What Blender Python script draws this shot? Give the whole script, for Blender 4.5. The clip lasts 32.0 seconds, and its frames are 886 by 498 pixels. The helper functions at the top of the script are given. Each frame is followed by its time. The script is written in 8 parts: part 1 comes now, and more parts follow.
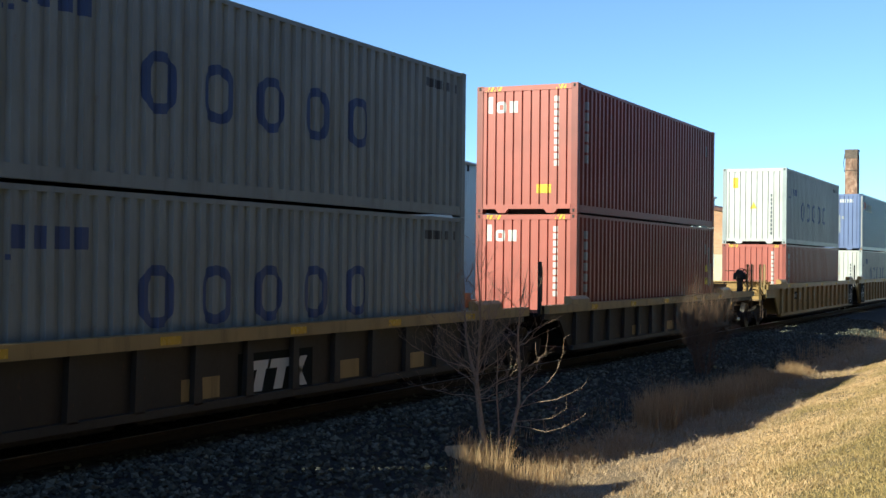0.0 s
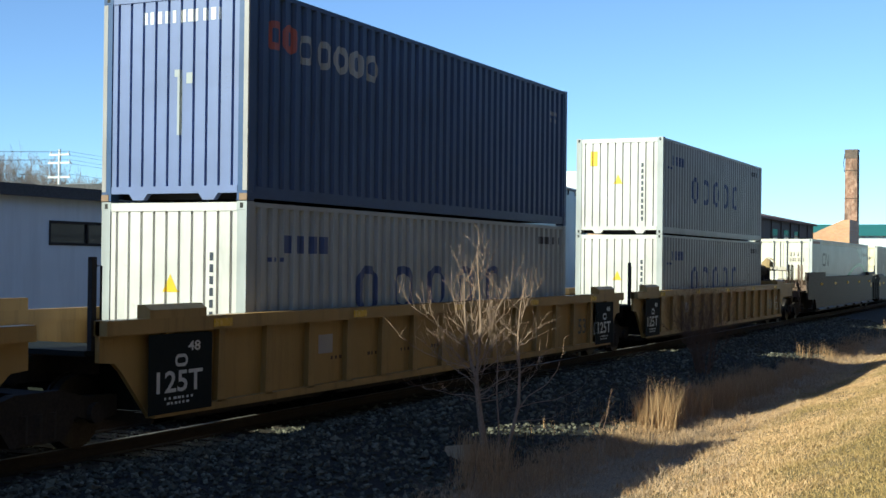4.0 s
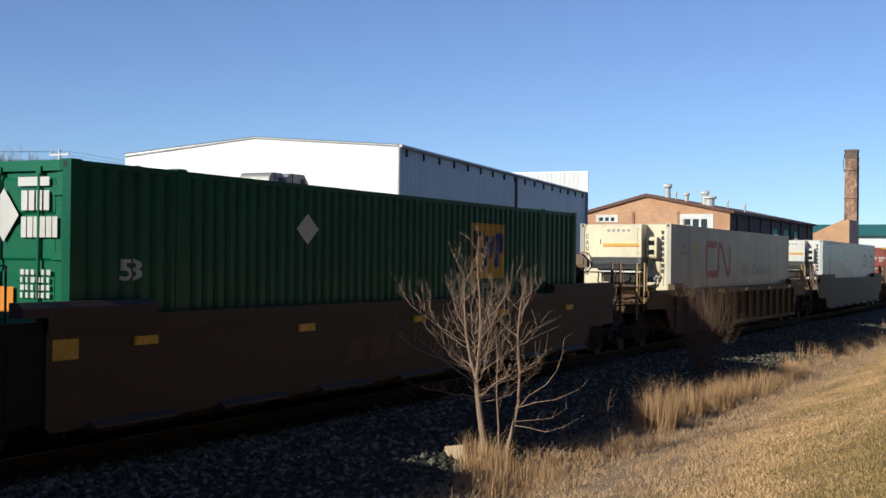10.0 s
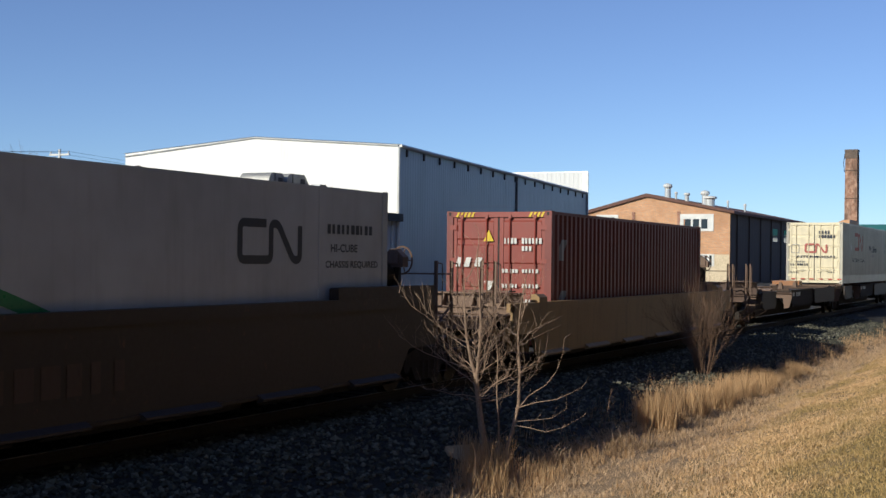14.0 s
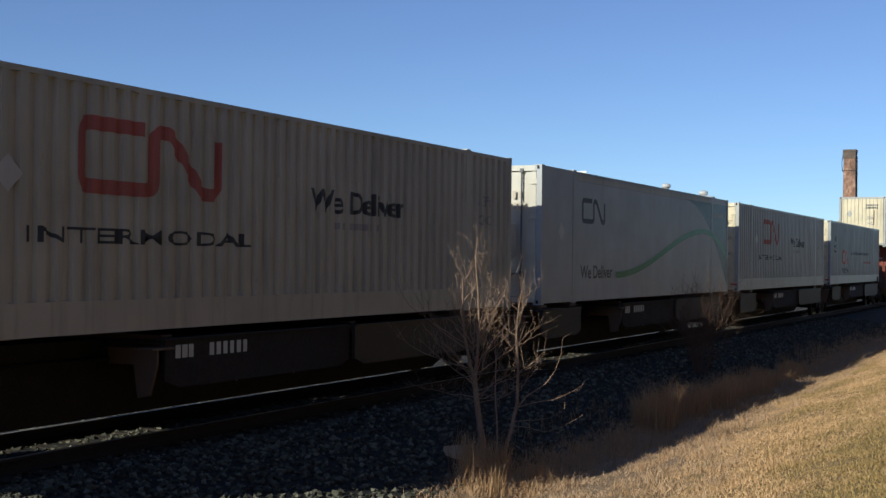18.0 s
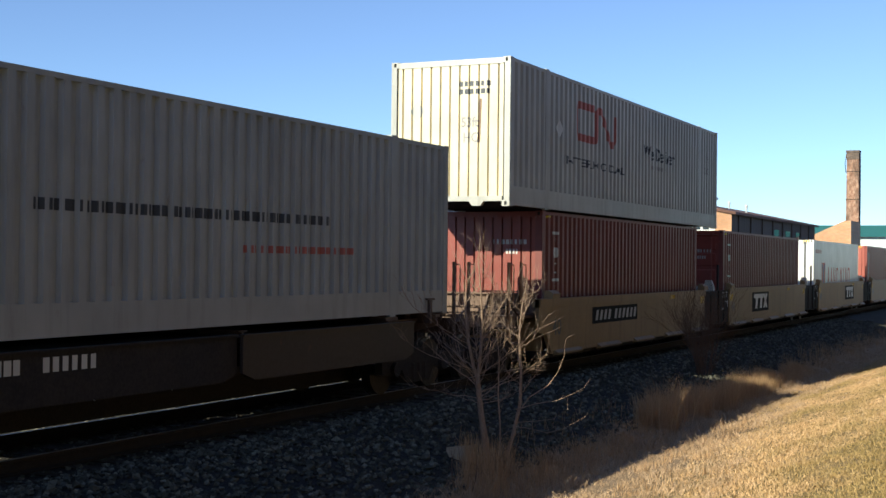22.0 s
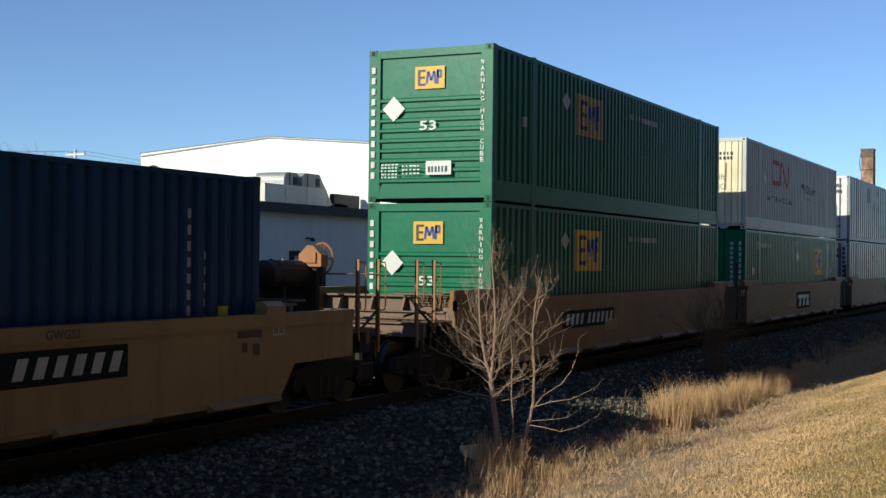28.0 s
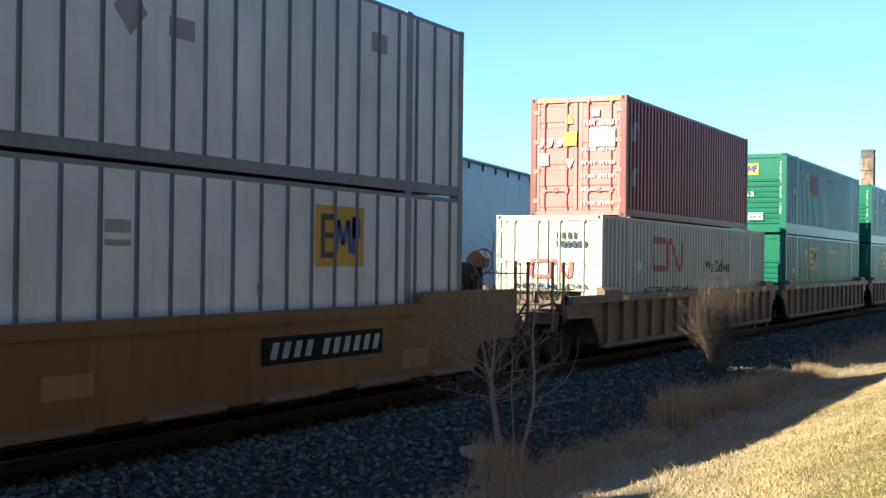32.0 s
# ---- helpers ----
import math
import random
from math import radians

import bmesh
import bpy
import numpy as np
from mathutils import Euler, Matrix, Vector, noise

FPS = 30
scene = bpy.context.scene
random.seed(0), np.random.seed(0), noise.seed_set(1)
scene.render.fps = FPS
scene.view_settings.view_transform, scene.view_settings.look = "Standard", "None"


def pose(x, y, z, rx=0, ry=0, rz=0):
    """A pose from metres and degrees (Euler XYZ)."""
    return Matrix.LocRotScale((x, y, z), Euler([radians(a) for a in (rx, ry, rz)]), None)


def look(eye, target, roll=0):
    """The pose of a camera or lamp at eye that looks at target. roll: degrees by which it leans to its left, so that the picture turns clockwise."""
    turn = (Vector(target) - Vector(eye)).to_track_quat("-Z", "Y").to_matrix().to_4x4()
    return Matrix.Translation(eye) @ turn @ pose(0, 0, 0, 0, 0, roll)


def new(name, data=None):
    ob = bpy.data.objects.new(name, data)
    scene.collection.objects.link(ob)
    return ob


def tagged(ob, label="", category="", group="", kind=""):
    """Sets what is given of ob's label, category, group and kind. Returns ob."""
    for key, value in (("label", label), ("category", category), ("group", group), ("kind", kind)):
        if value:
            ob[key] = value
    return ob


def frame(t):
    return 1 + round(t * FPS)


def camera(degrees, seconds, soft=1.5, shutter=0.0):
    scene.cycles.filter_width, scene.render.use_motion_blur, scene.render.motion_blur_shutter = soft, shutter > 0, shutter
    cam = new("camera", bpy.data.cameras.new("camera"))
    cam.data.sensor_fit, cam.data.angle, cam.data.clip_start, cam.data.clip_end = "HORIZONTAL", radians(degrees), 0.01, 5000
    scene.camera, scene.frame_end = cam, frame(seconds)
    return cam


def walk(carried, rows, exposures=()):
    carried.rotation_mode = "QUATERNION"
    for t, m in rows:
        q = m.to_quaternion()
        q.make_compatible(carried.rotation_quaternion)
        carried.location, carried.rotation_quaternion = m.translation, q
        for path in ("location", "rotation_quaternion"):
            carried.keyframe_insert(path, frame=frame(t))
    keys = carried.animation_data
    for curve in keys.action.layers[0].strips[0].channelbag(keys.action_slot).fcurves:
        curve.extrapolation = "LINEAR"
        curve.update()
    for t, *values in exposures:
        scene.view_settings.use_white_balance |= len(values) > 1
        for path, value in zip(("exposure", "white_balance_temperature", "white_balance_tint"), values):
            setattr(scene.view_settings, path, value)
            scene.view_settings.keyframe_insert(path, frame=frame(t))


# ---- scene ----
CAM_Z = 2.2
TRACK_X = -11.2

cam = camera(36.99, 32.0)


def view(turn=0.0, tilt=0.0):
    """The camera's pose on its spot, with a small turn to the left and tilt up in degrees."""
    return pose(0, 0, CAM_Z, 90.508 + tilt, -0.6255, 25.611 + turn)


walk(cam, [(0, view()), (0.5, view(0.035)), (2.0, view(0.035)), (2.5, view()), (9.5, view()), (10.5, view(-0.02)),
           (11.5, view(-0.02)), (12.5, view()), (15.0, view()), (16.5, view(-0.024)), (17.0, view(-0.07)), (18.0, view(-0.07)),
           (19.0, view()), (19.5, view(-0.01)), (20.0, view(0.12, 0.04)), (20.5, view(0.08, 0.04)), (22.0, view(0.06, 0.04)),
           (23.0, view(0.08, 0.04)), (24.0, view(0.08, 0.04)), (25.0, view(0.05, 0.03)), (25.5, view(0.01)),
           (26.5, view(0.1)), (27.5, view(0.4)), (28.0, view(0.63, -0.03)), (28.5, view(0.635)), (30.0, view(0.635)), (32.0, view(0.635))],
     exposures=[(0, 0.75, 5100, -11), (3.0, 0.69, 5150, -10), (4.2, 0.72, 5150, -10), (5.5, 0.66, 5400, -4), (7.0, 0.41, 5300, 3), (9.0, 0.18, 5300, 3), (12.0, 0.03, 5300, 3), (16.0, 0.08, 5300, 3), (17.0, 0.00, 5250, 3), (18.0, 0.00, 5200, 1), (19.0, 0.36, 5300, 3), (21.5, 0.54, 5450, 3),
                (22.6, 0.76, 5450, -11), (24.5, 0.72, 5400, -9), (25.0, 0.42, 5250, -5), (25.4, 0.31, 5150, -3), (27.8, 0.21, 5300, -3), (28.4, 0.31, 5200, -5), (29.5, 0.69, 5200, -5), (31.0, 1.09, 5000, -8), (32, 1.30, 4950, -13)])

# ---- light ----
SUN = Vector((-0.416, -1.0, 0.487)).normalized()
world = bpy.data.worlds.new("world")
scene.world = world
world.use_nodes = True
wn = world.node_tree
sky = wn.nodes.new("ShaderNodeTexSky")
sky.sky_type = "NISHITA"
sky.sun_disc = False
sky.sun_elevation = math.asin(SUN.z)
sky.sun_rotation = math.atan2(SUN.x, SUN.y)
sky.air_density, sky.dust_density, sky.ozone_density = 0.75, 0.0, 3.2
wn.nodes["Background"].inputs[1].default_value = 0.092
hue = wn.nodes.new("ShaderNodeHueSaturation")
hue.inputs["Hue"].default_value, hue.inputs["Saturation"].default_value = 0.515, 0.87
wn.links.new(sky.outputs[0], hue.inputs["Color"])
wn.links.new(hue.outputs[0], wn.nodes["Background"].inputs[0])
sun = new("sun", bpy.data.lights.new("sun", "SUN"))
sun.data.energy, sun.data.angle, sun.data.color = 5.0, radians(0.53), (1.0, 0.80, 0.55)
sun.matrix_world = look(SUN * 60, (0, 0, 0))


# ---- materials ----
def material(name, rough=0.6, metal=0.0):
    m = bpy.data.materials.new(name)
    m.use_nodes = True
    b = m.node_tree.nodes["Principled BSDF"]
    b.inputs["Roughness"].default_value, b.inputs["Metallic"].default_value = rough, metal
    return m, m.node_tree, b


def noise_node(nt, scale, detail=4.0, stretch=(1, 1, 1), rough=0.6):
    tc = nt.nodes.new("ShaderNodeTexCoord")
    mp = nt.nodes.new("ShaderNodeMapping")
    mp.inputs["Scale"].default_value = stretch
    nt.links.new(tc.outputs["Object"], mp.inputs[0])
    n = nt.nodes.new("ShaderNodeTexNoise")
    n.inputs["Scale"].default_value, n.inputs["Detail"].default_value, n.inputs["Roughness"].default_value = scale, detail, rough
    nt.links.new(mp.outputs[0], n.inputs["Vector"])
    return n


def ramp(nt, source, stops):
    r = nt.nodes.new("ShaderNodeValToRGB")
    while len(r.color_ramp.elements) < len(stops):
        r.color_ramp.elements.new(0.5)
    for e, (p, c) in zip(r.color_ramp.elements, stops):
        e.position = p
        e.color = (*c, 1) if len(c) == 3 else c
    nt.links.new(source, r.inputs[0])
    return r


def blend(nt, fac, a, b, mode="MIX"):
    m = nt.nodes.new("ShaderNodeMix")
    m.data_type, m.blend_type = "RGBA", mode
    for sock, v in ((m.inputs[0], fac), (m.inputs[6], a), (m.inputs[7], b)):
        if isinstance(v, (int, float)):
            sock.default_value = v
        elif isinstance(v, tuple):
            sock.default_value = (*v, 1)
        else:
            nt.links.new(v, sock)
    return m.outputs[2]


def relief(nt, b, height, strength=0.3, distance=0.01):
    bp = nt.nodes.new("ShaderNodeBump")
    bp.inputs["Strength"].default_value, bp.inputs["Distance"].default_value = strength, distance
    nt.links.new(height, bp.inputs["Height"])
    nt.links.new(bp.outputs[0], b.inputs["Normal"])


def shade(c, k):
    return tuple(min(1.0, v * k) for v in c)


def paint(name, colour, rough=0.5, grime=0.35, rust=0.25, dirt=(0.09, 0.075, 0.06), gloss=0.5):
    """Weathered paint on steel: faded patches, streaks of grime running down, specks of rust."""
    rough *= 0.74
    m, nt, b = material(name, rough)
    b.inputs["Specular IOR Level"].default_value = gloss
    colour = shade(colour, 0.77)
    fade = noise_node(nt, 0.9, 3)
    base = blend(nt, ramp(nt, fade.outputs[0], [(0.35, (0, 0, 0)), (0.7, (1, 1, 1))]).outputs[0], shade(colour, 0.88), shade(colour, 1.1))
    streak = noise_node(nt, 2.2, 5, (1, 1.6, 0.14), 0.7)
    base = blend(nt, ramp(nt, streak.outputs[0], [(0.5, (0, 0, 0)), (0.78, (grime,) * 3)]).outputs[0], base, dirt)
    speck = noise_node(nt, 5.5, 8, (1, 1, 0.5), 0.75)
    base = blend(nt, ramp(nt, speck.outputs[0], [(0.62, (0, 0, 0)), (0.72, (rust,) * 3)]).outputs[0], base, (0.16, 0.06, 0.025))
    nt.links.new(base, b.inputs["Base Color"])
    fine = noise_node(nt, 14, 4)
    r = ramp(nt, fine.outputs[0], [(0.3, (max(rough - 0.04, 0.05),) * 3), (0.7, (min(rough + 0.06, 1),) * 3)])
    nt.links.new(r.outputs[0], b.inputs["Roughness"])
    relief(nt, b, fade.outputs[0], 0.15, 0.02)
    return m


def mottled(name, a, c, scale=6.0, rough=0.85, metal=0.0, bump=0.3, dist=0.01, stretch=(1, 1, 1)):
    m, nt, b = material(name, rough, metal)
    n1, n2 = noise_node(nt, scale, 6, stretch), noise_node(nt, scale * 9, 3, stretch)
    base = blend(nt, ramp(nt, n1.outputs[0], [(0.35, (0, 0, 0)), (0.65, (1, 1, 1))]).outputs[0], a, c)
    base = blend(nt, 0.5, base, ramp(nt, n2.outputs[0], [(0.35, shade(a, 0.7)), (0.65, shade(c, 1.15))]).outputs[0])
    nt.links.new(base, b.inputs["Base Color"])
    relief(nt, b, n2.outputs[0], bump, dist)
    return m


M = {}
M["oldgrey"] = paint("grimy_grey_paint", (0.30, 0.345, 0.37), 0.55, 0.5, 0.4)
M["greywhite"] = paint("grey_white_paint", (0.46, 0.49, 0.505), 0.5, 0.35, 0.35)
# lighter copy of the grey-white for end walls: sunlight put into the colour
M["endwhite"] = paint("sunlit_white_paint", (0.72, 0.71, 0.695), 0.55, 0.3, 0.3)
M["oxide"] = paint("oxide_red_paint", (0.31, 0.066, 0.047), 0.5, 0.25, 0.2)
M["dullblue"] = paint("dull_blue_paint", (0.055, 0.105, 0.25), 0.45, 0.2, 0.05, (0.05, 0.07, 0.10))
# lighter copy of the dull blue, standing for sun on the end wall
M["blueend"] = paint("sunlit_blue_paint", (0.17, 0.225, 0.46), 0.6, 0.15, 0.04, (0.12, 0.14, 0.2))
M["smoothwhite"] = paint("white_panel_paint", (0.60, 0.625, 0.645), 0.48, 0.2, 0.03)
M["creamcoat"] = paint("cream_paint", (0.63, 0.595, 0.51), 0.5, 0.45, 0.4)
# warm bright cream for ends and unit fronts: sunlight painted into the colour
M["sunlitcream"] = paint("sunlit_cream_paint", (0.97, 0.88, 0.63), 0.5, 0.35, 0.4)
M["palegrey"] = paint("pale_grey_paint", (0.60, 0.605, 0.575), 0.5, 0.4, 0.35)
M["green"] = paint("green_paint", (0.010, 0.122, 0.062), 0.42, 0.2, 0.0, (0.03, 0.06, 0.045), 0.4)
# brighter copy of the green for end walls, standing for direct sun
M["greenend"] = paint("sunlit_green_paint", (0.016, 0.17, 0.078), 0.42, 0.2, 0.0, (0.05, 0.10, 0.06))
M["brown"] = paint("maroon_paint", (0.235, 0.062, 0.052), 0.55, 0.3, 0.15, (0.08, 0.05, 0.045), 0.42)
M["navy"] = paint("navy_paint", (0.008, 0.048, 0.135), 0.6, 0.12, 0.02, (0.012, 0.025, 0.06), 0.22)
M["panelwhite"] = paint("white_ribbed_paint", (1.0, 1.0, 1.0), 0.42, 0.22, 0.10, (0.2, 0.17, 0.14))
M["railgrey"] = paint("grey_rail_paint", (0.30, 0.31, 0.33), 0.5, 0.4, 0.25)
M["ribbrown"] = paint("weathered_tan_brown_paint", (0.225, 0.135, 0.08), 0.7, 0.6, 0.5, (0.05, 0.03, 0.02))
M["hoodgrey"] = mottled("dull_galvanised_hood", (0.27, 0.27, 0.265), (0.40, 0.40, 0.39), 3, 0.5, 0.4, 0.1)
M["yellowcar"] = paint("rail_yellow_paint", (0.44, 0.275, 0.088), 0.6, 0.55, 0.45, (0.07, 0.045, 0.02), 0.3)
M["tancar"] = paint("faded_tan_yellow_paint", (0.33, 0.21, 0.085), 0.65, 0.5, 0.35, (0.08, 0.05, 0.02), 0.42)
M["browncar"] = paint("rusty_brown_paint", (0.042, 0.026, 0.018), 0.75, 0.6, 0.6, (0.03, 0.02, 0.015))
M["darkcar"] = paint("worn_dark_brown_paint", (0.042, 0.034, 0.027), 0.8, 0.7, 0.6, (0.02, 0.014, 0.01))
M["oldyellow"] = paint("sill_yellow_paint", (0.46, 0.32, 0.13), 0.65, 0.6, 0.5, (0.05, 0.03, 0.015))
M["olivecar"] = paint("grimy_ochre_paint", (0.12, 0.07, 0.026), 0.75, 0.6, 0.5, (0.025, 0.016, 0.01), 0.25)
M["rustpanel"] = paint("rusty_steel_paint", (0.085, 0.045, 0.03), 0.8, 0.5, 0.6, (0.05, 0.03, 0.02))
M["reflector"] = paint("reflector_yellow", (0.75, 0.45, 0.03), 0.35, 0.15, 0.05)
M["orange"] = paint("orange_handrail_paint", (0.42, 0.19, 0.07), 0.5, 0.3, 0.2)
M["black"] = paint("black_paint", (0.012, 0.016, 0.014), 1.1, 0.2, 0.1, (0.02, 0.016, 0.012), 0.2)
M["white"] = paint("white_lettering", (0.78, 0.78, 0.76), 0.5, 0.2, 0.05)
M["palemark"] = paint("bleached_lettering", (0.70, 0.63, 0.52), 0.6, 0.3, 0.1)
M["worn"] = paint("worn_white_lettering", (0.52, 0.52, 0.51), 0.6, 0.5, 0.2)
M["faint"] = paint("faded_grey_lettering", (0.42, 0.40, 0.40), 0.6, 0.3, 0.1)
M["cblue"] = paint("blue_lettering", (0.045, 0.09, 0.27), 0.5, 0.3, 0.1)
M["cred"] = paint("red_lettering", (0.62, 0.07, 0.05), 0.5, 0.3, 0.05)
M["fred"] = paint("faded_red_lettering", (0.52, 0.14, 0.115), 0.6, 0.3, 0.05)
M["cdark"] = paint("dark_lettering", (0.035, 0.045, 0.07), 0.5, 0.25, 0.05)
M["signyellow"] = paint("yellow_sign_paint", (0.78, 0.47, 0.04), 0.45, 0.15, 0.05)
M["signblue"] = paint("blue_sign_paint", (0.03, 0.08, 0.30), 0.45, 0.1, 0.0)
M["swoosh"] = paint("green_stripe_paint", (0.03, 0.28, 0.10), 0.4, 0.15, 0.0)
M["slate"] = paint("slate_blue_paint", (0.035, 0.075, 0.12), 0.4, 0.15, 0.0)
M["sticker"] = paint("warning_yellow", (0.85, 0.62, 0.03), 0.4, 0.05, 0.0)
M["stripe"] = paint("orange_stripe", (0.85, 0.33, 0.04), 0.4, 0.05, 0.0)
M["unitcream"] = paint("cream_unit_housing", (0.84, 0.82, 0.72), 0.45, 0.15, 0.05)
M["unit"] = paint("white_unit_housing", (0.86, 0.85, 0.81), 0.4, 0.15, 0.05)
M["jointgrey"] = paint("grey_side_post_paint", (0.15, 0.165, 0.18), 0.5, 0.3, 0.1)
M["rubber"] = mottled("black_rubber", (0.015, 0.015, 0.015), (0.03, 0.03, 0.03), 8, 0.8)
M["steel"] = mottled("dark_steel", (0.012, 0.01, 0.009), (0.03, 0.024, 0.02), 5, 0.7, 0.2)
M["wheel"] = mottled("wheel_steel", (0.02, 0.017, 0.015), (0.05, 0.042, 0.036), 6, 0.5, 0.5)
M["polished"] = mottled("polished_rail_steel", (0.25, 0.24, 0.23), (0.34, 0.33, 0.31), 3, 0.45, 0.4, 0.05)
M["galv"] = mottled("galvanised_metal", (0.50, 0.52, 0.53), (0.64, 0.65, 0.65), 4, 0.45, 0.45, 0.1)
M["wood"] = mottled("creosoted_wood", (0.015, 0.012, 0.009), (0.045, 0.035, 0.026), 5, 0.9, 0, 0.5, 0.02, (4, 0.5, 4))
M["bark"] = mottled("grey_brown_bark", (0.20, 0.135, 0.095), (0.36, 0.26, 0.19), 9, 0.9, 0, 0.5, 0.01, (1, 1, 0.3))
M["twig"] = mottled("brown_twig_bark", (0.19, 0.12, 0.085), (0.41, 0.30, 0.225), 9, 0.9)
M["scrub"] = mottled("dark_scrub_bark", (0.10, 0.06, 0.042), (0.19, 0.12, 0.08), 9, 0.9)
M["fartwig"] = mottled("far_twig_bark", (0.16, 0.13, 0.11), (0.24, 0.20, 0.17), 3, 0.9)
M["glass"] = None
m, nt, b = material("window_glass", 0.06)
b.inputs["Base Color"].default_value = (0.02, 0.025, 0.03, 1)
b.inputs["Specular IOR Level"].default_value = 0.6
M["glass"] = m


def by_piece(name, colours, rough=0.9, spread="island", fine=30.0):
    m, nt, b = material(name, rough)
    if spread == "island":
        g = nt.nodes.new("ShaderNodeNewGeometry").outputs["Random Per Island"]
    else:
        g = nt.nodes.new("ShaderNodeObjectInfo").outputs["Random"]
    stops = [(i / max(1, len(colours) - 1), c) for i, c in enumerate(colours)]
    base = ramp(nt, g, stops).outputs[0]
    n = noise_node(nt, fine, 3)
    base = blend(nt, ramp(nt, n.outputs[0], [(0.35, (0.25,) * 3), (0.65, (0, 0, 0))]).outputs[0], base, shade(colours[0], 0.6))
    nt.links.new(base, b.inputs["Base Color"])
    relief(nt, b, n.outputs[0], 0.4, 0.01)
    return m


M["stone"] = by_piece("ballast_stone", [(0.027, 0.028, 0.021), (0.10, 0.10, 0.074), (0.044, 0.045, 0.034), (0.22, 0.213, 0.165), (0.035, 0.035, 0.027)])
M["straw"] = by_piece("dry_straw", [(0.36, 0.215, 0.10), (0.54, 0.35, 0.18), (0.43, 0.265, 0.13), (0.68, 0.48, 0.28)], 0.8)
M["mat"] = by_piece("matted_straw", [(0.35, 0.23, 0.13), (0.53, 0.375, 0.235), (0.44, 0.30, 0.175), (0.64, 0.47, 0.31), (0.22, 0.14, 0.075)], 0.85)

# turf blades: tan and olive in broad patches, each blade a little different
m, nt, b = material("dormant_turf_patches", 0.9)
isl = nt.nodes.new("ShaderNodeNewGeometry").outputs["Random Per Island"]
tan = ramp(nt, isl, [(0.0, (0.42, 0.265, 0.12)), (0.5, (0.58, 0.38, 0.19)), (1.0, (0.74, 0.52, 0.31))]).outputs[0]
olive = ramp(nt, isl, [(0.0, (0.20, 0.145, 0.05)), (0.5, (0.34, 0.24, 0.088)), (1.0, (0.52, 0.37, 0.165))]).outputs[0]
pat = noise_node(nt, 0.75, 4, (1.0, 0.3, 1.0), 0.55)
nt.links.new(blend(nt, ramp(nt, pat.outputs[0], [(0.42, (0, 0, 0)), (0.6, (1, 1, 1))]).outputs[0], tan, olive), b.inputs["Base Color"])
M["turf"] = m
M["railrust"] = mottled("rusty_rail_web", (0.018, 0.012, 0.008), (0.04, 0.026, 0.017), 6, 0.8)

# ground: dormant turf, bare verge and ballast bed by their place across the track
m, nt, b = material("ground_soil_turf", 0.95)
tc = nt.nodes.new("ShaderNodeTexCoord")
sep = nt.nodes.new("ShaderNodeSeparateXYZ")
nt.links.new(tc.outputs["Object"], sep.inputs[0])
wob = noise_node(nt, 0.7, 5)
add = nt.nodes.new("ShaderNodeMath")
add.operation = "MULTIPLY_ADD"
nt.links.new(wob.outputs[0], add.inputs[0])
add.inputs[1].default_value = 1.6
nt.links.new(sep.outputs[0], add.inputs[2])
patch, grain = noise_node(nt, 0.8, 6), noise_node(nt, 22, 5, (1, 1, 1), 0.7)
turf = blend(nt, ramp(nt, patch.outputs[0], [(0.38, (0, 0, 0)), (0.62, (1, 1, 1))]).outputs[0], (0.40, 0.28, 0.13), (0.25, 0.20, 0.07))
turf = blend(nt, ramp(nt, grain.outputs[0], [(0.4, (0.7,) * 3), (0.6, (0, 0, 0))]).outputs[0], turf, (0.12, 0.08, 0.035))
dust = blend(nt, ramp(nt, grain.outputs[0], [(0.35, (0, 0, 0)), (0.65, (1, 1, 1))]).outputs[0], (0.15, 0.10, 0.058), (0.42, 0.30, 0.18))
# bed far darker than its stone: the train's shade painted into the ground
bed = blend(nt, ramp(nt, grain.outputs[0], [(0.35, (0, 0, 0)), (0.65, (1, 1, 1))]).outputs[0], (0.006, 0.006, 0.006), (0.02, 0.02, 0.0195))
edge = nt.nodes.new("ShaderNodeMapRange")
edge.inputs[1].default_value, edge.inputs[2].default_value = -4.2, -3.1
nt.links.new(add.outputs[0], edge.inputs[0])
mixed = blend(nt, edge.outputs[0], dust, turf)
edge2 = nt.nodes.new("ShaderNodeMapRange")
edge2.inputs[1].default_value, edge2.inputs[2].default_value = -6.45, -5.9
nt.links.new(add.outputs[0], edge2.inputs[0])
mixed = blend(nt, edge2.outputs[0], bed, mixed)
edge3 = nt.nodes.new("ShaderNodeMapRange")
edge3.inputs[1].default_value, edge3.inputs[2].default_value = -12.6, -12.0
nt.links.new(add.outputs[0], edge3.inputs[0])
# near-black ground on the far side of the track
far_dark = blend(nt, grain.outputs[0], (0.012, 0.011, 0.01), (0.04, 0.035, 0.03))
mixed = blend(nt, edge3.outputs[0], far_dark, mixed)
edge4 = nt.nodes.new("ShaderNodeMapRange")
edge4.inputs[1].default_value, edge4.inputs[2].default_value = -62.0, -58.0
nt.links.new(add.outputs[0], edge4.inputs[0])
mixed = blend(nt, edge4.outputs[0], (0.16, 0.14, 0.12), mixed)
nt.links.new(mixed, b.inputs["Base Color"])
relief(nt, b, grain.outputs[0], 0.8, 0.03)
M["ground"] = m


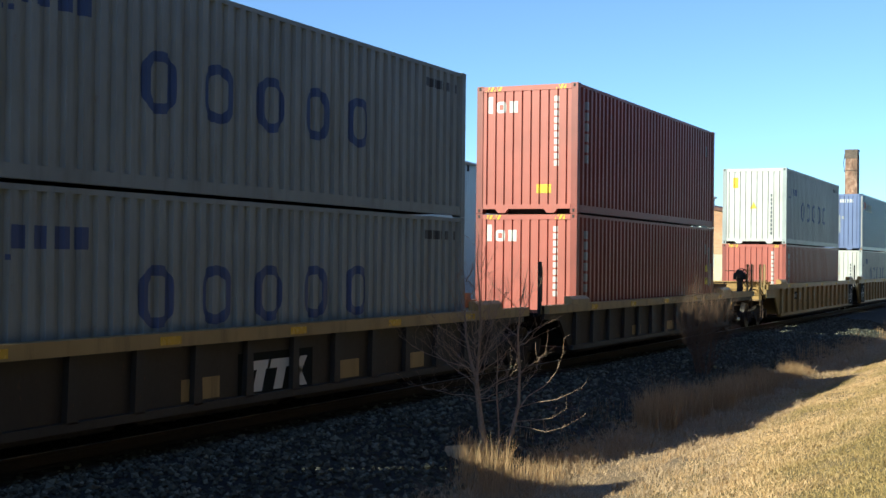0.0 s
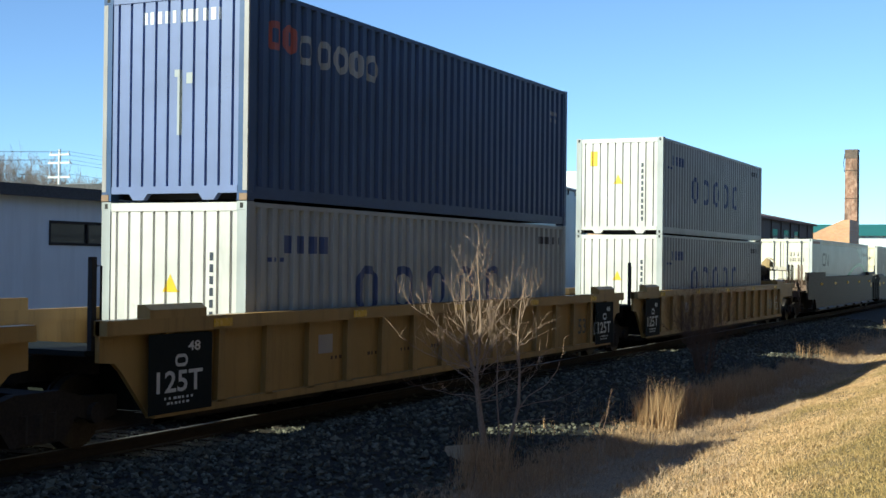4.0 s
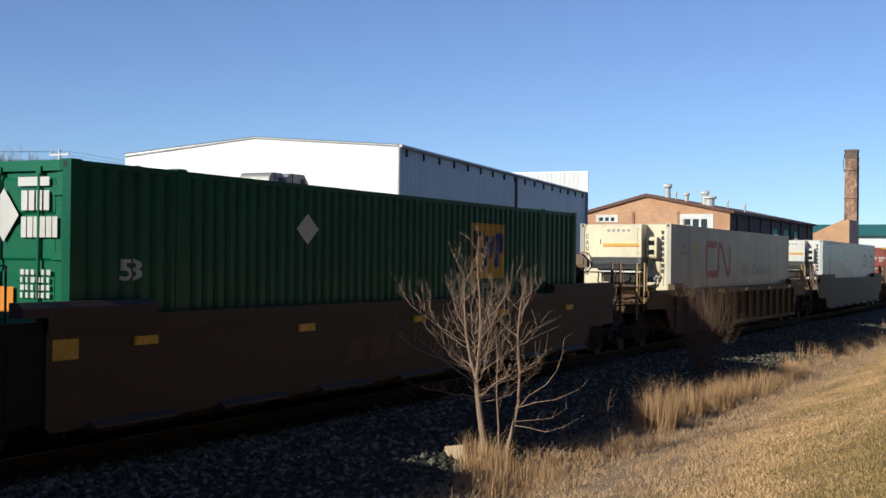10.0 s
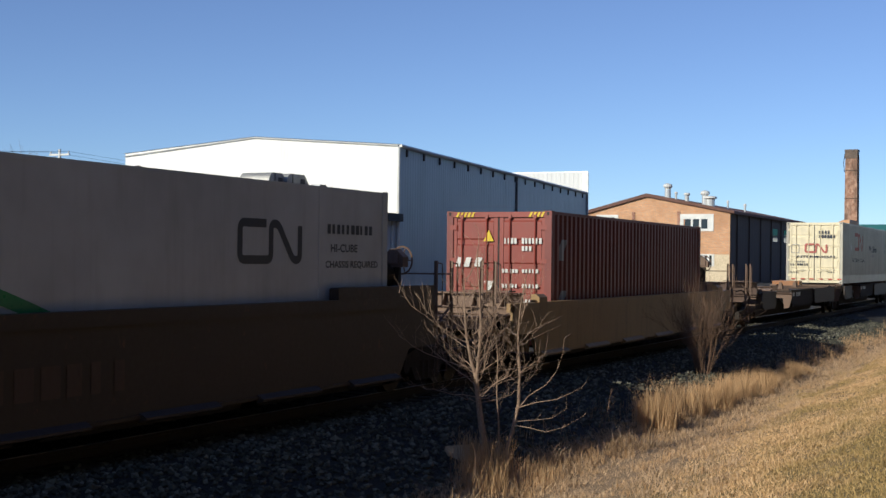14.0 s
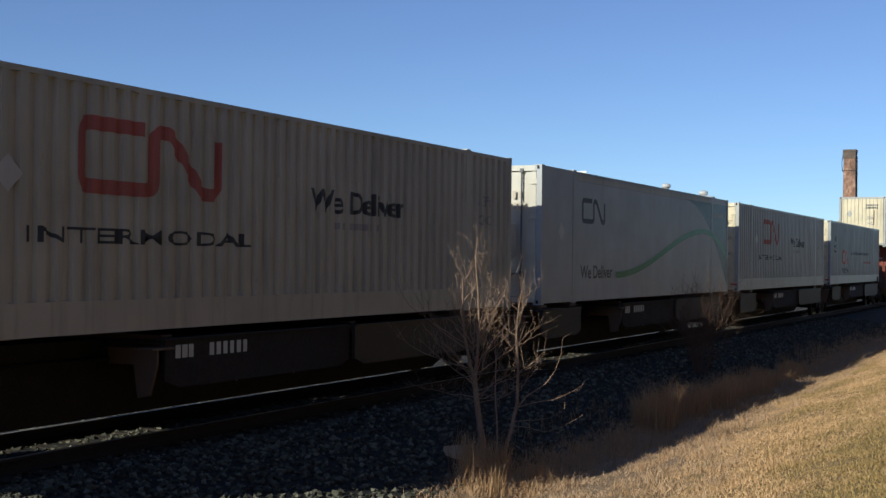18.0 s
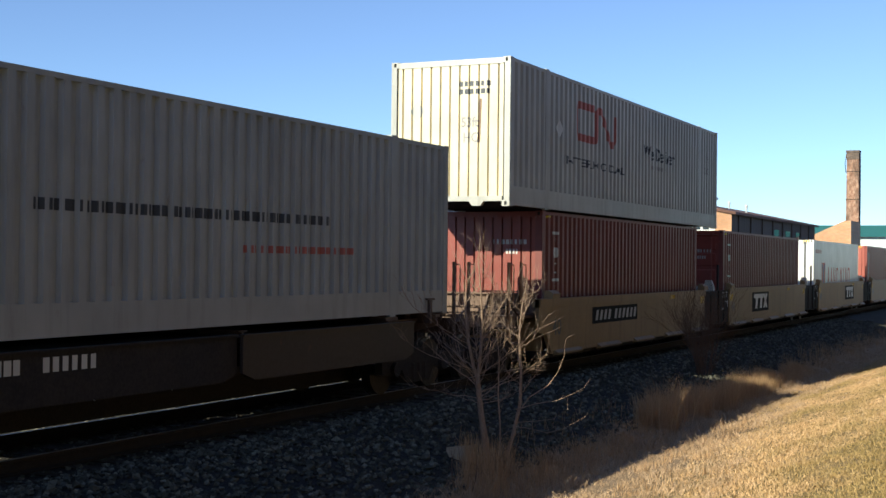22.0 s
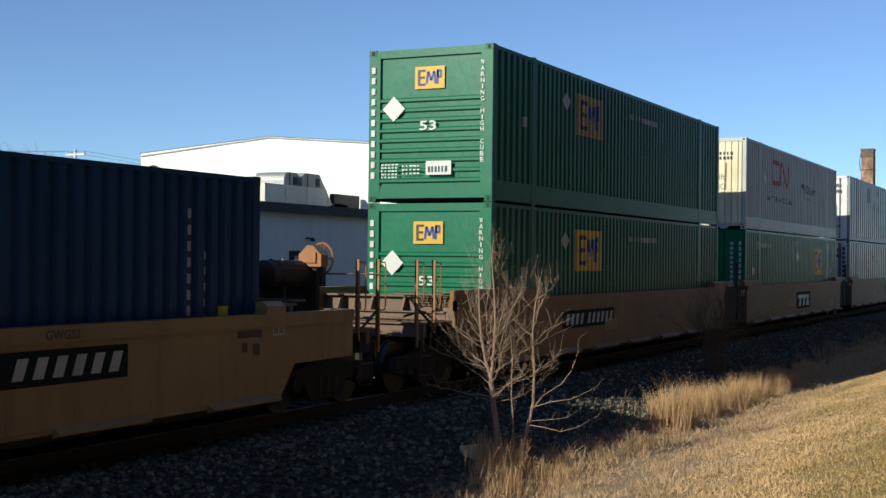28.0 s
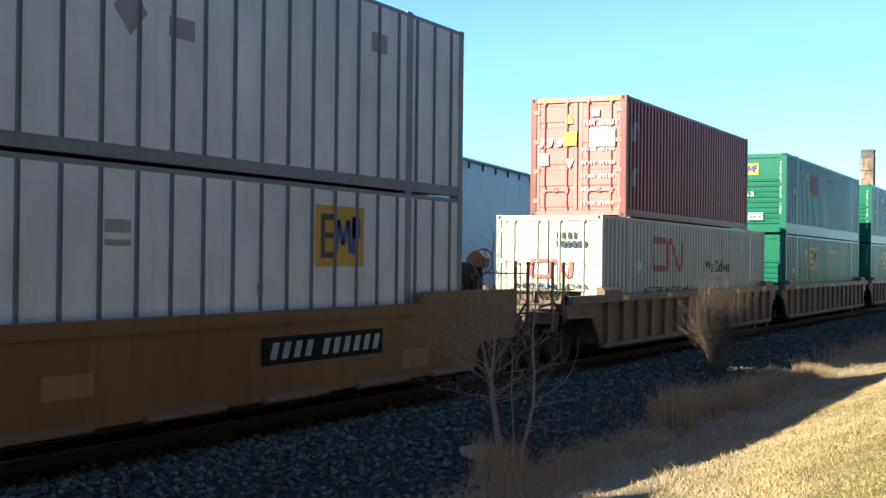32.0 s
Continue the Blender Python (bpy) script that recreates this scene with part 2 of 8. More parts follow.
def sheet_metal(name, colour, pitch, axis=1, rough=0.45, depth=0.02):
    """Ribbed metal cladding: fine vertical ribs by relief, faded patches and run-off stains."""
    m, nt, b = material(name, rough)
    fade, streak = noise_node(nt, 0.5, 3), noise_node(nt, 1.4, 5, (1, 1, 0.1), 0.7)
    base = blend(nt, fade.outputs[0], shade(colour, 0.86), shade(colour, 1.08))
    base = blend(nt, ramp(nt, streak.outputs[0], [(0.5, (0, 0, 0)), (0.8, (0.35,) * 3)]).outputs[0], base, shade(colour, 0.5))
    nt.links.new(base, b.inputs["Base Color"])
    tc = nt.nodes.new("ShaderNodeTexCoord")
    sp = nt.nodes.new("ShaderNodeSeparateXYZ")
    nt.links.new(tc.outputs["Object"], sp.inputs[0])
    w = nt.nodes.new("ShaderNodeMath")
    w.operation = "PINGPONG"
    w.inputs[1].default_value = pitch / 2
    nt.links.new(sp.outputs[axis], w.inputs[0])
    mr = nt.nodes.new("ShaderNodeMapRange")
    mr.inputs[1].default_value, mr.inputs[2].default_value = pitch * 0.3, pitch * 0.42
    nt.links.new(w.outputs[0], mr.inputs[0])
    relief(nt, b, mr.outputs[0], 0.7, depth)
    return m


# annex white toned down, its weak grazing light put into the colour
M["shedend2"] = sheet_metal("dimmed_white_cladding", (0.56, 0.57, 0.57), 0.3, 0, depth=0.02)
# the shed's white darkened and blued: shade of the long sides painted in
M["shedside"] = sheet_metal("shaded_white_cladding", (0.35, 0.41, 0.475), 0.3)
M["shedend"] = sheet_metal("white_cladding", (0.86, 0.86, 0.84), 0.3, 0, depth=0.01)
M["lowwall"] = sheet_metal("white_painted_panel_wall", (0.70, 0.73, 0.76), 0.9, 1, 0.6, 0.004)
M["fascia"] = mottled("dark_roof_edge", (0.035, 0.035, 0.04), (0.06, 0.06, 0.065), 2, 0.7)
M["roofing"] = mottled("grey_roofing", (0.10, 0.10, 0.10), (0.18, 0.17, 0.16), 1.5, 0.9)
M["frame"] = mottled("dark_window_frame", (0.03, 0.03, 0.03), (0.05, 0.05, 0.05), 4, 0.5)
M["trimwhite"] = paint("white_trim", (0.88, 0.88, 0.85), 0.5, 0.12, 0.05)
M["blackwing"] = paint("grimy_black_wing_paint", (0.014, 0.016, 0.015), 1.0, 0.5, 0.2, (0.03, 0.024, 0.02), 0.25)
M["blind"] = mottled("cream_blind", (0.42, 0.36, 0.25), (0.52, 0.46, 0.33), 3, 0.8)
M["greenroof"] = sheet_metal("green_metal_roof", (0.05, 0.20, 0.15), 0.5, 0)
M["darkshed"] = sheet_metal("dark_brown_cladding", (0.085, 0.06, 0.048), 1.2, 1, 0.85)
M["yellowpaint"] = paint("machine_yellow", (0.75, 0.45, 0.03), 0.5, 0.3, 0.2)


def brickwork(name, a, c):
    m, nt, b = material(name, 0.9)
    tc = nt.nodes.new("ShaderNodeTexCoord")
    mp = nt.nodes.new("ShaderNodeMapping")
    mp.inputs["Rotation"].default_value = (radians(90), 0, 0)
    nt.links.new(tc.outputs["Object"], mp.inputs[0])
    br = nt.nodes.new("ShaderNodeTexBrick")
    br.inputs["Scale"].default_value = 1.0
    br.inputs["Brick Width"].default_value, br.inputs["Row Height"].default_value, br.inputs["Mortar Size"].default_value = 0.4, 0.14, 0.012
    br.inputs["Color1"].default_value, br.inputs["Color2"].default_value, br.inputs["Mortar"].default_value = (*a, 1), (*c, 1), (0.4, 0.34, 0.28, 1)
    nt.links.new(mp.outputs[0], br.inputs[0])
    n = noise_node(nt, 0.35, 6)
    base = blend(nt, ramp(nt, n.outputs[0], [(0.4, (0, 0, 0)), (0.75, (0.6,) * 3)]).outputs[0], br.outputs[0], shade(a, 0.55))
    nt.links.new(base, b.inputs["Base Color"])
    relief(nt, b, br.outputs[1], -0.4, 0.02)
    return m


M["brick"] = brickwork("buff_orange_brick", (0.55, 0.29, 0.145), (0.64, 0.37, 0.20))
M["oldbrick"] = brickwork("sooty_red_brick", (0.28, 0.13, 0.085), (0.40, 0.20, 0.125))


# ---- mesh helpers ----
class Shape:
    """Collects faces for one mesh."""

    def __init__(self):
        self.v, self.f = [], []

    def add(self, verts, faces):
        n = len(self.v)
        self.v += [tuple(p) for p in verts]
        self.f += [tuple(i + n for i in q) for q in faces]
        return self

    def box(self, x0, x1, y0, y1, z0, z1):
        x0, x1, y0, y1, z0, z1 = min(x0, x1), max(x0, x1), min(y0, y1), max(y0, y1), min(z0, z1), max(z0, z1)
        return self.add([(x0, y0, z0), (x1, y0, z0), (x1, y1, z0), (x0, y1, z0), (x0, y0, z1), (x1, y0, z1), (x1, y1, z1), (x0, y1, z1)],
                        [(0, 3, 2, 1), (4, 5, 6, 7), (0, 1, 5, 4), (1, 2, 6, 5), (2, 3, 7, 6), (3, 0, 4, 7)])

    def prism(self, pts, axis, a, b):
        """A polygon in the plane across the axis (x: y,z; y: x,z; z: x,y), drawn out from a to b."""
        put = {"x": lambda p, h: (h, p[0], p[1]), "y": lambda p, h: (p[0], h, p[1]), "z": lambda p, h: (p[0], p[1], h)}[axis]
        n = len(pts)
        verts = [put(p, a) for p in pts] + [put(p, b) for p in pts]
        area = sum(pts[i][0] * pts[(i + 1) % n][1] - pts[(i + 1) % n][0] * pts[i][1] for i in range(n))
        flip = (area > 0) == (axis == "y")
        if (b < a):
            flip = not flip
        faces = [tuple(range(n))[::-1], tuple(range(n, 2 * n))] + [(i, (i + 1) % n, n + (i + 1) % n, n + i) for i in range(n)]
        if flip:
            faces = [q[::-1] for q in faces]
        return self.add(verts, faces)

    def tube(self, points, radii, sides=6, caps=True):
        """A round bar along points, with a radius at each."""
        pts = [Vector(p) for p in points]
        if isinstance(radii, (int, float)):
            radii = [radii] * len(pts)
        n0 = len(self.v)
        for i, p in enumerate(pts):
            d = (pts[min(i + 1, len(pts) - 1)] - pts[max(i - 1, 0)]).normalized()
            a = d.cross(Vector((0, 0, 1)) if abs(d.z) < 0.9 else Vector((1, 0, 0))).normalized()
            c = d.cross(a)
            for k in range(sides):
                w = 2 * math.pi * k / sides
                self.v.append(tuple(p + (a * math.cos(w) + c * math.sin(w)) * radii[i]))
        for i in range(len(pts) - 1):
            for k in range(sides):
                q, r = n0 + i * sides + k, n0 + i * sides + (k + 1) % sides
                self.f.append((q, r, r + sides, q + sides))
        if caps:
            self.f.append(tuple(n0 + k for k in range(sides))[::-1])
            self.f.append(tuple(n0 + (len(pts) - 1) * sides + k for k in range(sides)))
        return self

    def disc(self, centre, axis, r, h, sides=20):
        c, d = Vector(centre), {"x": Vector((1, 0, 0)), "y": Vector((0, 1, 0)), "z": Vector((0, 0, 1))}[axis]
        return self.tube([c - d * h / 2, c + d * h / 2], r, sides)

    def hoop(self, centre, normal, r, thick, sides=20, small=5):
        c, n = Vector(centre), Vector(normal).normalized()
        a = n.cross(Vector((0, 0, 1)) if abs(n.z) < 0.9 else Vector((1, 0, 0))).normalized()
        e = n.cross(a)
        n0 = len(self.v)
        for i in range(sides):
            w = 2 * math.pi * i / sides
            out = a * math.cos(w) + e * math.sin(w)
            for k in range(small):
                u = 2 * math.pi * k / small
                self.v.append(tuple(c + out * (r + thick * math.cos(u)) + n * thick * math.sin(u)))
        for i in range(sides):
            for k in range(small):
                p, q = n0 + i * small + k, n0 + i * small + (k + 1) % small
                p2, q2 = n0 + ((i + 1) % sides) * small + k, n0 + ((i + 1) % sides) * small + (k + 1) % small
                self.f.append((p, p2, q2, q))
        return self

    def mesh(self, name):
        me = bpy.data.meshes.new(name)
        me.from_pydata(self.v, [], self.f)
        me.validate()
        me.update()
        return me


SHARED = {}


def part(name, shape, mat, parent=None, label="", at=None):
    """One mesh object of a Shape or a mesh, under a thing or a part. Its material hangs on the object, so meshes can be shared."""
    me = shape if isinstance(shape, bpy.types.Mesh) else shape.mesh(name)
    if not me.materials:
        me.materials.append(None)
    ob = new(name, me)
    ob.material_slots[0].link = "OBJECT"
    ob.material_slots[0].material = mat
    if parent is not None:
        ob.parent = parent
    if at is not None:
        ob.location = at
    if label:
        ob["label"] = label
    return ob


def shared(key, make):
    """A mesh that alike parts have in common."""
    if key not in SHARED:
        SHARED[key] = make().mesh(key if isinstance(key, str) else key[0])
    return SHARED[key]


def thing(name, label, category, group="", kind="", at=(0, 0, 0)):
    ob = new(name)
    ob.empty_display_size = 0.3
    ob.location = at
    return tagged(ob, label, category, group, kind)

# near black, so the shade beneath the cars is held in the colour
M["frame"] = mottled("shaded_black_underframe", (0.012, 0.010, 0.009), (0.035, 0.026, 0.020), 3, 0.85)
M["orangecar"] = paint("faded_orange_paint", (0.25, 0.13, 0.05), 0.65, 0.5, 0.35, (0.08, 0.05, 0.025), 0.3)
# faded red for one pair of doors, raised further to stand for sun
M["fadedred"] = paint("sunlit_faded_red_paint", (0.60, 0.23, 0.185), 0.6, 0.3, 0.3)
# lighter oxide red for end walls, with the sun's brightness in the paint
M["oxideend"] = paint("sunlit_oxide_red_paint", (0.50, 0.125, 0.09), 0.6, 0.25, 0.25)
M["tanpatch"] = paint("faded_primer", (0.34, 0.20, 0.09), 0.7, 0.4, 0.3)
# lighter copy of the rusty steel, for sun on arms and deck parts
M["rustarm"] = paint("sunlit_rust_steel", (0.20, 0.125, 0.085), 0.8, 0.45, 0.5, (0.06, 0.04, 0.028))
M["stain"] = paint("rust_run", (0.30, 0.19, 0.11), 0.8, 0.4, 0.5)


# ---- flat shapes for lettering and signs ----
def words(body):
    """The mesh of a line of text in the built-in font, one unit high."""
    key = "words_" + body
    if key not in SHARED:
        cu = bpy.data.curves.new("line", "FONT")
        cu.body, cu.offset, cu.resolution_u = body, 0.018, 3
        ob = new("line", cu)
        dg = bpy.context.evaluated_depsgraph_get()
        SHARED[key] = bpy.data.meshes.new_from_object(ob.evaluated_get(dg))
        bpy.data.objects.remove(ob)
        bpy.data.curves.remove(cu)
    return SHARED[key]


for line in ("We Deliver!", "We Deliver", "INTERMODAL", "WORLDWIDE", "125T", "125 T", "53", "48", "40", "CAUTION", "WARNING", "HIGH", "CUBE", "53ft", "XHC", "HC", "HI-CUBE", "CHASSIS REQUIRED", "24,000 lbs", "MAX GROSS", "TARE", *"CAUTIONWRGHBE"):
    words(line)


def fit_words(body, u0, u1, v0, v1, slant=0.0):
    """Faces of a line of text that fills the rectangle."""
    me = words(body)
    xs, ys = [v.co.x for v in me.vertices], [v.co.y for v in me.vertices]
    ax, bx, ay, by = min(xs), max(xs), min(ys), max(ys)
    out = []
    for v in me.vertices:
        q = (v.co.y - ay) / (by - ay)
        out.append((u0 + (v.co.x - ax) / (bx - ax) * (u1 - u0) + slant * q, v0 + q * (v1 - v0)))
    return out, [tuple(p.vertices) for p in me.polygons]


def stacked(text, u, top, width, tall, step):
    """Letters one above the other, read from the top down."""
    out = []
    for i, ch in enumerate(text):
        if ch != " ":
            k = 0.16 if ch == "I" else 0.5
            out.append(fit_words(ch, u - width * k, u + width * k, top - i * step - tall, top - i * step))
    return join(*out)


def bar(u0, u1, v0, v1, lean=0.0):
    return [(u0, v0), (u1, v0), (u1 + lean, v1), (u0 + lean, v1)], [(0, 1, 2, 3)]


def ring(u0, u1, v0, v1, t, round_off=0.35, n=6):
    """A rounded rectangular ring."""
    def loop(a, b, c, d, r):
        pts = []
        for cx, cy, w in ((b - r, d - r, 0), (a + r, d - r, 90), (a + r, c + r, 180), (b - r, c + r, 270)):
            for i in range(n):
                w2 = radians(w + 90 * i / (n - 1))
                pts.append((cx + r * math.cos(w2), cy + r * math.sin(w2)))
        return pts
    r = round_off * min(u1 - u0, v1 - v0)
    o, i = loop(u0, u1, v0, v1, r), loop(u0 + t, u1 - t, v0 + t, v1 - t, max(r - t, 0.01))
    k = len(o)
    return o + i, [(j, (j + 1) % k, k + (j + 1) % k, k + j) for j in range(k)]


def diamond(u, v, a, b):
    return [(u, v - b), (u + a, v), (u, v + b), (u - a, v)], [(0, 1, 2, 3)]


def zigzag(u0, u1, v0, v1, t):
    return join(bar(u0, u0 + t, v0, v1), ([(u0 + t * 0.9, v1), (u0 + t * 0.2, v1), (u1 - t * 0.9, v0), (u1 - t * 0.2, v0)], [(0, 1, 2, 3)]), bar(u1 - t, u1, v0, v1))


def strip(points, width):
    """A band of even width along points."""
    out, faces = [], []
    for i, p in enumerate(points):
        a, c = points[max(i - 1, 0)], points[min(i + 1, len(points) - 1)]
        d = math.hypot(c[0] - a[0], c[1] - a[1])
        nx, ny = -(c[1] - a[1]) / d * width / 2, (c[0] - a[0]) / d * width / 2
        out += [(p[0] + nx, p[1] + ny), (p[0] - nx, p[1] - ny)]
    for i in range(len(points) - 1):
        faces.append((2 * i, 2 * i + 1, 2 * i + 3, 2 * i + 2))
    return out, faces


def join(*flats):
    v, f = [], []
    for a, q in flats:
        n = len(v)
        v += a
        f += [tuple(i + n for i in p) for p in q]
    return v, f


def dashes(u0, u1, v0, v1, n, seed=1, gap=0.42):
    """A line of writing too small to read, as plain bars."""
    rnd = random.Random(seed)
    step = (u1 - u0) / n
    return join(*[bar(u0 + i * step, u0 + i * step + step * (1 - gap * rnd.uniform(0.5, 1.5)), v0, v1) for i in range(n)])


def rings(u0, u1, v0, v1, n, share=0.52, t=0.17):
    """A row of n plain rings in place of a name."""
    w = (u1 - u0) / (n - 1 + share) * share
    step = (u1 - u0 - w) / (n - 1)
    return [ring(u0 + i * step, u0 + i * step + w, v0, v1, t * (v1 - v0), 0.42) for i in range(n)]


# ---- corrugated walls ----
def waves(a, b, pitch=0.278, out=0.44, slope=0.13, depth=0.048):
    """Breaks of a corrugated wall from a to b: place along, depth below the outer face."""
    n = max(1, round((b - a) / pitch))
    p = (b - a) / n
    pts = []
    for i in range(n):
        y = a + i * p
        pts += [(y, 0.0), (y + p * out * 0.5, 0.0), (y + p * (out * 0.5 + slope), depth), (y + p * (1 - out * 0.5 - slope), depth), (y + p * (1 - out * 0.5), 0.0)]
    pts.append((b, 0.0))
    return pts


def wave_depth(pts, y):
    for (a, d), (c, e) in zip(pts, pts[1:]):
        if a <= y <= c and c > a:
            return d + (e - d) * (y - a) / (c - a)
    return 0.0


def wall_sheet(pts, z0, z1, place, thick=0.03):
    """A thin corrugated wall; place(along, depth, z) gives the corner in space."""
    s = Shape()
    n = len(pts)
    s.v = [place(y, d, z) for z in (z0, z1) for y, d in pts] + [place(y, thick + 0.04, z) for z in (z0, z1) for y in (pts[0][0], pts[-1][0])]
    s.f = [(i, i + 1, n + i + 1, n + i) for i in range(n - 1)] + [(2 * n, 2 * n + 2, 2 * n + 3, 2 * n + 1)]
    return s


SMALL = ("number_marking", "small_writing", "small_marking", "slogan_marking", "upright_marking", "warning_marking", "plate_marking", "hazard_marking", "name_marking", "writing")


def decal(owner, name, flat, mat, place, pts=None, proud=0.004, label=""):
    """Paint on a wall: follows its corrugation, a hair above it. A list of flats gives one part each."""
    if isinstance(flat, list):
        return [decal(owner, name, q, mat, place, pts, proud, label) for q in flat]
    verts, faces = flat
    bm = bmesh.new()
    vs = [bm.verts.new((u, 0, v)) for u, v in verts]
    for q in faces:
        try:
            bm.faces.new([vs[i] for i in q])
        except ValueError:
            pass
    if pts:
        lo, hi = min(u for u, v in verts), max(u for u, v in verts)
        for y, d in pts:
            if lo < y < hi:
                bmesh.ops.bisect_plane(bm, geom=bm.verts[:] + bm.edges[:] + bm.faces[:], plane_co=(y, 0, 0), plane_no=(1, 0, 0), dist=1e-5)
    s = Shape()
    bm.verts.index_update()
    s.v = [place(v.co.x, (wave_depth(pts, v.co.x) if pts else 0.0) - proud, v.co.z) for v in bm.verts]
    s.f = [tuple(v.index for v in f.verts) for f in bm.faces]
    bm.free()
    ob = part(name, s, mat, owner, label)
    if name in SMALL:
        ob["kind"] = "stuff"
    return ob


# ---- the train's travel ----
def gone(t):
    """How far the train has come at t seconds."""
    return 13.92 * t + 0.0039 * t * t


TRAIN = []


def aboard(ob, y0, z=0.0):
    """A thing that rides on the train, at its place along the track at the start."""
    ob.location = (TRACK_X, y0, z)
    TRAIN.append((ob, y0, z))
    return ob


HC, STD = 2.896, 2.591
W40, W53 = 2.438, 2.591
L40, L53 = 12.192, 16.154


class Box:
    """A container under construction: its thing and the places on its walls."""

    def __init__(self, name, label, y0, z, length, width, height, group="containers on the train"):
        self.ob = aboard(thing(name, label, "container", group), y0, z)
        self.L, self.W, self.H = length, width, height
        self.side_pts = self.front_pts = None
        self.post = 0.13

    def side(self, u, d, v):
        return (self.W / 2 - 0.012 - d, u, v)

    def far(self, u, d, v):
        return (-self.W / 2 + 0.012 + d, u, v)

    def front(self, u, d, v):
        return (u, 0.02 + d, v)

    def rear(self, u, d, v):
        return (u, self.L - 0.02 - d, v)

    def mark(self, name, flat, mat, label=""):
        return decal(self.ob, name, flat, mat, self.side, None if "placard" in name else self.side_pts, label=label)

    def end_mark(self, name, flat, mat, label="", proud=0.004):
        return decal(self.ob, name, flat, mat, self.front, self.front_pts, proud, label)


def shell(c, mat, frame_mat=None, side="corr", end="corr", roof_bows=True):
    """Posts, rails, castings, side walls, roof and floor of a container."""
    L, W, H, o = c.L, c.W, c.H, c.ob
    frame_mat = frame_mat or mat
    hw = W / 2
    k = (round(L, 2), round(H, 2), round(W, 2))
    long53 = L > 15
    p = 0.15 if not long53 else 0.12
    inset = 2.0 if long53 else 0.0
    zb = 0.4 if long53 and side != "smooth" else 0.19
    k = k + (zb,)
    for i, (sx, y) in enumerate(((1, 0), (-1, 0), (1, L), (-1, L))):
        post = shared(("corner_post", k, i), lambda: Shape().prism([(sx * hw, y), (sx * (hw - p), y), (sx * (hw - p), abs(y - 0.06)), (sx * (hw - 0.05), abs(y - 0.16)), (sx * hw, abs(y - 0.16))], "z", 0.12, H - 0.12))
        part("corner_post", post, frame_mat, o)
        for z in (0, H - 0.118):
            def cast():
                s = Shape().box(sx * (hw + 0.002), sx * (hw - 0.16), abs(y - 0.0) + (-0.002 if y == 0 else 0.002), abs(y - 0.178), z, z + 0.118)
                return s
            ob = part("corner_casting", shared(("corner_casting", k, i, z > 1), cast), frame_mat, o)
            yy = -0.006 if y == 0 else L + 0.006
            part("casting_slot", shared(("casting_slot", k, i, z > 1), lambda: Shape().box(sx * (hw - 0.055), sx * (hw - 0.105), yy, yy + (0.004 if y == 0 else -0.004), z + 0.025, z + 0.095)), M["rubber"], ob)
    for sx in (1, -1):
        part("top_rail", shared(("top_rail", k, sx), lambda: Shape().prism([(sx * (hw - 0.008), H - 0.075), (sx * (hw - 0.008), H - 0.012), (sx * (hw - 0.07), H - 0.012), (sx * (hw - 0.07), H - 0.075)], "y", 0.178, L - 0.178)), frame_mat, o)
        part("bottom_rail", shared(("bottom_rail", k, sx), lambda: Shape().prism([(sx * (hw - 0.006), 0.03), (sx * (hw - 0.006), zb), (sx * (hw - 0.05), zb), (sx * (hw - 0.05), 0.05), (sx * (hw - 0.13), 0.03)], "y", 0.178, L - 0.178)), frame_mat, o)
    a, b = 0.16, L - 0.16
    if side == "corr":
        pts = waves(a, b, 0.278)
    elif side == "fine":
        pts = waves(a, b, 0.245, 0.42, 0.14, 0.034)
    else:
        pts = [(a, 0.0), (b, 0.0)]
    if long53 and side in ("corr", "fine"):
        pts = [(a, 0)] + [q for q in waves(a + 0.02, inset - 0.13, 0.27)] + [q for q in waves(inset + 0.13, L - inset - 0.13, 0.278 if side == "corr" else 0.245)] + [q for q in waves(L - inset + 0.13, b - 0.02, 0.27)] + [(b, 0)]
    c.side_pts = pts if side != "smooth" else None
    part("side_panel", shared(("side_panel", k, side), lambda: wall_sheet(pts, zb, H - 0.075, c.side)), mat, o)
    part("side_panel", shared(("side_panel_far", k, side), lambda: Shape().box(-hw + 0.012, -hw + 0.05, a, b, zb, H - 0.075)), mat, o)
    if long53:
        for y in (inset, L - inset):
            for sx in (1, -1):
                part("stacking_post", shared(("stacking_post", k, y, sx), lambda: Shape().box(sx * (hw - 0.004), sx * (hw - 0.06), y - 0.1, y + 0.1, 0.0, H - 0.005).box(sx * (hw - 0.002), sx * (hw - 0.15), y - 0.09, y + 0.09, H - 0.05, H + 0.012)), frame_mat, o)
    part("roof", shared(("roof", k), lambda: roof_shape(L, hw, H)), mat, o)
    part("underframe", shared(("underframe", k), lambda: underframe(L, hw)), M["steel"], o)
    part("rear_panel", shared(("rear_panel", k), lambda: Shape().box(-hw + p, hw - p, L - 0.06, L - 0.02, 0.06, H - 0.05)), mat, o)
    return c


def roof_shape(L, hw, H):
    top = [(0.1, H - 0.02)]
    for i in range(int((L - 0.6) / 0.42)):
        y = 0.3 + i * 0.42
        top += [(y, H - 0.02), (y + 0.02, H - 0.006), (y + 0.14, H - 0.006), (y + 0.16, H - 0.02)]
    return Shape().prism([(0.1, H - 0.05)] + top + [(L - 0.1, H - 0.02), (L - 0.1, H - 0.05)], "x", -hw + 0.06, hw - 0.06)


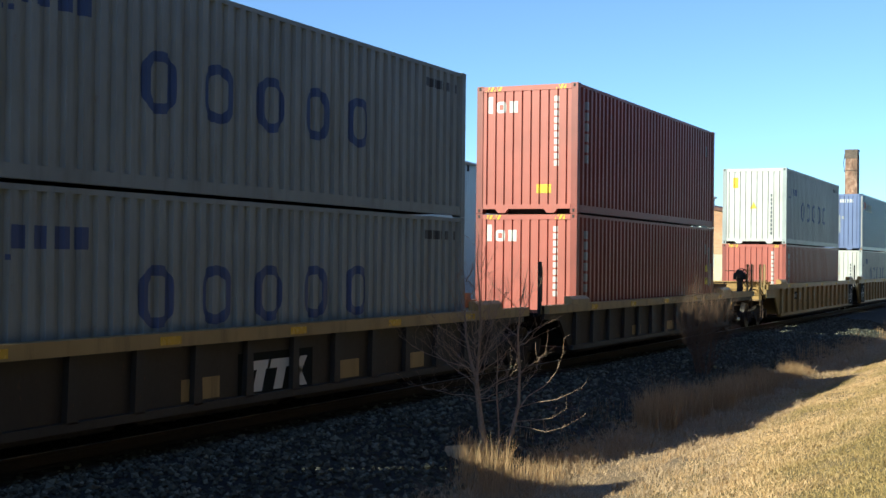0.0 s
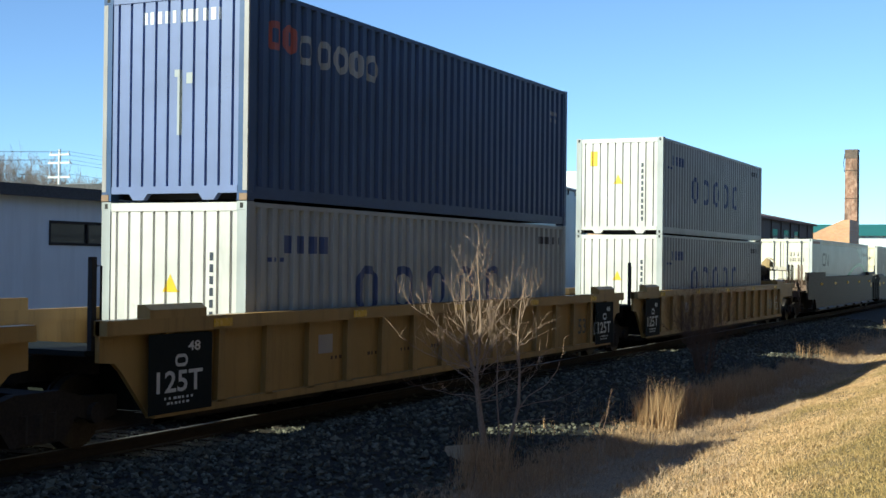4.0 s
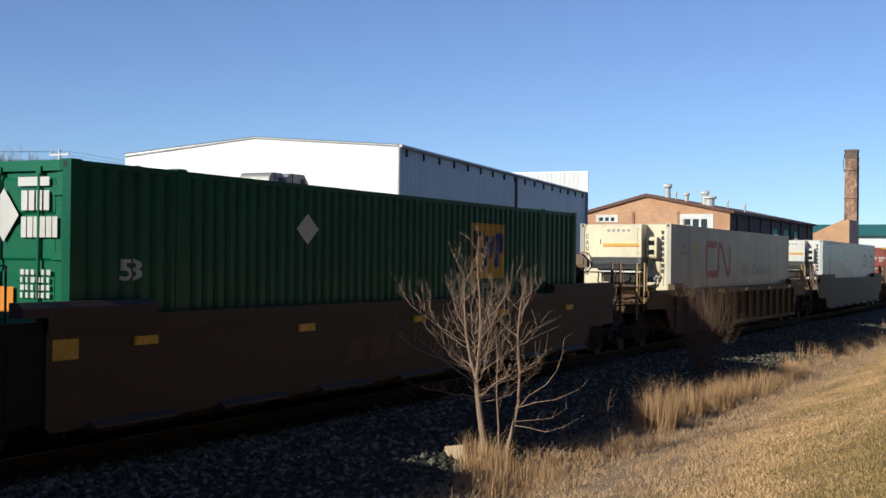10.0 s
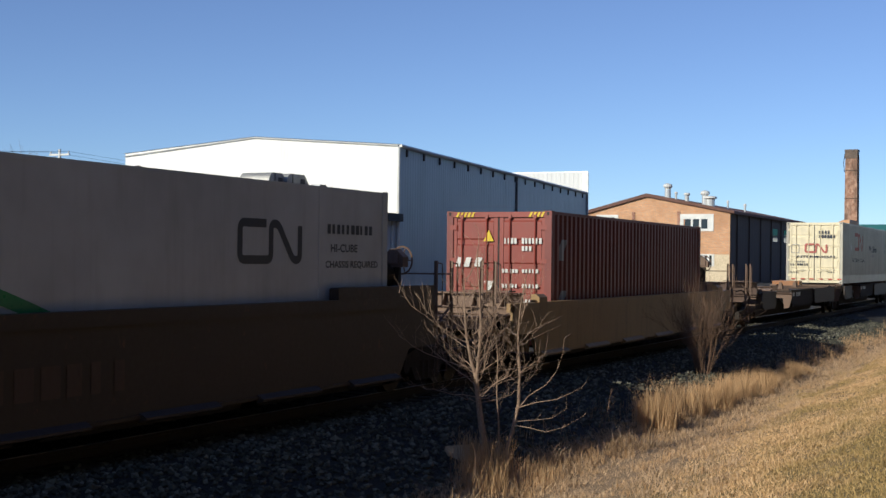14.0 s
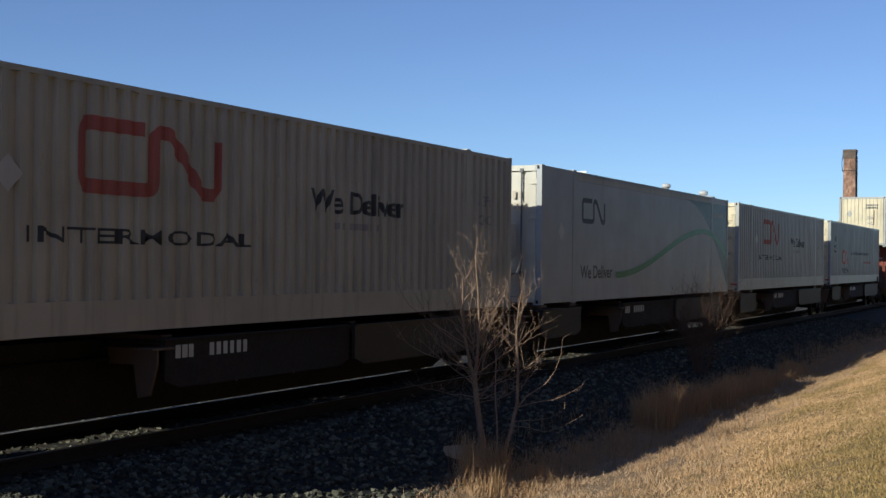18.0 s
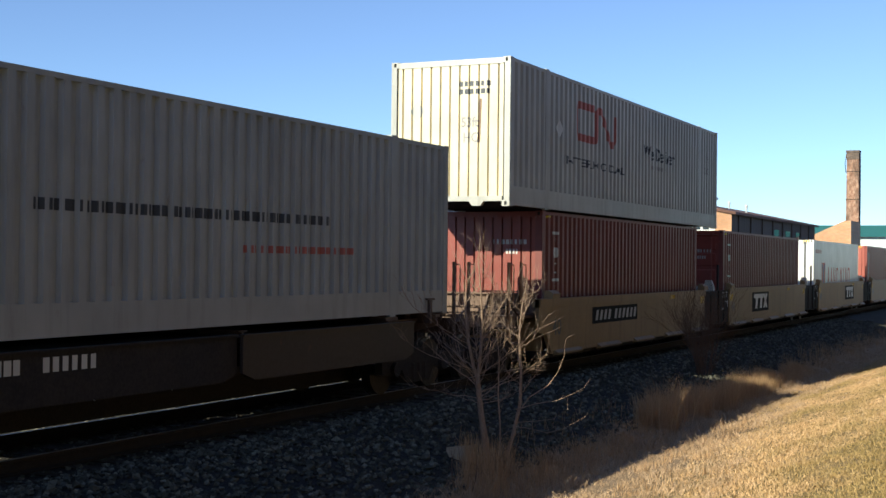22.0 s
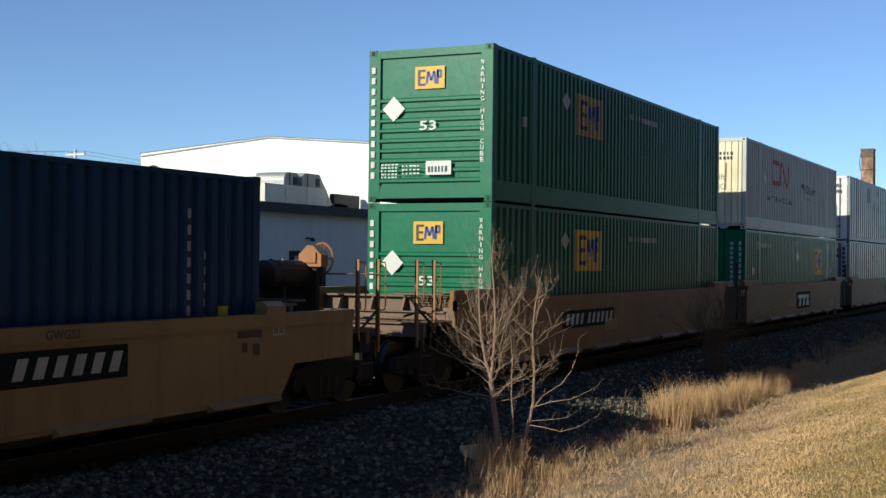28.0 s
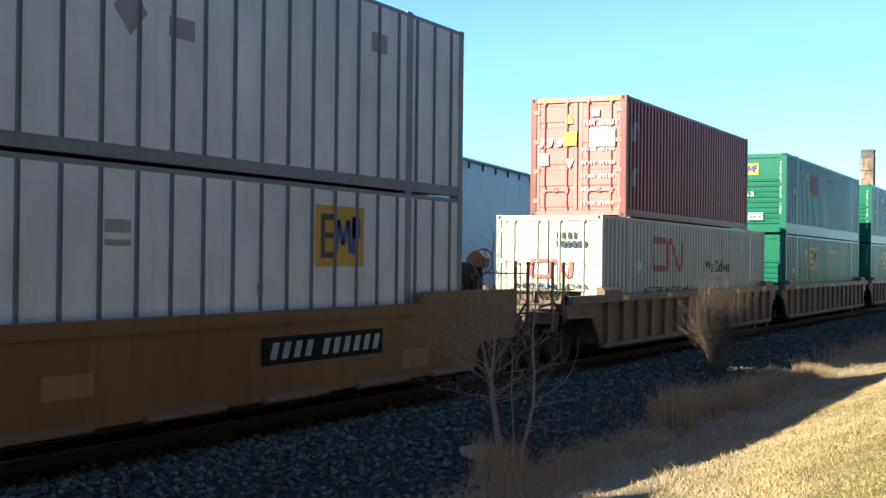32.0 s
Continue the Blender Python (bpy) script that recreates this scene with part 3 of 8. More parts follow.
def underframe(L, hw):
    low = []
    for i in range(int((L - 0.6) / 0.6)):
        y = 0.3 + i * 0.6
        low += [(y, 0.12), (y, 0.03), (y + 0.05, 0.03), (y + 0.05, 0.12)]
    return Shape().prism([(0.16, 0.16), (0.16, 0.12)] + low + [(L - 0.16, 0.12), (L - 0.16, 0.16)], "x", -hw + 0.14, hw - 0.14)


def ribbed_end(c, mat, frame_mat=None, grooves=10):
    """The blind end of a container: narrow upright grooves between a header and a sill."""
    hw, H = c.W / 2, c.H
    pts = waves(-hw + 0.15, hw - 0.15, (c.W - 0.3) / grooves, 0.80, 0.02, 0.045)
    c.front_pts = pts
    k = (round(c.W, 2), round(H, 2), grooves)
    part("front_panel", shared(("front_panel",) + k, lambda: wall_sheet(pts, 0.2, H - 0.13, c.front)), mat, c.ob)
    part("front_header", shared(("front_header",) + k, lambda: Shape().box(-hw + 0.16, hw - 0.16, 0.004, 0.1, H - 0.13, H - 0.015)), frame_mat or mat, c.ob)
    part("front_sill", shared(("front_sill",) + k, lambda: Shape().box(-hw + 0.16, hw - 0.16, 0.004, 0.1, 0.1, 0.2).prism([(-0.75, 0.1), (-0.68, 0.01), (-0.5, 0.01), (-0.43, 0.1)], "y", 0.004, 0.1).prism([(0.43, 0.1), (0.5, 0.01), (0.68, 0.01), (0.75, 0.1)], "y", 0.004, 0.1)), frame_mat or mat, c.ob)


def slatted_end(c, mat):
    """An end wall pressed with horizontal ribs."""
    hw, H = c.W / 2, c.H
    part("front_panel", shared(("slat_panel", round(H, 2)), lambda: Shape().box(-hw + 0.14, hw - 0.14, 0.05, 0.08, 0.1, H - 0.1)), mat, c.ob)
    for i in range(9):
        z = 0.35 + i * 0.19
        part("pressed_rib", shared("pressed_rib", lambda: Shape().prism([(0.0, 0.0), (-0.05, 0.03), (-0.05, 0.075), (0.0, 0.105)], "x", -hw + 0.2, hw - 0.2)), mat, c.ob, at=(0, 0.052, z))
    part("front_header", shared("slat_header", lambda: Shape().box(-hw + 0.13, hw - 0.13, 0.004, 0.1, H - 0.16, H - 0.015)), mat, c.ob)
    part("front_sill", shared("slat_sill", lambda: Shape().box(-hw + 0.13, hw - 0.13, 0.004, 0.1, 0.07, 0.3)), mat, c.ob)
    for sx in (1, -1):
        part("corner_plate", shared(("corner_plate", sx), lambda: Shape().box(sx * (hw - 0.004), sx * (hw - 0.24), -0.004, 0.03, 0.12, H - 0.12)), mat, c.ob)
    c.front_pts = None


def door_end(c, mat, rod_mat=None, panels=5, corrugated=True):
    """Two doors with lock rods, handles, hinges and a gasket between."""
    hw, H, o = c.W / 2, c.H, c.ob
    rod_mat = rod_mat or mat
    key = (round(c.W, 2), round(H, 2), panels)
    part("door_sill", shared(("door_sill",) + key, lambda: Shape().box(-hw + 0.13, hw - 0.13, 0.0, 0.1, 0.05, 0.16)), mat, o)
    part("door_header", shared(("door_header",) + key, lambda: Shape().box(-hw + 0.13, hw - 0.13, 0.0, 0.1, H - 0.13, H - 0.015)), mat, o)
    part("door_gasket", shared(("door_gasket",) + key, lambda: Shape().box(-0.02, 0.02, 0.03, 0.06, 0.16, H - 0.13)), M["rubber"], o)
    for sx in (-1, 1):
        def leaf():
            s = Shape()
            x0, x1 = sx * 0.022, sx * (hw - 0.14)
            s.box(x0, x1, 0.05, 0.085, 0.17, H - 0.14)
            return s
        door = part("door", shared(("door", sx, corrugated) + key, leaf), mat, o)
        a0, a1 = sx * 0.022, sx * (hw - 0.14)
        for p, q in ((a0, a0 + sx * 0.09), (a1 - sx * 0.09, a1)):
            part("door_stile", shared(("door_stile", round(p, 3)) + key, lambda: Shape().box(p, q, 0.028, 0.05, 0.17, H - 0.14)), mat, door)
        if corrugated:
            h = (H - 0.33) / panels
            for i in range(panels):
                part("door_panel", shared(("door_panel", sx) + key, lambda: Shape().prism([(0.05, 0.05), (0.03, 0.08), (0.03, h - 0.08), (0.05, h - 0.05)], "x", a0 + sx * 0.1, a1 - sx * 0.1)), mat, door, at=(0, 0, 0.18 + i * h))
        for u in (0.27, 0.85):
            rod = part("lock_rod", shared(("lock_rod",) + key, lambda: Shape().tube([(0, 0, 0.12), (0, 0, H - 0.08)], 0.019, 8).box(-0.035, 0.035, -0.02, 0.03, 0.1, 0.19).box(-0.035, 0.035, -0.02, 0.03, H - 0.16, H - 0.08)), rod_mat, door, at=(sx * u, -0.005, 0))
            part("rod_handle", shared(("rod_handle", sx), lambda: Shape().box(0, sx * 0.32, -0.03, -0.012, 0.62, 0.655).box(sx * 0.28, sx * 0.33, -0.035, 0.03, 0.6, 0.7).box(-0.04, 0.04, -0.02, 0.04, 0.58, 0.7)), rod_mat, door, at=(sx * u, -0.005, 0)) if u < 0.5 else part("rod_handle", shared(("rod_handle", -sx), lambda: Shape().box(0, -sx * 0.32, -0.03, -0.012, 0.62, 0.655).box(-sx * 0.28, -sx * 0.33, -0.035, 0.03, 0.6, 0.7).box(-0.04, 0.04, -0.02, 0.04, 0.58, 0.7)), rod_mat, door, at=(sx * u, -0.005, 0))
        for i in range(4):
            part("hinge", shared("hinge", lambda: Shape().box(-0.09, 0.06, -0.012, 0.04, -0.05, 0.05).tube([(0.065, 0.01, -0.06), (0.065, 0.01, 0.06)], 0.02, 6)), mat, door, at=(sx * (hw - 0.17), 0.01, 0.4 + i * (H - 0.75) / 3))
    c.front_pts = None


# ---- the kinds of container ----
def grey_line(y0, z, h, label, upper, coat="greywhite"):
    """Grey-white 40 ft container with a row of blue rings for the line's name."""
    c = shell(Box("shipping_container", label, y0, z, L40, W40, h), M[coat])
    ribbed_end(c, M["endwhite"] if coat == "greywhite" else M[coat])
    v = 0.95 if upper else 0.97
    c.mark("name_ring", rings(3.08, 8.62, v, v + 0.76, 5), M["cblue"])
    c.mark("small_writing", join(dashes(0.95, 2.3, 1.9, 2.15, 4, 3), dashes(0.5, 1.0, 1.78, 1.84, 5, 5)), M["cblue"])
    c.mark("number_marking", dashes(10.6, 11.9, h - 0.4, h - 0.25, 8, 4), M["cdark"])
    c.end_mark("warning_triangle", ([(-0.16, 1.35), (0.1, 1.35), (-0.03, 1.6)], [(0, 1, 2)]), M["sticker"])
    c.end_mark("number_marking", join(*[bar(0.62, 0.68, 0.35 + i * 0.16, 0.46 + i * 0.16) for i in range(10)]), M["cdark"])
    if upper:
        c.end_mark("yellow_plate", bar(-0.82, -0.62, h - 0.75, h - 0.35), M["sticker"])
    return c


def red_lease(y0, z, h, label, upper=True, name=True):
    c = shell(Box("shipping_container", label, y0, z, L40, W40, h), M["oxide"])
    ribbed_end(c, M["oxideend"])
    if name:
        c.end_mark("name_marking", join(bar(-0.95, -0.83, h - 0.62, h - 0.24), ring(-0.74, -0.5, h - 0.62, h - 0.36, 0.07), bar(-0.42, -0.22, h - 0.62, h - 0.36)), M["white"])
    c.end_mark("upright_marking", join(*[bar(0.66, 0.76, h - 0.4 - i * 0.16, h - 0.28 - i * 0.16) for i in range(10)]), M["white"])
    c.end_mark("yellow_plate", bar(0.25, 0.6, 0.45, 0.65), M["sticker"]) if name else c.end_mark("warning_sticker", bar(-0.1, 0.06, 0.85, 1.05), M["sticker"])
    c.end_mark("hazard_marking", join(*[bar(-1.0 + i * 0.1, -0.94 + i * 0.1, h - 0.125, h - 0.02, 0.05) for i in range(4)], *[bar(0.7 + i * 0.09, 0.75 + i * 0.09, h - 0.125, h - 0.02, 0.05) for i in range(3)]), M["sticker"], proud=0.02)
    c.mark("upright_marking", join(*[bar(0.62, 0.8, h - 0.55 - i * 0.24, h - 0.37 - i * 0.24) for i in range(6)]), M["faint"])
    c.mark("number_marking", bar(11.2, 11.4, h - 0.8, h - 0.5), M["faint"])
    return c


def blue_lease(y0, z, h, label):
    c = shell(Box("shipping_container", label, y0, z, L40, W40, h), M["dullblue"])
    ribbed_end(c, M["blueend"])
    for sx in (1, -1):
        part("worn_post_paint", shared(("worn_post", sx), lambda: Shape().box(sx * 1.221, sx * 1.15, -0.003, 0.03, 0.13, h - 0.13)), M["faint"], c.ob)
        part("rusty_corner", shared(("rusty_corner", sx), lambda: Shape().box(sx * 1.223, sx * 1.1, -0.008, 0.02, 0.0, 0.09)), M["stain"], c.ob)
    c.mark("red_ring", [ring(0.53, 0.85, 2.1, 2.5, 0.1), ring(0.9, 1.23, 2.1, 2.5, 0.1)], M["fred"])
    c.mark("name_ring", rings(1.3, 3.67, 2.0, 2.42, 5, 0.8, 0.24), M["worn"])
    c.mark("number_marking", join(dashes(11.2, 11.7, 2.3, 2.38, 4, 7), dashes(11.2, 11.7, 2.15, 2.23, 4, 8)), M["faint"])
    c.end_mark("number_marking", dashes(-0.55, 0.85, h - 0.45, h - 0.28, 11, 3, 0.5), M["white"])
    c.end_mark("scraped_paint", join(bar(0.05, 0.13, 0.9, 1.7), bar(0.2, 0.3, 1.6, 1.75), bar(0.0, 0.12, 1.7, 1.8)), M["greywhite"])
    return c


def square_logo(c, u0, u1, v0, v1, mat, gap=0.1):
    """One bent ribbon in the carrier's colour."""
    w, h, t = u1 - u0, v1 - v0, 0.19 * (v1 - v0)
    a, b, c0, d0 = u0 + t / 2, u1 - t / 2, v0 + t / 2, v1 - t / 2
    at = lambda p, q: (a + (b - a) * p, c0 + (d0 - c0) * q)
    corners = [at(p, q) for p, q in ((0.42, 1), (0, 1), (0, 0), (0.5, 0), (0.5, 1), (0.62, 1), (0.88, 0), (1, 0), (1, 0.97))]
    path = [corners[0]]
    for p, q, n in zip(corners, corners[1:], corners[2:]):
        back, on = math.hypot(p[0] - q[0], p[1] - q[1]), math.hypot(n[0] - q[0], n[1] - q[1])
        r0, r1 = min(0.85 * t, back * 0.48), min(0.85 * t, on * 0.48)
        s0 = (q[0] + (p[0] - q[0]) * r0 / back, q[1] + (p[1] - q[1]) * r0 / back)
        s1 = (q[0] + (n[0] - q[0]) * r1 / on, q[1] + (n[1] - q[1]) * r1 / on)
        for i in range(6):
            k = i / 5
            path.append(tuple(s0[e] * (1 - k) ** 2 + q[e] * 2 * k * (1 - k) + s1[e] * k * k for e in (0, 1)))
    return strip(path + [corners[-1]], t)


def carrier_ribbed(y0, z, label, mat="palegrey", faded=False, side="corr", doors=False, world=False):
    """53 ft ribbed container with the carrier's red logo, INTERMODAL and We Deliver."""
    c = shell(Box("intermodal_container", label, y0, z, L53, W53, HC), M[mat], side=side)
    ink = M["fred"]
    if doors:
        door_end(c, M["sunlitcream"])
        c.end_mark("logo", square_logo(c, -0.45, 0.6, 1.45, 1.9, M["cred"]), M["fred"], proud=0.03)
        c.end_mark("writing", fit_words("INTERMODAL", -0.85, 1.02, 1.22, 1.33), M["cdark"], proud=0.03)
        c.end_mark("number_marking", join(dashes(0.2, 0.75, 2.35, 2.5, 4, 3), dashes(0.2, 0.98, 2.15, 2.3, 6, 4), dashes(-0.9, -0.4, 1.0, 1.07, 6, 5), dashes(-1.1, -0.25, 0.85, 0.95, 8, 6), dashes(0.62, 0.95, 0.62, 0.66, 6, 9), dashes(0.62, 0.95, 0.52, 0.56, 6, 10)), M["cdark"], proud=0.03)
        c.end_mark("small_writing", join(fit_words("24,000 lbs", -1.12, -0.72, 0.48, 0.58), fit_words("MAX GROSS", 0.16, 0.52, 0.62, 0.67), fit_words("TARE", 0.16, 0.32, 0.51, 0.56)), M["cdark"], proud=0.03)
        c.end_mark("reflector_row", join(*[bar(-1.05 + i * 0.42, -0.85 + i * 0.42, 0.2, 0.25) for i in range(6)]), M["cred"], proud=0.03)
        c.end_mark("placard", ring(-1.08, -0.7, 1.45, 1.85, 0.02, 0.05), M["faint"], proud=0.03)
    else:
        ribbed_end(c, M["sunlitcream"], M[mat], grooves=11)
        c.end_mark("number_marking", join(dashes(0.2, 0.9, 2.35, 2.45, 6, 3), dashes(0.2, 0.9, 2.2, 2.3, 6, 4)), M["fred"] if faded else M["cdark"])
        c.end_mark("writing", fit_words("53ft", 0.25, 0.62, 1.55, 1.75), M["faint"])
        c.end_mark("writing", fit_words("HC", 0.3, 0.62, 1.25, 1.45), M["faint"])
        c.end_mark("placard_holder", diamond(-0.72, 1.9, 0.17, 0.2), M["palegrey"])
        c.end_mark("rust_stain", bar(0.6, 0.66, 1.25, 2.1, 0.03), M["stain"])
    if world:
        c.mark("arch", strip([(3.5, 1.95), (3.5, 2.2), (3.75, 2.45), (4.2, 2.55), (4.6, 2.5), (4.95, 2.35), (5.2, 2.1), (5.22, 1.95)], 0.14), M["faint"])
        c.mark("logo", square_logo(c, 3.42, 5.26, 0.93, 1.6, ink), M["cred"])
        c.mark("writing", fit_words("WORLDWIDE", 3.4, 5.27, 0.5, 0.76), M["cdark"])
        c.mark("slogan_marking", dashes(6.05, 12.3, 1.40, 1.53, 52, 8, 0.4), M["cdark"])
        c.mark("small_marking", dashes(10.0, 12.9, 0.98, 1.08, 24, 5, 0.4), M["fred"])
        c.mark("writing", fit_words("53ft", 1.1, 1.6, 1.95, 2.3), M["cdark"])
        c.mark("writing", fit_words("XHC", 1.1, 1.6, 1.45, 1.8), M["cdark"])
    else:
        c.mark("logo", square_logo(c, 3.78, 6.5, 1.6, 2.48, ink), ink)
        c.mark("writing", fit_words("INTERMODAL", 3.0, 7.25, 1.04, 1.22), M["cdark"])
        c.mark("writing", fit_words("We Deliver!" if not faded else "We Deliver", 8.7, 11.65, 1.57, 1.92), M["cdark"])
        c.mark("small_marking", dashes(9.4, 10.9, 1.34, 1.44, 7, 4), M["faint"])
        c.mark("writing", fit_words("53ft", 14.6, 15.2, 1.9, 2.1), M["faint"])
        c.mark("writing", fit_words("XHC", 14.6, 15.2, 1.55, 1.75), M["faint"])
        c.mark("placard_holder", diamond(2.72, 1.75, 0.22, 0.2), M["white"])
    return c


def carrier_smooth(y0, z, label, lettered=True):
    """53 ft smooth white container with a green wave and a slate corner."""
    c = shell(Box("intermodal_container", label, y0, z, L53, W53, HC), M["smoothwhite"], side="smooth")
    # cream doors against cool white sides: warm sunlight put into the colour
    door_end(c, M["unitcream"], M["jointgrey"], panels=3, corrugated=False)
    c.end_mark("logo", square_logo(c, -0.75, 0.75, 1.0, 1.75, M["faint"]), M["palemark"], proud=0.03)
    c.end_mark("number_marking", join(dashes(0.35, 0.95, 2.2, 2.36, 4, 3, 0.6), dashes(0.35, 1.0, 1.98, 2.12, 6, 4, 0.6)), M["palemark"], proud=0.03)
    c.mark("logo", square_logo(c, 2.48, 4.1, 1.76, 2.33, M["cdark"]), M["cdark"])
    if not lettered:
        c.mark("red_band", bar(0.16, 1.88, 2.7, 2.81), M["brown"])
    if lettered:
        c.mark("writing", fit_words("We Deliver", 2.42, 4.66, 0.52, 0.82), M["cdark"])
    low, high = 0.6, 1.84
    wave = [(4.9 + 8.4 * i / 24, low + (high - low) * (0.5 - 0.5 * math.cos(math.pi * i / 24))) for i in range(25)]
    fall = [(13.3 + 2.75 * i / 8, high - 0.75 * (i / 8) ** 1.8) for i in range(1, 9)]
    edge_u = [11.0 + 5.0 * i / 16 for i in range(17)]
    rim = [(15.98, 2.7), (10.9, 2.7)] + [(u, 2.7 - 2.45 * (((u - 10.9) / 5.1) ** 2.1)) for u in edge_u]
    c.mark("slate_corner", (rim, [tuple(range(len(rim)))]), M["slate"])
    s = decal(c.ob, "green_wave", strip(wave + fall, 0.15), M["swoosh"], c.side, None, 0.014)
    decal(c.ob, "number_marking", dashes(14.4, 15.6, 2.3, 2.42, 8, 3), M["white"], c.side, None, 0.008)
    c.mark("panel_seam", join(*[bar(u, u + 0.025, 0.2, 2.8) for u in (1.98, 14.15)]), M["faint"])
    c.mark("placard_holder", diamond(1.2, 1.55, 0.2, 0.2), M["white"])
    c.mark("rail_band", bar(2.1, 14.1, 2.7, 2.84), M["creamcoat"])
    c.mark("panel_seam", join(*[bar(2.1 + 0.62 * i, 2.11 + 0.62 * i, 0.2, 2.69) for i in range(1, 20)]), M["smoothwhite"])
    c.mark("seam_line", bar(2.1, 14.1, 2.675, 2.69), M["faint"])
    c.mark("red_tape", [bar(1.9, 2.02, 2.7, 2.81), bar(14.1, 14.22, 2.7, 2.81)], M["brown"])
    return c


def reefer(y0, z, label, mat, wave):
    """53 ft refrigerated container with its cooling unit on the end wall."""
    c = shell(Box("refrigerated_container", label, y0, z, L53, W53, HC), M[mat], side="smooth")
    o = c.ob
    part("front_panel", Shape().box(-1.17, 1.17, 0.02, 0.08, 0.06, HC - 0.03), M["unit"] if wave else M["sunlitcream"], o)
    unit = part("cooling_unit", Shape().prism([(-0.5, 1.98), (-0.5, 2.79), (-0.43, 2.86), (0.02, 2.86), (0.02, 1.7), (-0.4, 1.9)], "x", -0.52, 0.62), M["unit"] if wave else M["sunlitcream"], o, "refrigeration unit housing")
    part("stripe", Shape().box(-0.46, 0.56, -0.506, -0.502, 2.25, 2.29), M["stripe"], unit)
    part("stripe", Shape().box(-0.46, 0.56, -0.506, -0.502, 2.3, 2.345), M["sticker"], unit)
    part("handle", Shape().box(-0.68, -0.64, -0.1, 0.02, 2.32, 2.46).box(-0.68, -0.54, -0.1, -0.07, 2.32, 2.35).box(-0.68, -0.54, -0.1, -0.07, 2.43, 2.46), M["steel"], unit)
    part("name_marking", Shape().box(-0.34, -0.26, -0.506, -0.502, 2.66, 2.73).box(-0.2, -0.12, -0.506, -0.502, 2.66, 2.73).box(-0.06, 0.02, -0.506, -0.502, 2.66, 2.73).box(0.08, 0.16, -0.506, -0.502, 2.66, 2.73).box(0.22, 0.3, -0.506, -0.502, 2.66, 2.73), M["faint"], unit)
    part("seam", Shape().box(0.5, 0.512, -0.506, -0.502, 2.0, 2.8), M["faint"], unit)
    part("bolt_row", Shape().box(0.545, 0.56, -0.508, -0.5, 2.06, 2.09).box(0.545, 0.56, -0.508, -0.5, 2.4, 2.43).box(0.545, 0.56, -0.508, -0.5, 2.72, 2.75), M["steel"], unit)
    tray = part("condenser", Shape().prism([(-0.6, 1.97), (-0.6, 1.8), (-0.46, 1.66), (0.02, 1.66), (0.02, 1.97)], "x", -0.8, 0.64), M["jointgrey"], o, "dark grey condenser tray")
    for i in range(4):
        part("slat", Shape().box(-0.72, 0.56, -0.612, -0.598, 1.825 + i * 0.035, 1.84 + i * 0.035), M["steel"], tray)
    part("drip_lip", Shape().prism([(-0.52, 1.56), (-0.52, 1.6), (-0.1, 1.62), (-0.1, 1.56)], "x", -0.62, 0.62), M["galv"], o)
    part("motor", Shape().box(-0.48, 0.45, -0.4, 0.02, 1.3, 1.56).disc((0.2, -0.42, 1.42), "y", 0.1, 0.08, 12), M["steel"], o)
    part("fuel_line", Shape().tube([(-0.7, -0.1, 1.66), (-0.72, -0.14, 1.3), (-0.5, -0.14, 1.12), (0.5, -0.12, 1.12)], 0.02, 6), M["steel"], o)
    box = part("control_box", Shape().prism([(-0.16, 1.95), (-0.2, 2.0), (-0.2, 2.48), (-0.16, 2.53), (0.02, 2.53), (0.02, 1.95)], "x", 0.66, 0.95), M["unit"] if wave else M["sunlitcream"], o, "pale control box with two gauges")
    for z0, h0 in ((2.3, 0.13), (2.05, 0.13)):
        gauge = part("gauge", Shape().box(0.73, 0.89, -0.206, -0.2, z0, z0 + h0), M["black"], box)
    part("hose", Shape().tube([(0.8, -0.05, 1.95), (0.82, -0.12, 1.7), (0.98, -0.12, 1.5), (0.9, -0.06, 1.25), (0.5, -0.06, 1.1)], 0.028, 6), M["rubber"], o)
    c.end_mark("upright_marking", join(*[bar(1.02, 1.1, 2.6 - i * 0.15, 2.7 - i * 0.15) for i in range(8)]), M["cdark"], proud=0.006)
    c.end_mark("upright_marking", stacked("CAUTION", -1.09, 2.6, 0.09, 0.11, 0.17), M["cdark"], proud=0.006)
    c.end_mark("number_marking", dashes(0.1, 1.05, 1.3, 1.44, 9, 3, 0.3), M["cdark"], proud=0.006)
    c.end_mark("rust_stain", [bar(0.98, 1.0, 1.5, 2.0, 0.02), bar(1.08, 1.1, 1.2, 1.8, 0.02)], M["stain"], proud=0.005)
    if wave:
        rim = [(0.16, 0.7), (0.16, 2.7), (5.35, 2.7)] + [(u, 2.7 - ((5.4 - u) / 4.1) ** 1.4) for u in [0.16 + 5.15 * i / 18 for i in range(19)][::-1]]
        c.mark("slate_corner", (rim, [tuple(range(len(rim)))]), M["slate"])
        rise = [(0.16 + 3.3 * i / 12, 1.15 + 1.04 * math.sin(math.pi * 0.5 * (i / 12) ** 0.8)) for i in range(13)]
        fall = [(3.46 + 5.6 * i / 14, 2.19 - 1.25 * (i / 14) ** 1.75) for i in range(1, 15)]
        decal(o, "green_wave", strip(rise + fall, 0.16), M["swoosh"], c.side, None, 0.008)
        c.mark("logo", square_logo(c, 12.0, 13.6, 1.75, 2.36, M["cdark"]), M["cdark"])
        c.mark("small_marking", dashes(14.3, 15.7, 2.2, 2.34, 10, 3), M["cdark"])
        c.mark("writing", fit_words("HI-CUBE", 14.4, 15.2, 1.93, 2.05), M["cdark"])
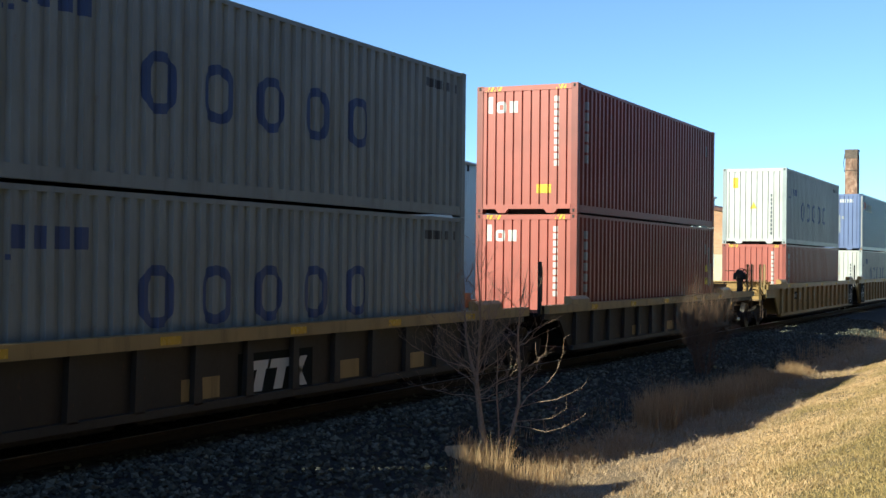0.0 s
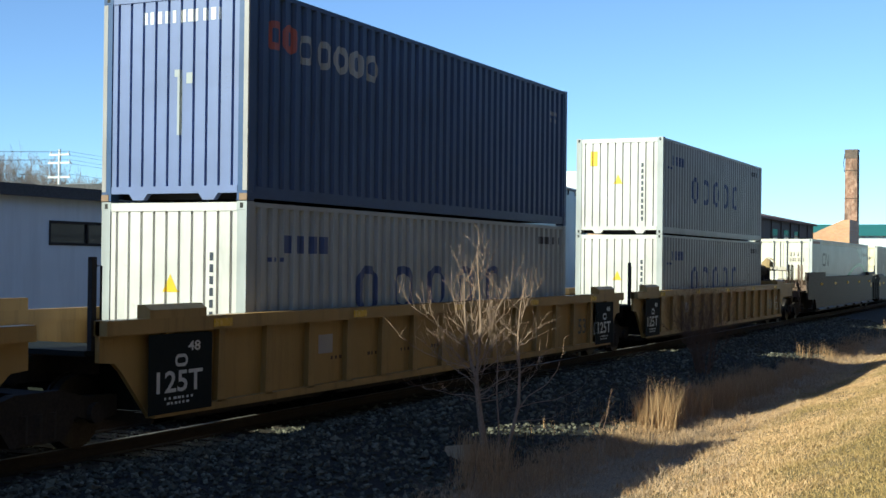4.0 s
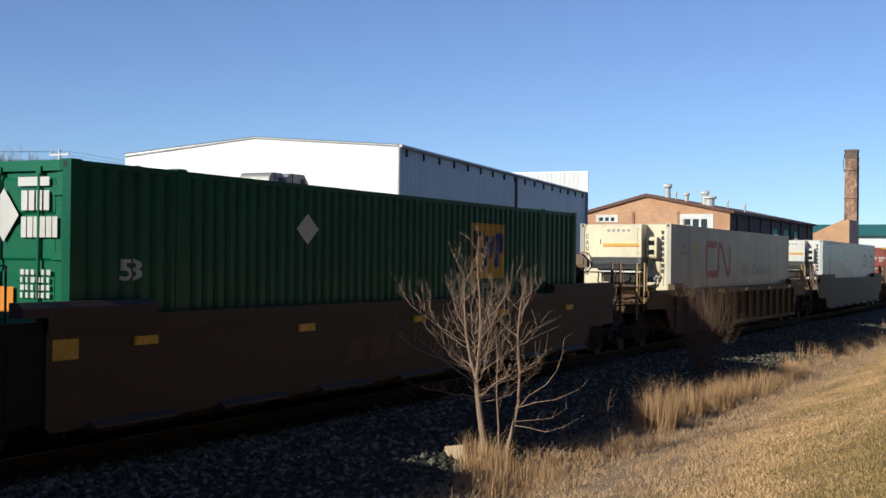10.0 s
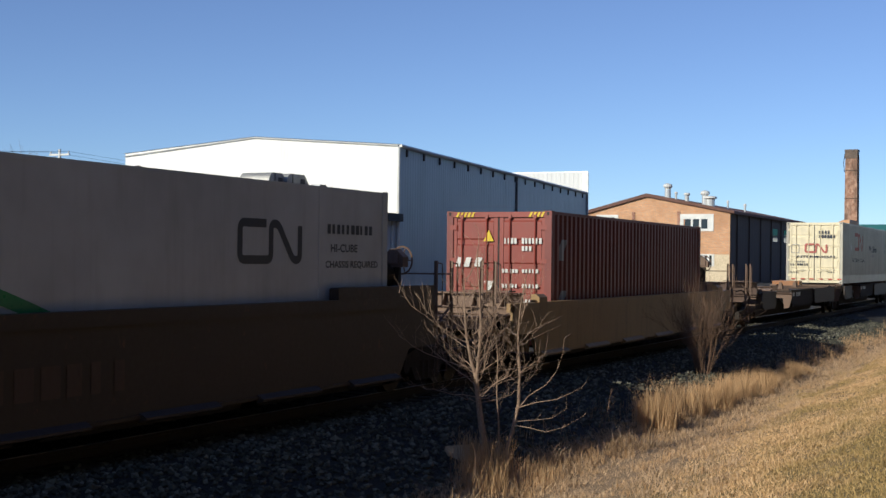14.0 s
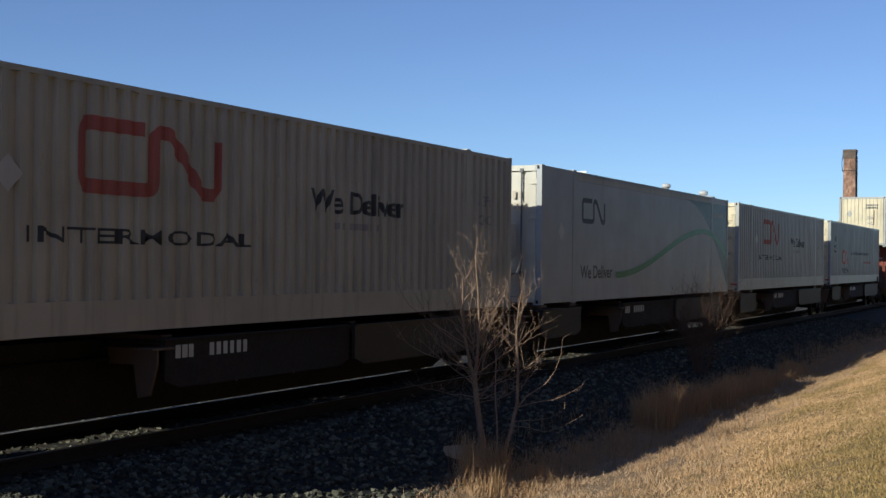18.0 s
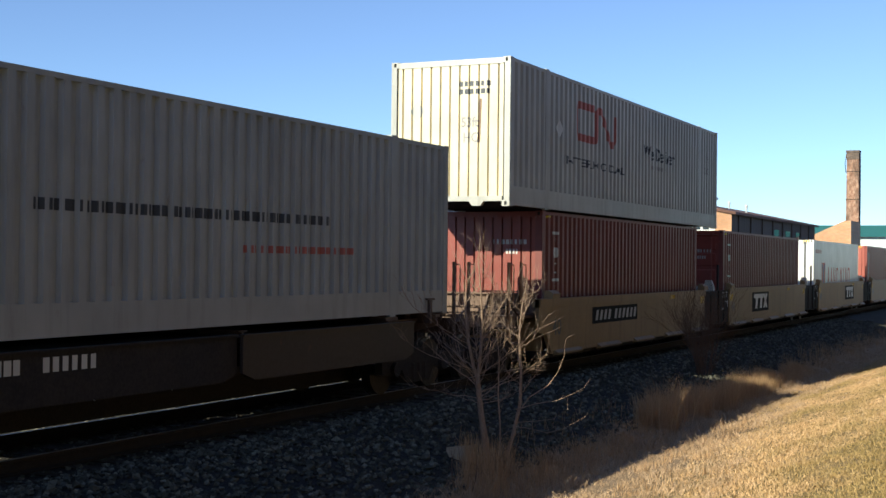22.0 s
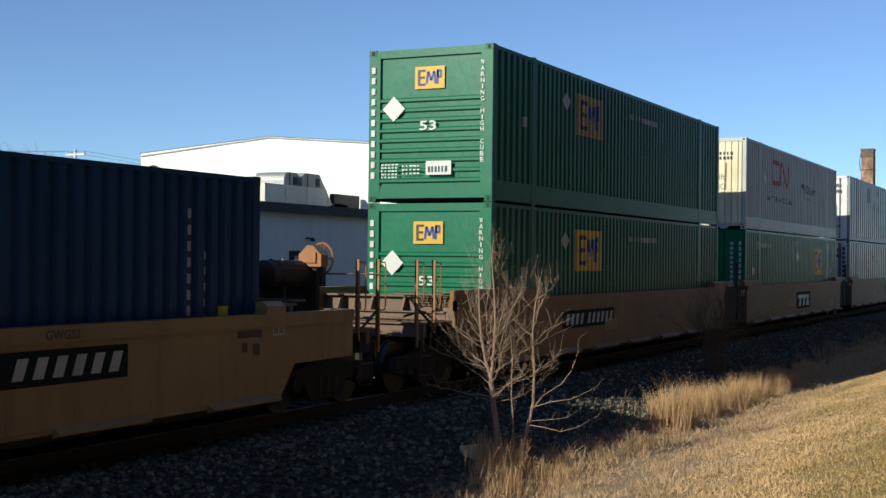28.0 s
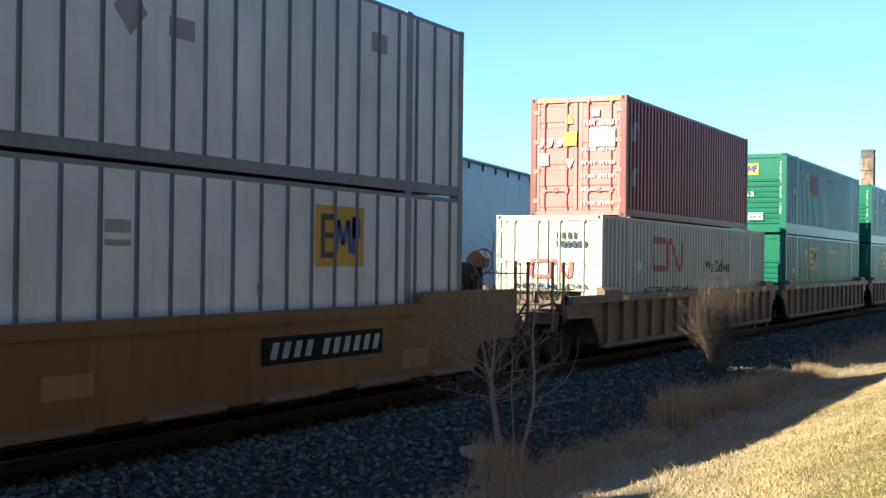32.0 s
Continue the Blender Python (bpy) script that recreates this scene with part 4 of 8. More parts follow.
        c.mark("writing", fit_words("CHASSIS REQUIRED", 14.25, 15.85, 1.68, 1.8), M["cdark"])
    else:
        c.mark("logo", square_logo(c, 3.75, 6.85, 1.4, 2.5, M["cred"]), M["fred"])
        c.mark("writing", fit_words("We Deliver!", 8.45, 12.7, 1.45, 1.82), M["faint"])
        c.mark("number_marking", join(dashes(1.1, 1.75, 2.25, 2.36, 5, 3), dashes(1.1, 1.9, 2.05, 2.15, 6, 4)), M["faint"])
        c.mark("yellow_patch", bar(2.5, 2.9, 2.15, 2.4), M["signyellow"])
        c.mark("writing", fit_words("INTERMODAL", 3.0, 7.0, 0.95, 1.15), M["cdark"])
    c.mark("panel_seam", join(*[bar(u, u + 0.02, 0.2, 2.8) for u in (14.15,)]), M["faint"])
    return c


def square_sign(c, u, v, w, h, put, coat="signyellow"):
    put("sign_plate", bar(u, u + w, v, v + h), M[coat], proud=0.006)
    t = w * 0.09
    put("sign_marking", join(bar(u + w * 0.1, u + w * 0.18, v + h * 0.14, v + h * 0.86), bar(u + w * 0.18, u + w * 0.36, v + h * 0.14, v + h * 0.24), bar(u + w * 0.18, u + w * 0.34, v + h * 0.46, v + h * 0.56), bar(u + w * 0.18, u + w * 0.36, v + h * 0.76, v + h * 0.86)), M["cdark"], proud=0.011)
    put("sign_marking", join(strip([(u + w * p, v + h * q) for p, q in ((0.40, 0.22), (0.44, 0.76), (0.455, 0.76), (0.545, 0.38), (0.555, 0.38), (0.645, 0.76), (0.66, 0.76), (0.70, 0.22))], w * 0.075), bar(u + w * 0.73, u + w * 0.80, v + h * 0.2, v + h * 0.84), ring(u + w * 0.74, u + w * 0.92, v + h * 0.46, v + h * 0.84, t * 0.8)), M["signblue"], proud=0.011)


def green_stack(y0, z, label, ribbed=False, seven=False):
    """53 ft green container with yellow square signs and white placards."""
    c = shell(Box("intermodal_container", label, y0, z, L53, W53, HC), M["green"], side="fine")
    end = lambda name, flat, mat, proud=0.004: decal(c.ob, name, flat, mat, c.front, c.front_pts, proud)
    on_side = lambda name, flat, mat, proud=0.004: decal(c.ob, name, flat, mat, c.side, None if "placard" in name else c.side_pts, proud)
    if seven:
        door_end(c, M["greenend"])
        end("number_marking", join(dashes(0.6, 1.03, 2.33, 2.55, 4, 3, 0.25), dashes(0.6, 1.14, 2.03, 2.26, 6, 4, 0.25), *[dashes(0.6, 1.05, 1.36 + i * 0.085, 1.42 + i * 0.085, 6, i) for i in range(4)]), M["white"], 0.03)
        end("white_placard", diamond(0.345, 2.28, 0.22, 0.3), M["white"], 0.03)
        end("white_plate", bar(0.55, 1.0, 2.6, 2.7), M["white"], 0.03)
        square_sign(c, -1.12, 1.95, 0.6, 0.55, lambda n, f, m_, proud=0.004: end(n, f, m_, proud + 0.03))
        end("warning_marking", join(fit_words("WARNING", -1.13, -0.68, 1.42, 1.54), fit_words("HIGH", -1.02, -0.76, 1.28, 1.39), fit_words("53", -0.62, -0.35, 1.28, 1.42)), M["white"], 0.03)
        end("orange_plate", bar(0.13, 0.5, 1.2, 1.48), M["stripe"], 0.03)
        square_sign(c, 10.6, 1.5, 1.6, 1.02, on_side)
        on_side("white_placard", diamond(4.95, 2.25, 0.3, 0.22), M["white"])
        on_side("writing", fit_words("53", 0.9, 1.25, 1.55, 1.8), M["white"])
    elif ribbed:
        ribbed_end(c, M["greenend"], grooves=11)
        square_sign(c, -0.55, 1.55, 0.9, 0.85, end)
        end("white_placard", diamond(-0.52, 0.95, 0.27, 0.27), M["white"])
        end("writing", fit_words("53", 0.0, 0.3, 0.85, 1.05), M["white"])
        end("upright_marking", join(*[bar(-1.2, -1.1, 2.35 - i * 0.2, 2.48 - i * 0.2) for i in range(9)], *[bar(0.8, 0.9, 2.4 - i * 0.15, 2.5 - i * 0.15) for i in range(9)], *[bar(1.08, 1.16, 2.4 - i * 0.18, 2.52 - i * 0.18) for i in range(8)]), M["white"])
        square_sign(c, 11.5, 1.4, 1.52, 1.04, on_side)
        on_side("white_placard", diamond(8.18, 2.08, 0.22, 0.22), M["white"])
        on_side("writing", fit_words("53", 0.97, 1.27, 1.45, 1.7), M["white"])
        on_side("number_marking", dashes(2.3, 4.0, 2.35, 2.5, 8, 3), M["faint"])
        on_side("small_mark", bar(1.6, 1.9, 2.3, 2.55), M["faint"])
        on_side("warning_marking", join(fit_words("WARNING", 7.78, 8.5, 2.58, 2.68), fit_words("HIGH", 7.95, 8.35, 2.45, 2.55), fit_words("CUBE", 7.95, 8.35, 2.32, 2.42)), M["faint"])
        on_side("writing", fit_words("53", 14.92, 15.26, 1.46, 1.68), M["worn"])
        on_side("small_notice", join(bar(14.3, 14.62, 2.4, 2.64), bar(14.25, 14.68, 2.28, 2.32)), M["faint"])
    else:
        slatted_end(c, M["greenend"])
        square_sign(c, -0.32, 2.12, 0.62, 0.42, lambda n, f, m_, proud=0.004: end(n, f, m_, proud + 0.0))
        end("white_placard", diamond(-0.75, 1.76, 0.24, 0.24), M["white"], 0.04)
        end("writing", fit_words("53", -0.2, 0.15, 1.34, 1.52), M["white"], 0.04)
        end("upright_marking", join(*[bar(-1.23, -1.15, 2.45 - i * 0.2, 2.57 - i * 0.2) for i in range(11)]), M["white"], 0.05)
        end("warning_marking", stacked("WARNING HIGH CUBE", 1.1, 2.6, 0.075, 0.085, 0.112), M["white"], 0.05)
        end("white_plate", bar(-0.05, 0.48, 0.5, 0.76), M["white"], 0.06)
        end("plate_marking", dashes(0.0, 0.42, 0.55, 0.66, 6, 3), M["cdark"], 0.064)
        end("small_writing", join(*[dashes(-1.0, -0.62, 0.45 + i * 0.06, 0.48 + i * 0.06, 5, i) for i in range(5)], *[dashes(-0.55, -0.15, 0.52 + i * 0.07, 0.55 + i * 0.07, 5, i) for i in range(3)]), M["white"], 0.06)
        square_sign(c, 4.45, 1.62, 1.58, 0.88, on_side, "oldyellow" if "upper" in label else "signyellow")
        on_side("white_placard", diamond(3.78, 2.25, 0.24, 0.2), M["faint"])
        on_side("number_marking", dashes(8.0, 10.2, 2.3, 2.42, 10, 3), M["faint"])
        on_side("small_mark", bar(1.5, 1.7, 1.5, 1.7), M["faint"])
    return c


def maroon_lease(y0, z, label, frontdoor=False, coat="brown", doors="oxide"):
    c = shell(Box("shipping_container", label, y0, z, L40, W40, HC), M[coat])
    if frontdoor:
        door_end(c, M[doors], M[doors])
        c.end_mark("number_marking", join(dashes(0.15, 0.45, 2.2, 2.32, 4, 2), dashes(0.55, 1.02, 2.2, 2.32, 6, 3), dashes(0.55, 0.8, 2.05, 2.15, 3, 3), *[dashes(0.1, 0.48, 0.3 + i * 0.32, 0.38 + i * 0.32, 5, i) for i in range(5)], *[dashes(0.56, 0.95, 0.3 + i * 0.32, 0.38 + i * 0.32, 5, i + 9) for i in range(5)]), M["white"], proud=0.03)
        c.end_mark("name_marking", join(bar(-1.0, -0.9, 1.7, 1.9, 0.06), bar(-0.8, -0.68, 1.7, 1.9, 0.06), bar(-0.56, -0.42, 1.7, 1.9, 0.06)), M["white"], proud=0.03)
        c.end_mark("white_triangle", ([(-0.32, 1.4), (-0.08, 1.4), (-0.2, 1.15)], [(2, 1, 0)]), M["white"], proud=0.03)
        c.end_mark("warning_triangle", ([(-0.34, 2.25), (-0.1, 2.25), (-0.22, 2.5)], [(0, 1, 2)]), M["sticker"], proud=0.03)
        c.end_mark("hazard_marking", join(*[bar(-1.0 + i * 0.09, -0.95 + i * 0.09, HC - 0.125, HC - 0.02, 0.05) for i in range(5)], *[bar(0.7 + i * 0.09, 0.75 + i * 0.09, HC - 0.125, HC - 0.02, 0.05) for i in range(4)]), M["sticker"], proud=0.03)
        c.mark("faded_patch", join(bar(0.55, 0.85, 1.85, 2.3, 0.1), bar(0.55, 0.85, 0.75, 1.2, 0.1)), M["faint"])
    else:
        single = "single" in label
        if single:
            door_end(c, M["oxide"], M["oxide"])
            c.end_mark("blue_sticker", bar(-0.55, -0.38, 2.1, 2.3), M["cblue"], proud=0.03)
            c.end_mark("pale_notice", bar(0.35, 0.95, 0.75, 1.15), M["faint"], proud=0.03)
        else:
            ribbed_end(c, M["oxide"])
        crossed = lambda v: join(bar(0.64, 1.0, v + 0.16, v + 0.22), bar(0.77, 0.87, v, v + 0.16))
        round_one = lambda v: ring(0.68, 0.96, v, v + 0.22, 0.07)
        stem = lambda v: join(bar(0.78, 0.86, v + 0.03, v + 0.19), bar(0.73, 0.91, v, v + 0.03), bar(0.73, 0.91, v + 0.19, v + 0.22))
        legs = lambda v: join(bar(0.68, 0.76, v, v + 0.22), bar(0.88, 0.96, v, v + 0.22))
        c.mark("upright_mark", [f(2.26 - i * 0.33) for i, f in enumerate((crossed, round_one, stem, crossed, round_one, legs))], M["white"])
        c.end_mark("number_marking", join(dashes(0.1, 0.9, 2.2, 2.3, 8, 2), dashes(0.4, 0.7, 2.0, 2.1, 4, 3), *([dashes(-0.3, 0.3, 0.8 + i * 0.18, 0.88 + i * 0.18, 6, i) for i in range(3)] if single else [dashes(-0.9, 0.6, 0.6 + i * 0.18, 0.7 + i * 0.18, 9, i) for i in range(3)])), M["worn" if single else "white"], proud=0.03 if single else 0.004)
        c.mark("hazard_marking", join(*[bar(0.2 + i * 0.1, 0.26 + i * 0.1, HC - 0.14, HC - 0.09, 0.05) for i in range(4)]), M["sticker"])
    return c


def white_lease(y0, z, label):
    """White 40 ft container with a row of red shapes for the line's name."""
    c = shell(Box("shipping_container", label, y0, z, L40, W40, HC), M["panelwhite"], side="smooth")
    door_end(c, M["panelwhite"], M["jointgrey"], panels=3, corrugated=False)
    end_mark0 = c.end_mark
    c.end_mark = lambda n, f, m_, label="": end_mark0(n, f, m_, label, 0.03)
    c.end_mark("red_mark", ring(-1.02, -0.68, 1.95, 2.4, 0.06, 0.02), M["cred"])
    c.end_mark("blue_mark", join(strip([(-0.96, 2.36), (-0.85, 2.2), (-0.74, 2.36)], 0.07), bar(-0.89, -0.81, 2.0, 2.2)), M["cblue"])
    for u in (-0.38, 0.38):
        c.end_mark("warning_triangle", ([(u - 0.14, 2.02), (u + 0.14, 2.02), (u, 2.28)], [(0, 1, 2)]), M["sticker"])
    for u in (-1.1, 0.78):
        c.end_mark("corner_stripe", join(*[bar(u + 0.1 * i, u + 0.05 + 0.1 * i, c.H - 0.1, c.H - 0.02, 0.03) for i in range(3)]), M["sticker"])
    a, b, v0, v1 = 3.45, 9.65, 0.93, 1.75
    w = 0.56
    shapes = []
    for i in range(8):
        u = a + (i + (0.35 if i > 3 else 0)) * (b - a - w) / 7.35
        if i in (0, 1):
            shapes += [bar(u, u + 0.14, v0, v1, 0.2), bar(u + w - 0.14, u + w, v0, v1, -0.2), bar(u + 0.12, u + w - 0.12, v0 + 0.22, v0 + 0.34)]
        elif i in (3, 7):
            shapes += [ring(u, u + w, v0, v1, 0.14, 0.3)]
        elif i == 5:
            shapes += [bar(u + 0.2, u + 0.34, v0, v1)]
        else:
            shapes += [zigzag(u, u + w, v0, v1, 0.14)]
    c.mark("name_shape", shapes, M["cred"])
    c.mark("small_marking", dashes(0.5, 1.9, 2.35, 2.5, 7, 3), M["fred"])
    c.mark("red_mark", bar(2.0, 2.85, 0.93, 1.95), M["cred"])
    decal(c.ob, "blue_mark", join(strip([(2.1, 1.88), (2.42, 1.5), (2.74, 1.88)], 0.2), bar(2.32, 2.53, 1.0, 1.5)), M["cblue"], c.side, None, 0.009)
    return c


def navy_line(y0, z, label):
    c = shell(Box("shipping_container", label, y0, z, L40, W40, HC), M["navy"])
    ribbed_end(c, M["dullblue"])
    c.end_mark("upright_marking", join(*[bar(0.5, 0.7, 2.3 - i * 0.22, 2.45 - i * 0.22) for i in range(9)]), M["white"])
    c.mark("name_marking", dashes(1.0, 3.4, 0.85, 1.1, 6, 5), M["faint"])
    c.mark("upright_marking", join(*[bar(10.64, 10.72, 2.3 - i * 0.2, 2.42 - i * 0.2) for i in range(9)], *[bar(11.02, 11.08, 1.8 - i * 0.2, 1.9 - i * 0.2) for i in range(5)]), M["faint"])
    c.mark("warning_triangle", ([(11.25, 0.55), (11.6, 0.55), (11.42, 0.8)], [(0, 1, 2)]), M["sticker"])
    c.mark("yellow_plate", bar(11.35, 11.5, 1.0, 1.2), M["sticker"])
    return c


def white_domestic(y0, z, label, lower):
    """53 ft white container of wide flat panels between dark joints."""
    c = shell(Box("intermodal_container", label, y0, z, L53, W53, HC), M["panelwhite"], M["railgrey"], side="smooth")
    door_end(c, M["panelwhite"], M["jointgrey"], panels=3, corrugated=False)
    c.end_mark("rust_stain", [bar(0.64, 0.69, 0.4, 1.6, 0.02), bar(-0.28, -0.24, 0.2, 0.9, 0.02)], M["stain"], proud=0.028)
    for i in range(25):
        part("side_post", shared("side_post", lambda: Shape().prism([(-0.036, 0.0), (0.036, 0.0), (0.024, 0.026), (-0.024, 0.026)], "z", 0.19, HC - 0.08)), M["jointgrey"], c.ob, at=(0, 0, 0)).matrix_basis = pose(c.W / 2 - 0.012, 0.5 + i * 0.632, 0, 0, 0, -90)
    on_side = lambda name, flat, mat, proud=0.004: decal(c.ob, name, flat, mat, c.side, c.side_pts, proud)
    c.end_mark("number_marking", join(dashes(0.4, 0.95, 2.4, 2.55, 5, 3), dashes(0.4, 0.95, 2.15, 2.28, 5, 4)), M["cdark"], proud=0.03)
    if lower:
        for u in (-0.98, -0.5, 0.42, 0.8):
            c.end_mark("dark_joint", bar(u, u + 0.13, 0.2, 2.74), M["jointgrey"], proud=0.024)
        c.end_mark("upright_marking", join(*[bar(0.98, 1.1, 2.45 - i * 0.2, 2.6 - i * 0.2) for i in range(9)]), M["cdark"], proud=0.03)
        square_sign(c, 11.35, 1.72, 1.38, 0.88, on_side)
        square_sign(c, -0.3, 1.5, 0.7, 0.6, lambda n, f, m_, proud=0.004: decal(c.ob, n, f, m_, c.front, None, proud + 0.025))
        on_side("small_mark", join(bar(6.9, 7.35, 2.1, 2.25), bar(6.9, 7.35, 1.95, 2.02), bar(9.9, 10.05, 1.35, 1.5)), M["faint"])
    else:
        on_side("dark_plate", bar(4.9, 6.0, 1.9, 2.6), M["faint"])
        on_side("placard_holder", diamond(7.3, 1.75, 0.3, 0.3), M["faint"])
        on_side("grey_patch", join(bar(8.0, 8.5, 1.55, 1.8), bar(12.9, 13.4, 2.1, 2.4), bar(8.3, 8.8, 2.35, 2.6)), M["faint"])
    return c


# ---- rail cars ----
def truck_frame():
    s = Shape()
    for sx in (1, -1):
        s.prism([(-1.3, 0.36), (-1.3, 0.6), (-0.75, 0.62), (-0.35, 0.72), (0.35, 0.72), (0.75, 0.62), (1.3, 0.6), (1.3, 0.36), (1.0, 0.32), (0.6, 0.4), (0.42, 0.16), (-0.42, 0.16), (-0.6, 0.4), (-1.0, 0.32)], "x", sx * 0.93, sx * 1.06)
        for y in (-0.22, 0.0, 0.22):
            s.disc((sx * 1.0, y, 0.34), "z", 0.09, 0.3, 8)
        for y in (-0.89, 0.89):
            s.disc((sx * 1.08, y, 0.42), "x", 0.12, 0.1, 10)
    s.box(-0.95, 0.95, -0.2, 0.2, 0.45, 0.72)
    return s


def wheel_shape():
    s = Shape()
    s.tube([(-0.07, 0, 0), (0.065, 0, 0)], 0.42, 24)
    s.tube([(-0.075, 0, 0), (-0.045, 0, 0)], 0.448, 24)
    s.disc((0.07, 0, 0), "x", 0.12, 0.06, 12)
    return s


def truck(car, y):
    t = part("truck", shared("truck", truck_frame), M["frame"], car, at=(0, y, 0))
    for dy in (-0.89, 0.89):
        part("axle", shared("axle", lambda: Shape().disc((0, 0, 0), "x", 0.08, 1.9, 8)), M["frame"], t, at=(0, dy, 0.42))
        for sx in (1, -1):
            w = part("wheel", shared("wheel", wheel_shape), M["wheel"], t, at=(sx * 0.76, dy, 0.42))
            if sx < 0:
                w.rotation_euler = (0, 0, math.pi)
    return t


def side_outline(half, fa, fb, zb=0.33, zt=1.48):
    return [(-fa, zt), (-fa, 1.02), (-half - 0.75, 1.0), (-half - 0.62, 0.9), (-half - 0.1, zb), (half + 0.1, zb), (half + 0.62, 0.9), (half + 0.75, 1.0), (fb, 1.02), (fb, zt)]


def brake_wheel_shape():
    wheel = Shape().hoop((0, 0, 0), (0.25, 1, 0.0), 0.24, 0.017, 22, 5)
    for i in range(5):
        w = 2 * math.pi * i / 5
        wheel.tube([(0, 0, 0), (0.24 * math.cos(w), -0.06 * math.cos(w), 0.24 * math.sin(w))], 0.011, 4)
    return wheel.disc((0, 0, 0), "y", 0.04, 0.08, 8)


def mesh_tread(wide, deep):
    """Open steel tread: bars one way, thinner bars the other."""
    s = Shape()
    n, k = int(wide / 0.11), int(deep / 0.09)
    for i in range(n + 1):
        s.box(i * wide / n - 0.007, i * wide / n + 0.007, 0, deep, 0, 0.03)
    for i in range(k + 1):
        s.box(0, wide, i * deep / k - 0.006, i * deep / k + 0.006, 0.005, 0.026)
    return s


def coupler_end(car, y, d, brake, rail_mat, deck_mat, wall_y, low=False):
    """The outer end of a car: cross wall, deck beams, posts with grab irons, steps, coupler and perhaps the hand brake. d: -1 front, 1 rear."""
    lit = M["rustarm"]
    part("end_sill", shared("end_sill", lambda: Shape().box(-1.3, 1.3, -0.05, 0.05, 0.92, 1.14).box(-1.3, 1.3, -0.12, 0.12, 1.14, 1.165).box(-0.3, 0.3, -0.08, 0.08, 0.62, 0.95)), deck_mat, car, at=(0, y, 0))
    part("coupler", shared(("coupler", d), lambda: Shape().box(-0.1, 0.1, 0, d * 0.55, 0.72, 0.92).prism([(-0.16, d * 0.5), (0.17, d * 0.5), (0.2, d * 0.78), (0.02, d * 0.82), (-0.02, d * 0.66), (-0.16, d * 0.7)], "z", 0.64, 1.0)), M["steel"], car, at=(0, y, 0))
    part("air_hose", shared(("air_hose", d), lambda: Shape().tube([(0.3, 0, 0.8), (0.36, d * 0.2, 0.55), (0.3, d * 0.45, 0.4), (0.18, d * 0.7, 0.5)], 0.03, 6)), M["rubber"], car, at=(0, y, 0))
    part("uncoupling_lever", shared(("uncoupling_lever", d), lambda: Shape().tube([(1.36, d * 0.14, 0.7), (1.34, d * 0.14, 0.95), (0.4, d * 0.14, 0.98), (0.1, d * 0.3, 0.98)], 0.016, 5)), lit, car, at=(0, y, 0))
    # cross wall over the truck, its top flange and stiffeners
    part("cross_wall", shared("cross_wall", lambda: Shape().box(-1.34, 1.34, -0.04, 0.04, 1.16, 1.55).box(-1.34, 1.34, -0.14, 0.14, 1.55, 1.58)), deck_mat, car, at=(0, wall_y, 0))
    for x in (-0.95, -0.32, 0.32, 0.95):
        part("stiffener", shared("wall_stiffener", lambda: Shape().prism([(-0.04, 1.18), (-0.3, 1.18), (-0.12, 1.54), (-0.04, 1.54)], "x", -0.02, 0.02).prism([(0.04, 1.18), (0.3, 1.18), (0.12, 1.54), (0.04, 1.54)], "x", -0.02, 0.02)), deck_mat, car, at=(x, wall_y, 0))
    for k, (f, z) in enumerate(((0.3, 1.2), (0.62, 1.3))):
        part("deck_beam", shared("deck_beam", lambda: Shape().box(-1.3, 1.3, -0.07, 0.07, 0, 0.02).box(-1.3, 1.3, -0.01, 0.01, -0.12, 0.0)), deck_mat, car, at=(0, y + (wall_y - y) * f, z))
    for x, q in ((0.62, 0.25), (-0.62, 0.25), (0.9, 0.6)):
        part("train_pipe", shared(("train_pipe", d, round(abs(wall_y - y), 2)), lambda: Shape().tube([(0, 0, 0), (0.05, (wall_y - y) * 0.4, 0.06), (0, (wall_y - y) * 0.9, 0.02)], 0.022, 6)), M["steel"], car, at=(x, y, 1.02 + q * 0.4))
    part("walkway_tread", shared("walkway_tread", lambda: mesh_tread(0.95, 0.36)), lit, car, at=(0.3, wall_y - (0.5 if d < 0 else -0.14), 1.6))
    part("walkway_tread", shared("walkway_tread_low", lambda: mesh_tread(1.0, 0.34)), lit, car, at=(-1.2, y - 0.17, 1.17))
    for sx in (1.3, -1.3):
        for dy, z0, h in ((d * 0.3, 0.78, 1.42), (-d * 0.32, 0.98, 1.22)):
            post = part("end_post", shared(("end_post", sx > 0, z0), lambda: Shape().box(-0.012, 0.012, -0.05, 0.05, 0, h).box(-0.012, 0.05, -0.05, -0.03, 0, h)), rail_mat, car, at=(sx, y + dy, z0))
            part("grab_iron", shared(("grab_iron", z0), lambda: Shape().tube([(0.0, 0.05, h - 0.04), (0.03, 0.17, h - 0.05), (0.03, 0.19, h - 0.12), (0.03, 0.19, h - 0.72), (0.03, 0.16, h - 0.78), (0.0, 0.05, h - 0.78)], 0.012, 5)), rail_mat, post)
        part("step", shared(("step", sx), lambda: Shape().tube([(sx, -0.18, 0.98), (sx, -0.18, 0.3), (sx, 0.18, 0.3), (sx, 0.18, 0.98)], 0.016, 5).tube([(sx, -0.18, 0.62), (sx, 0.18, 0.62)], 0.016, 5)), M["rustpanel"], car, at=(0, y - d * 0.05, 0))
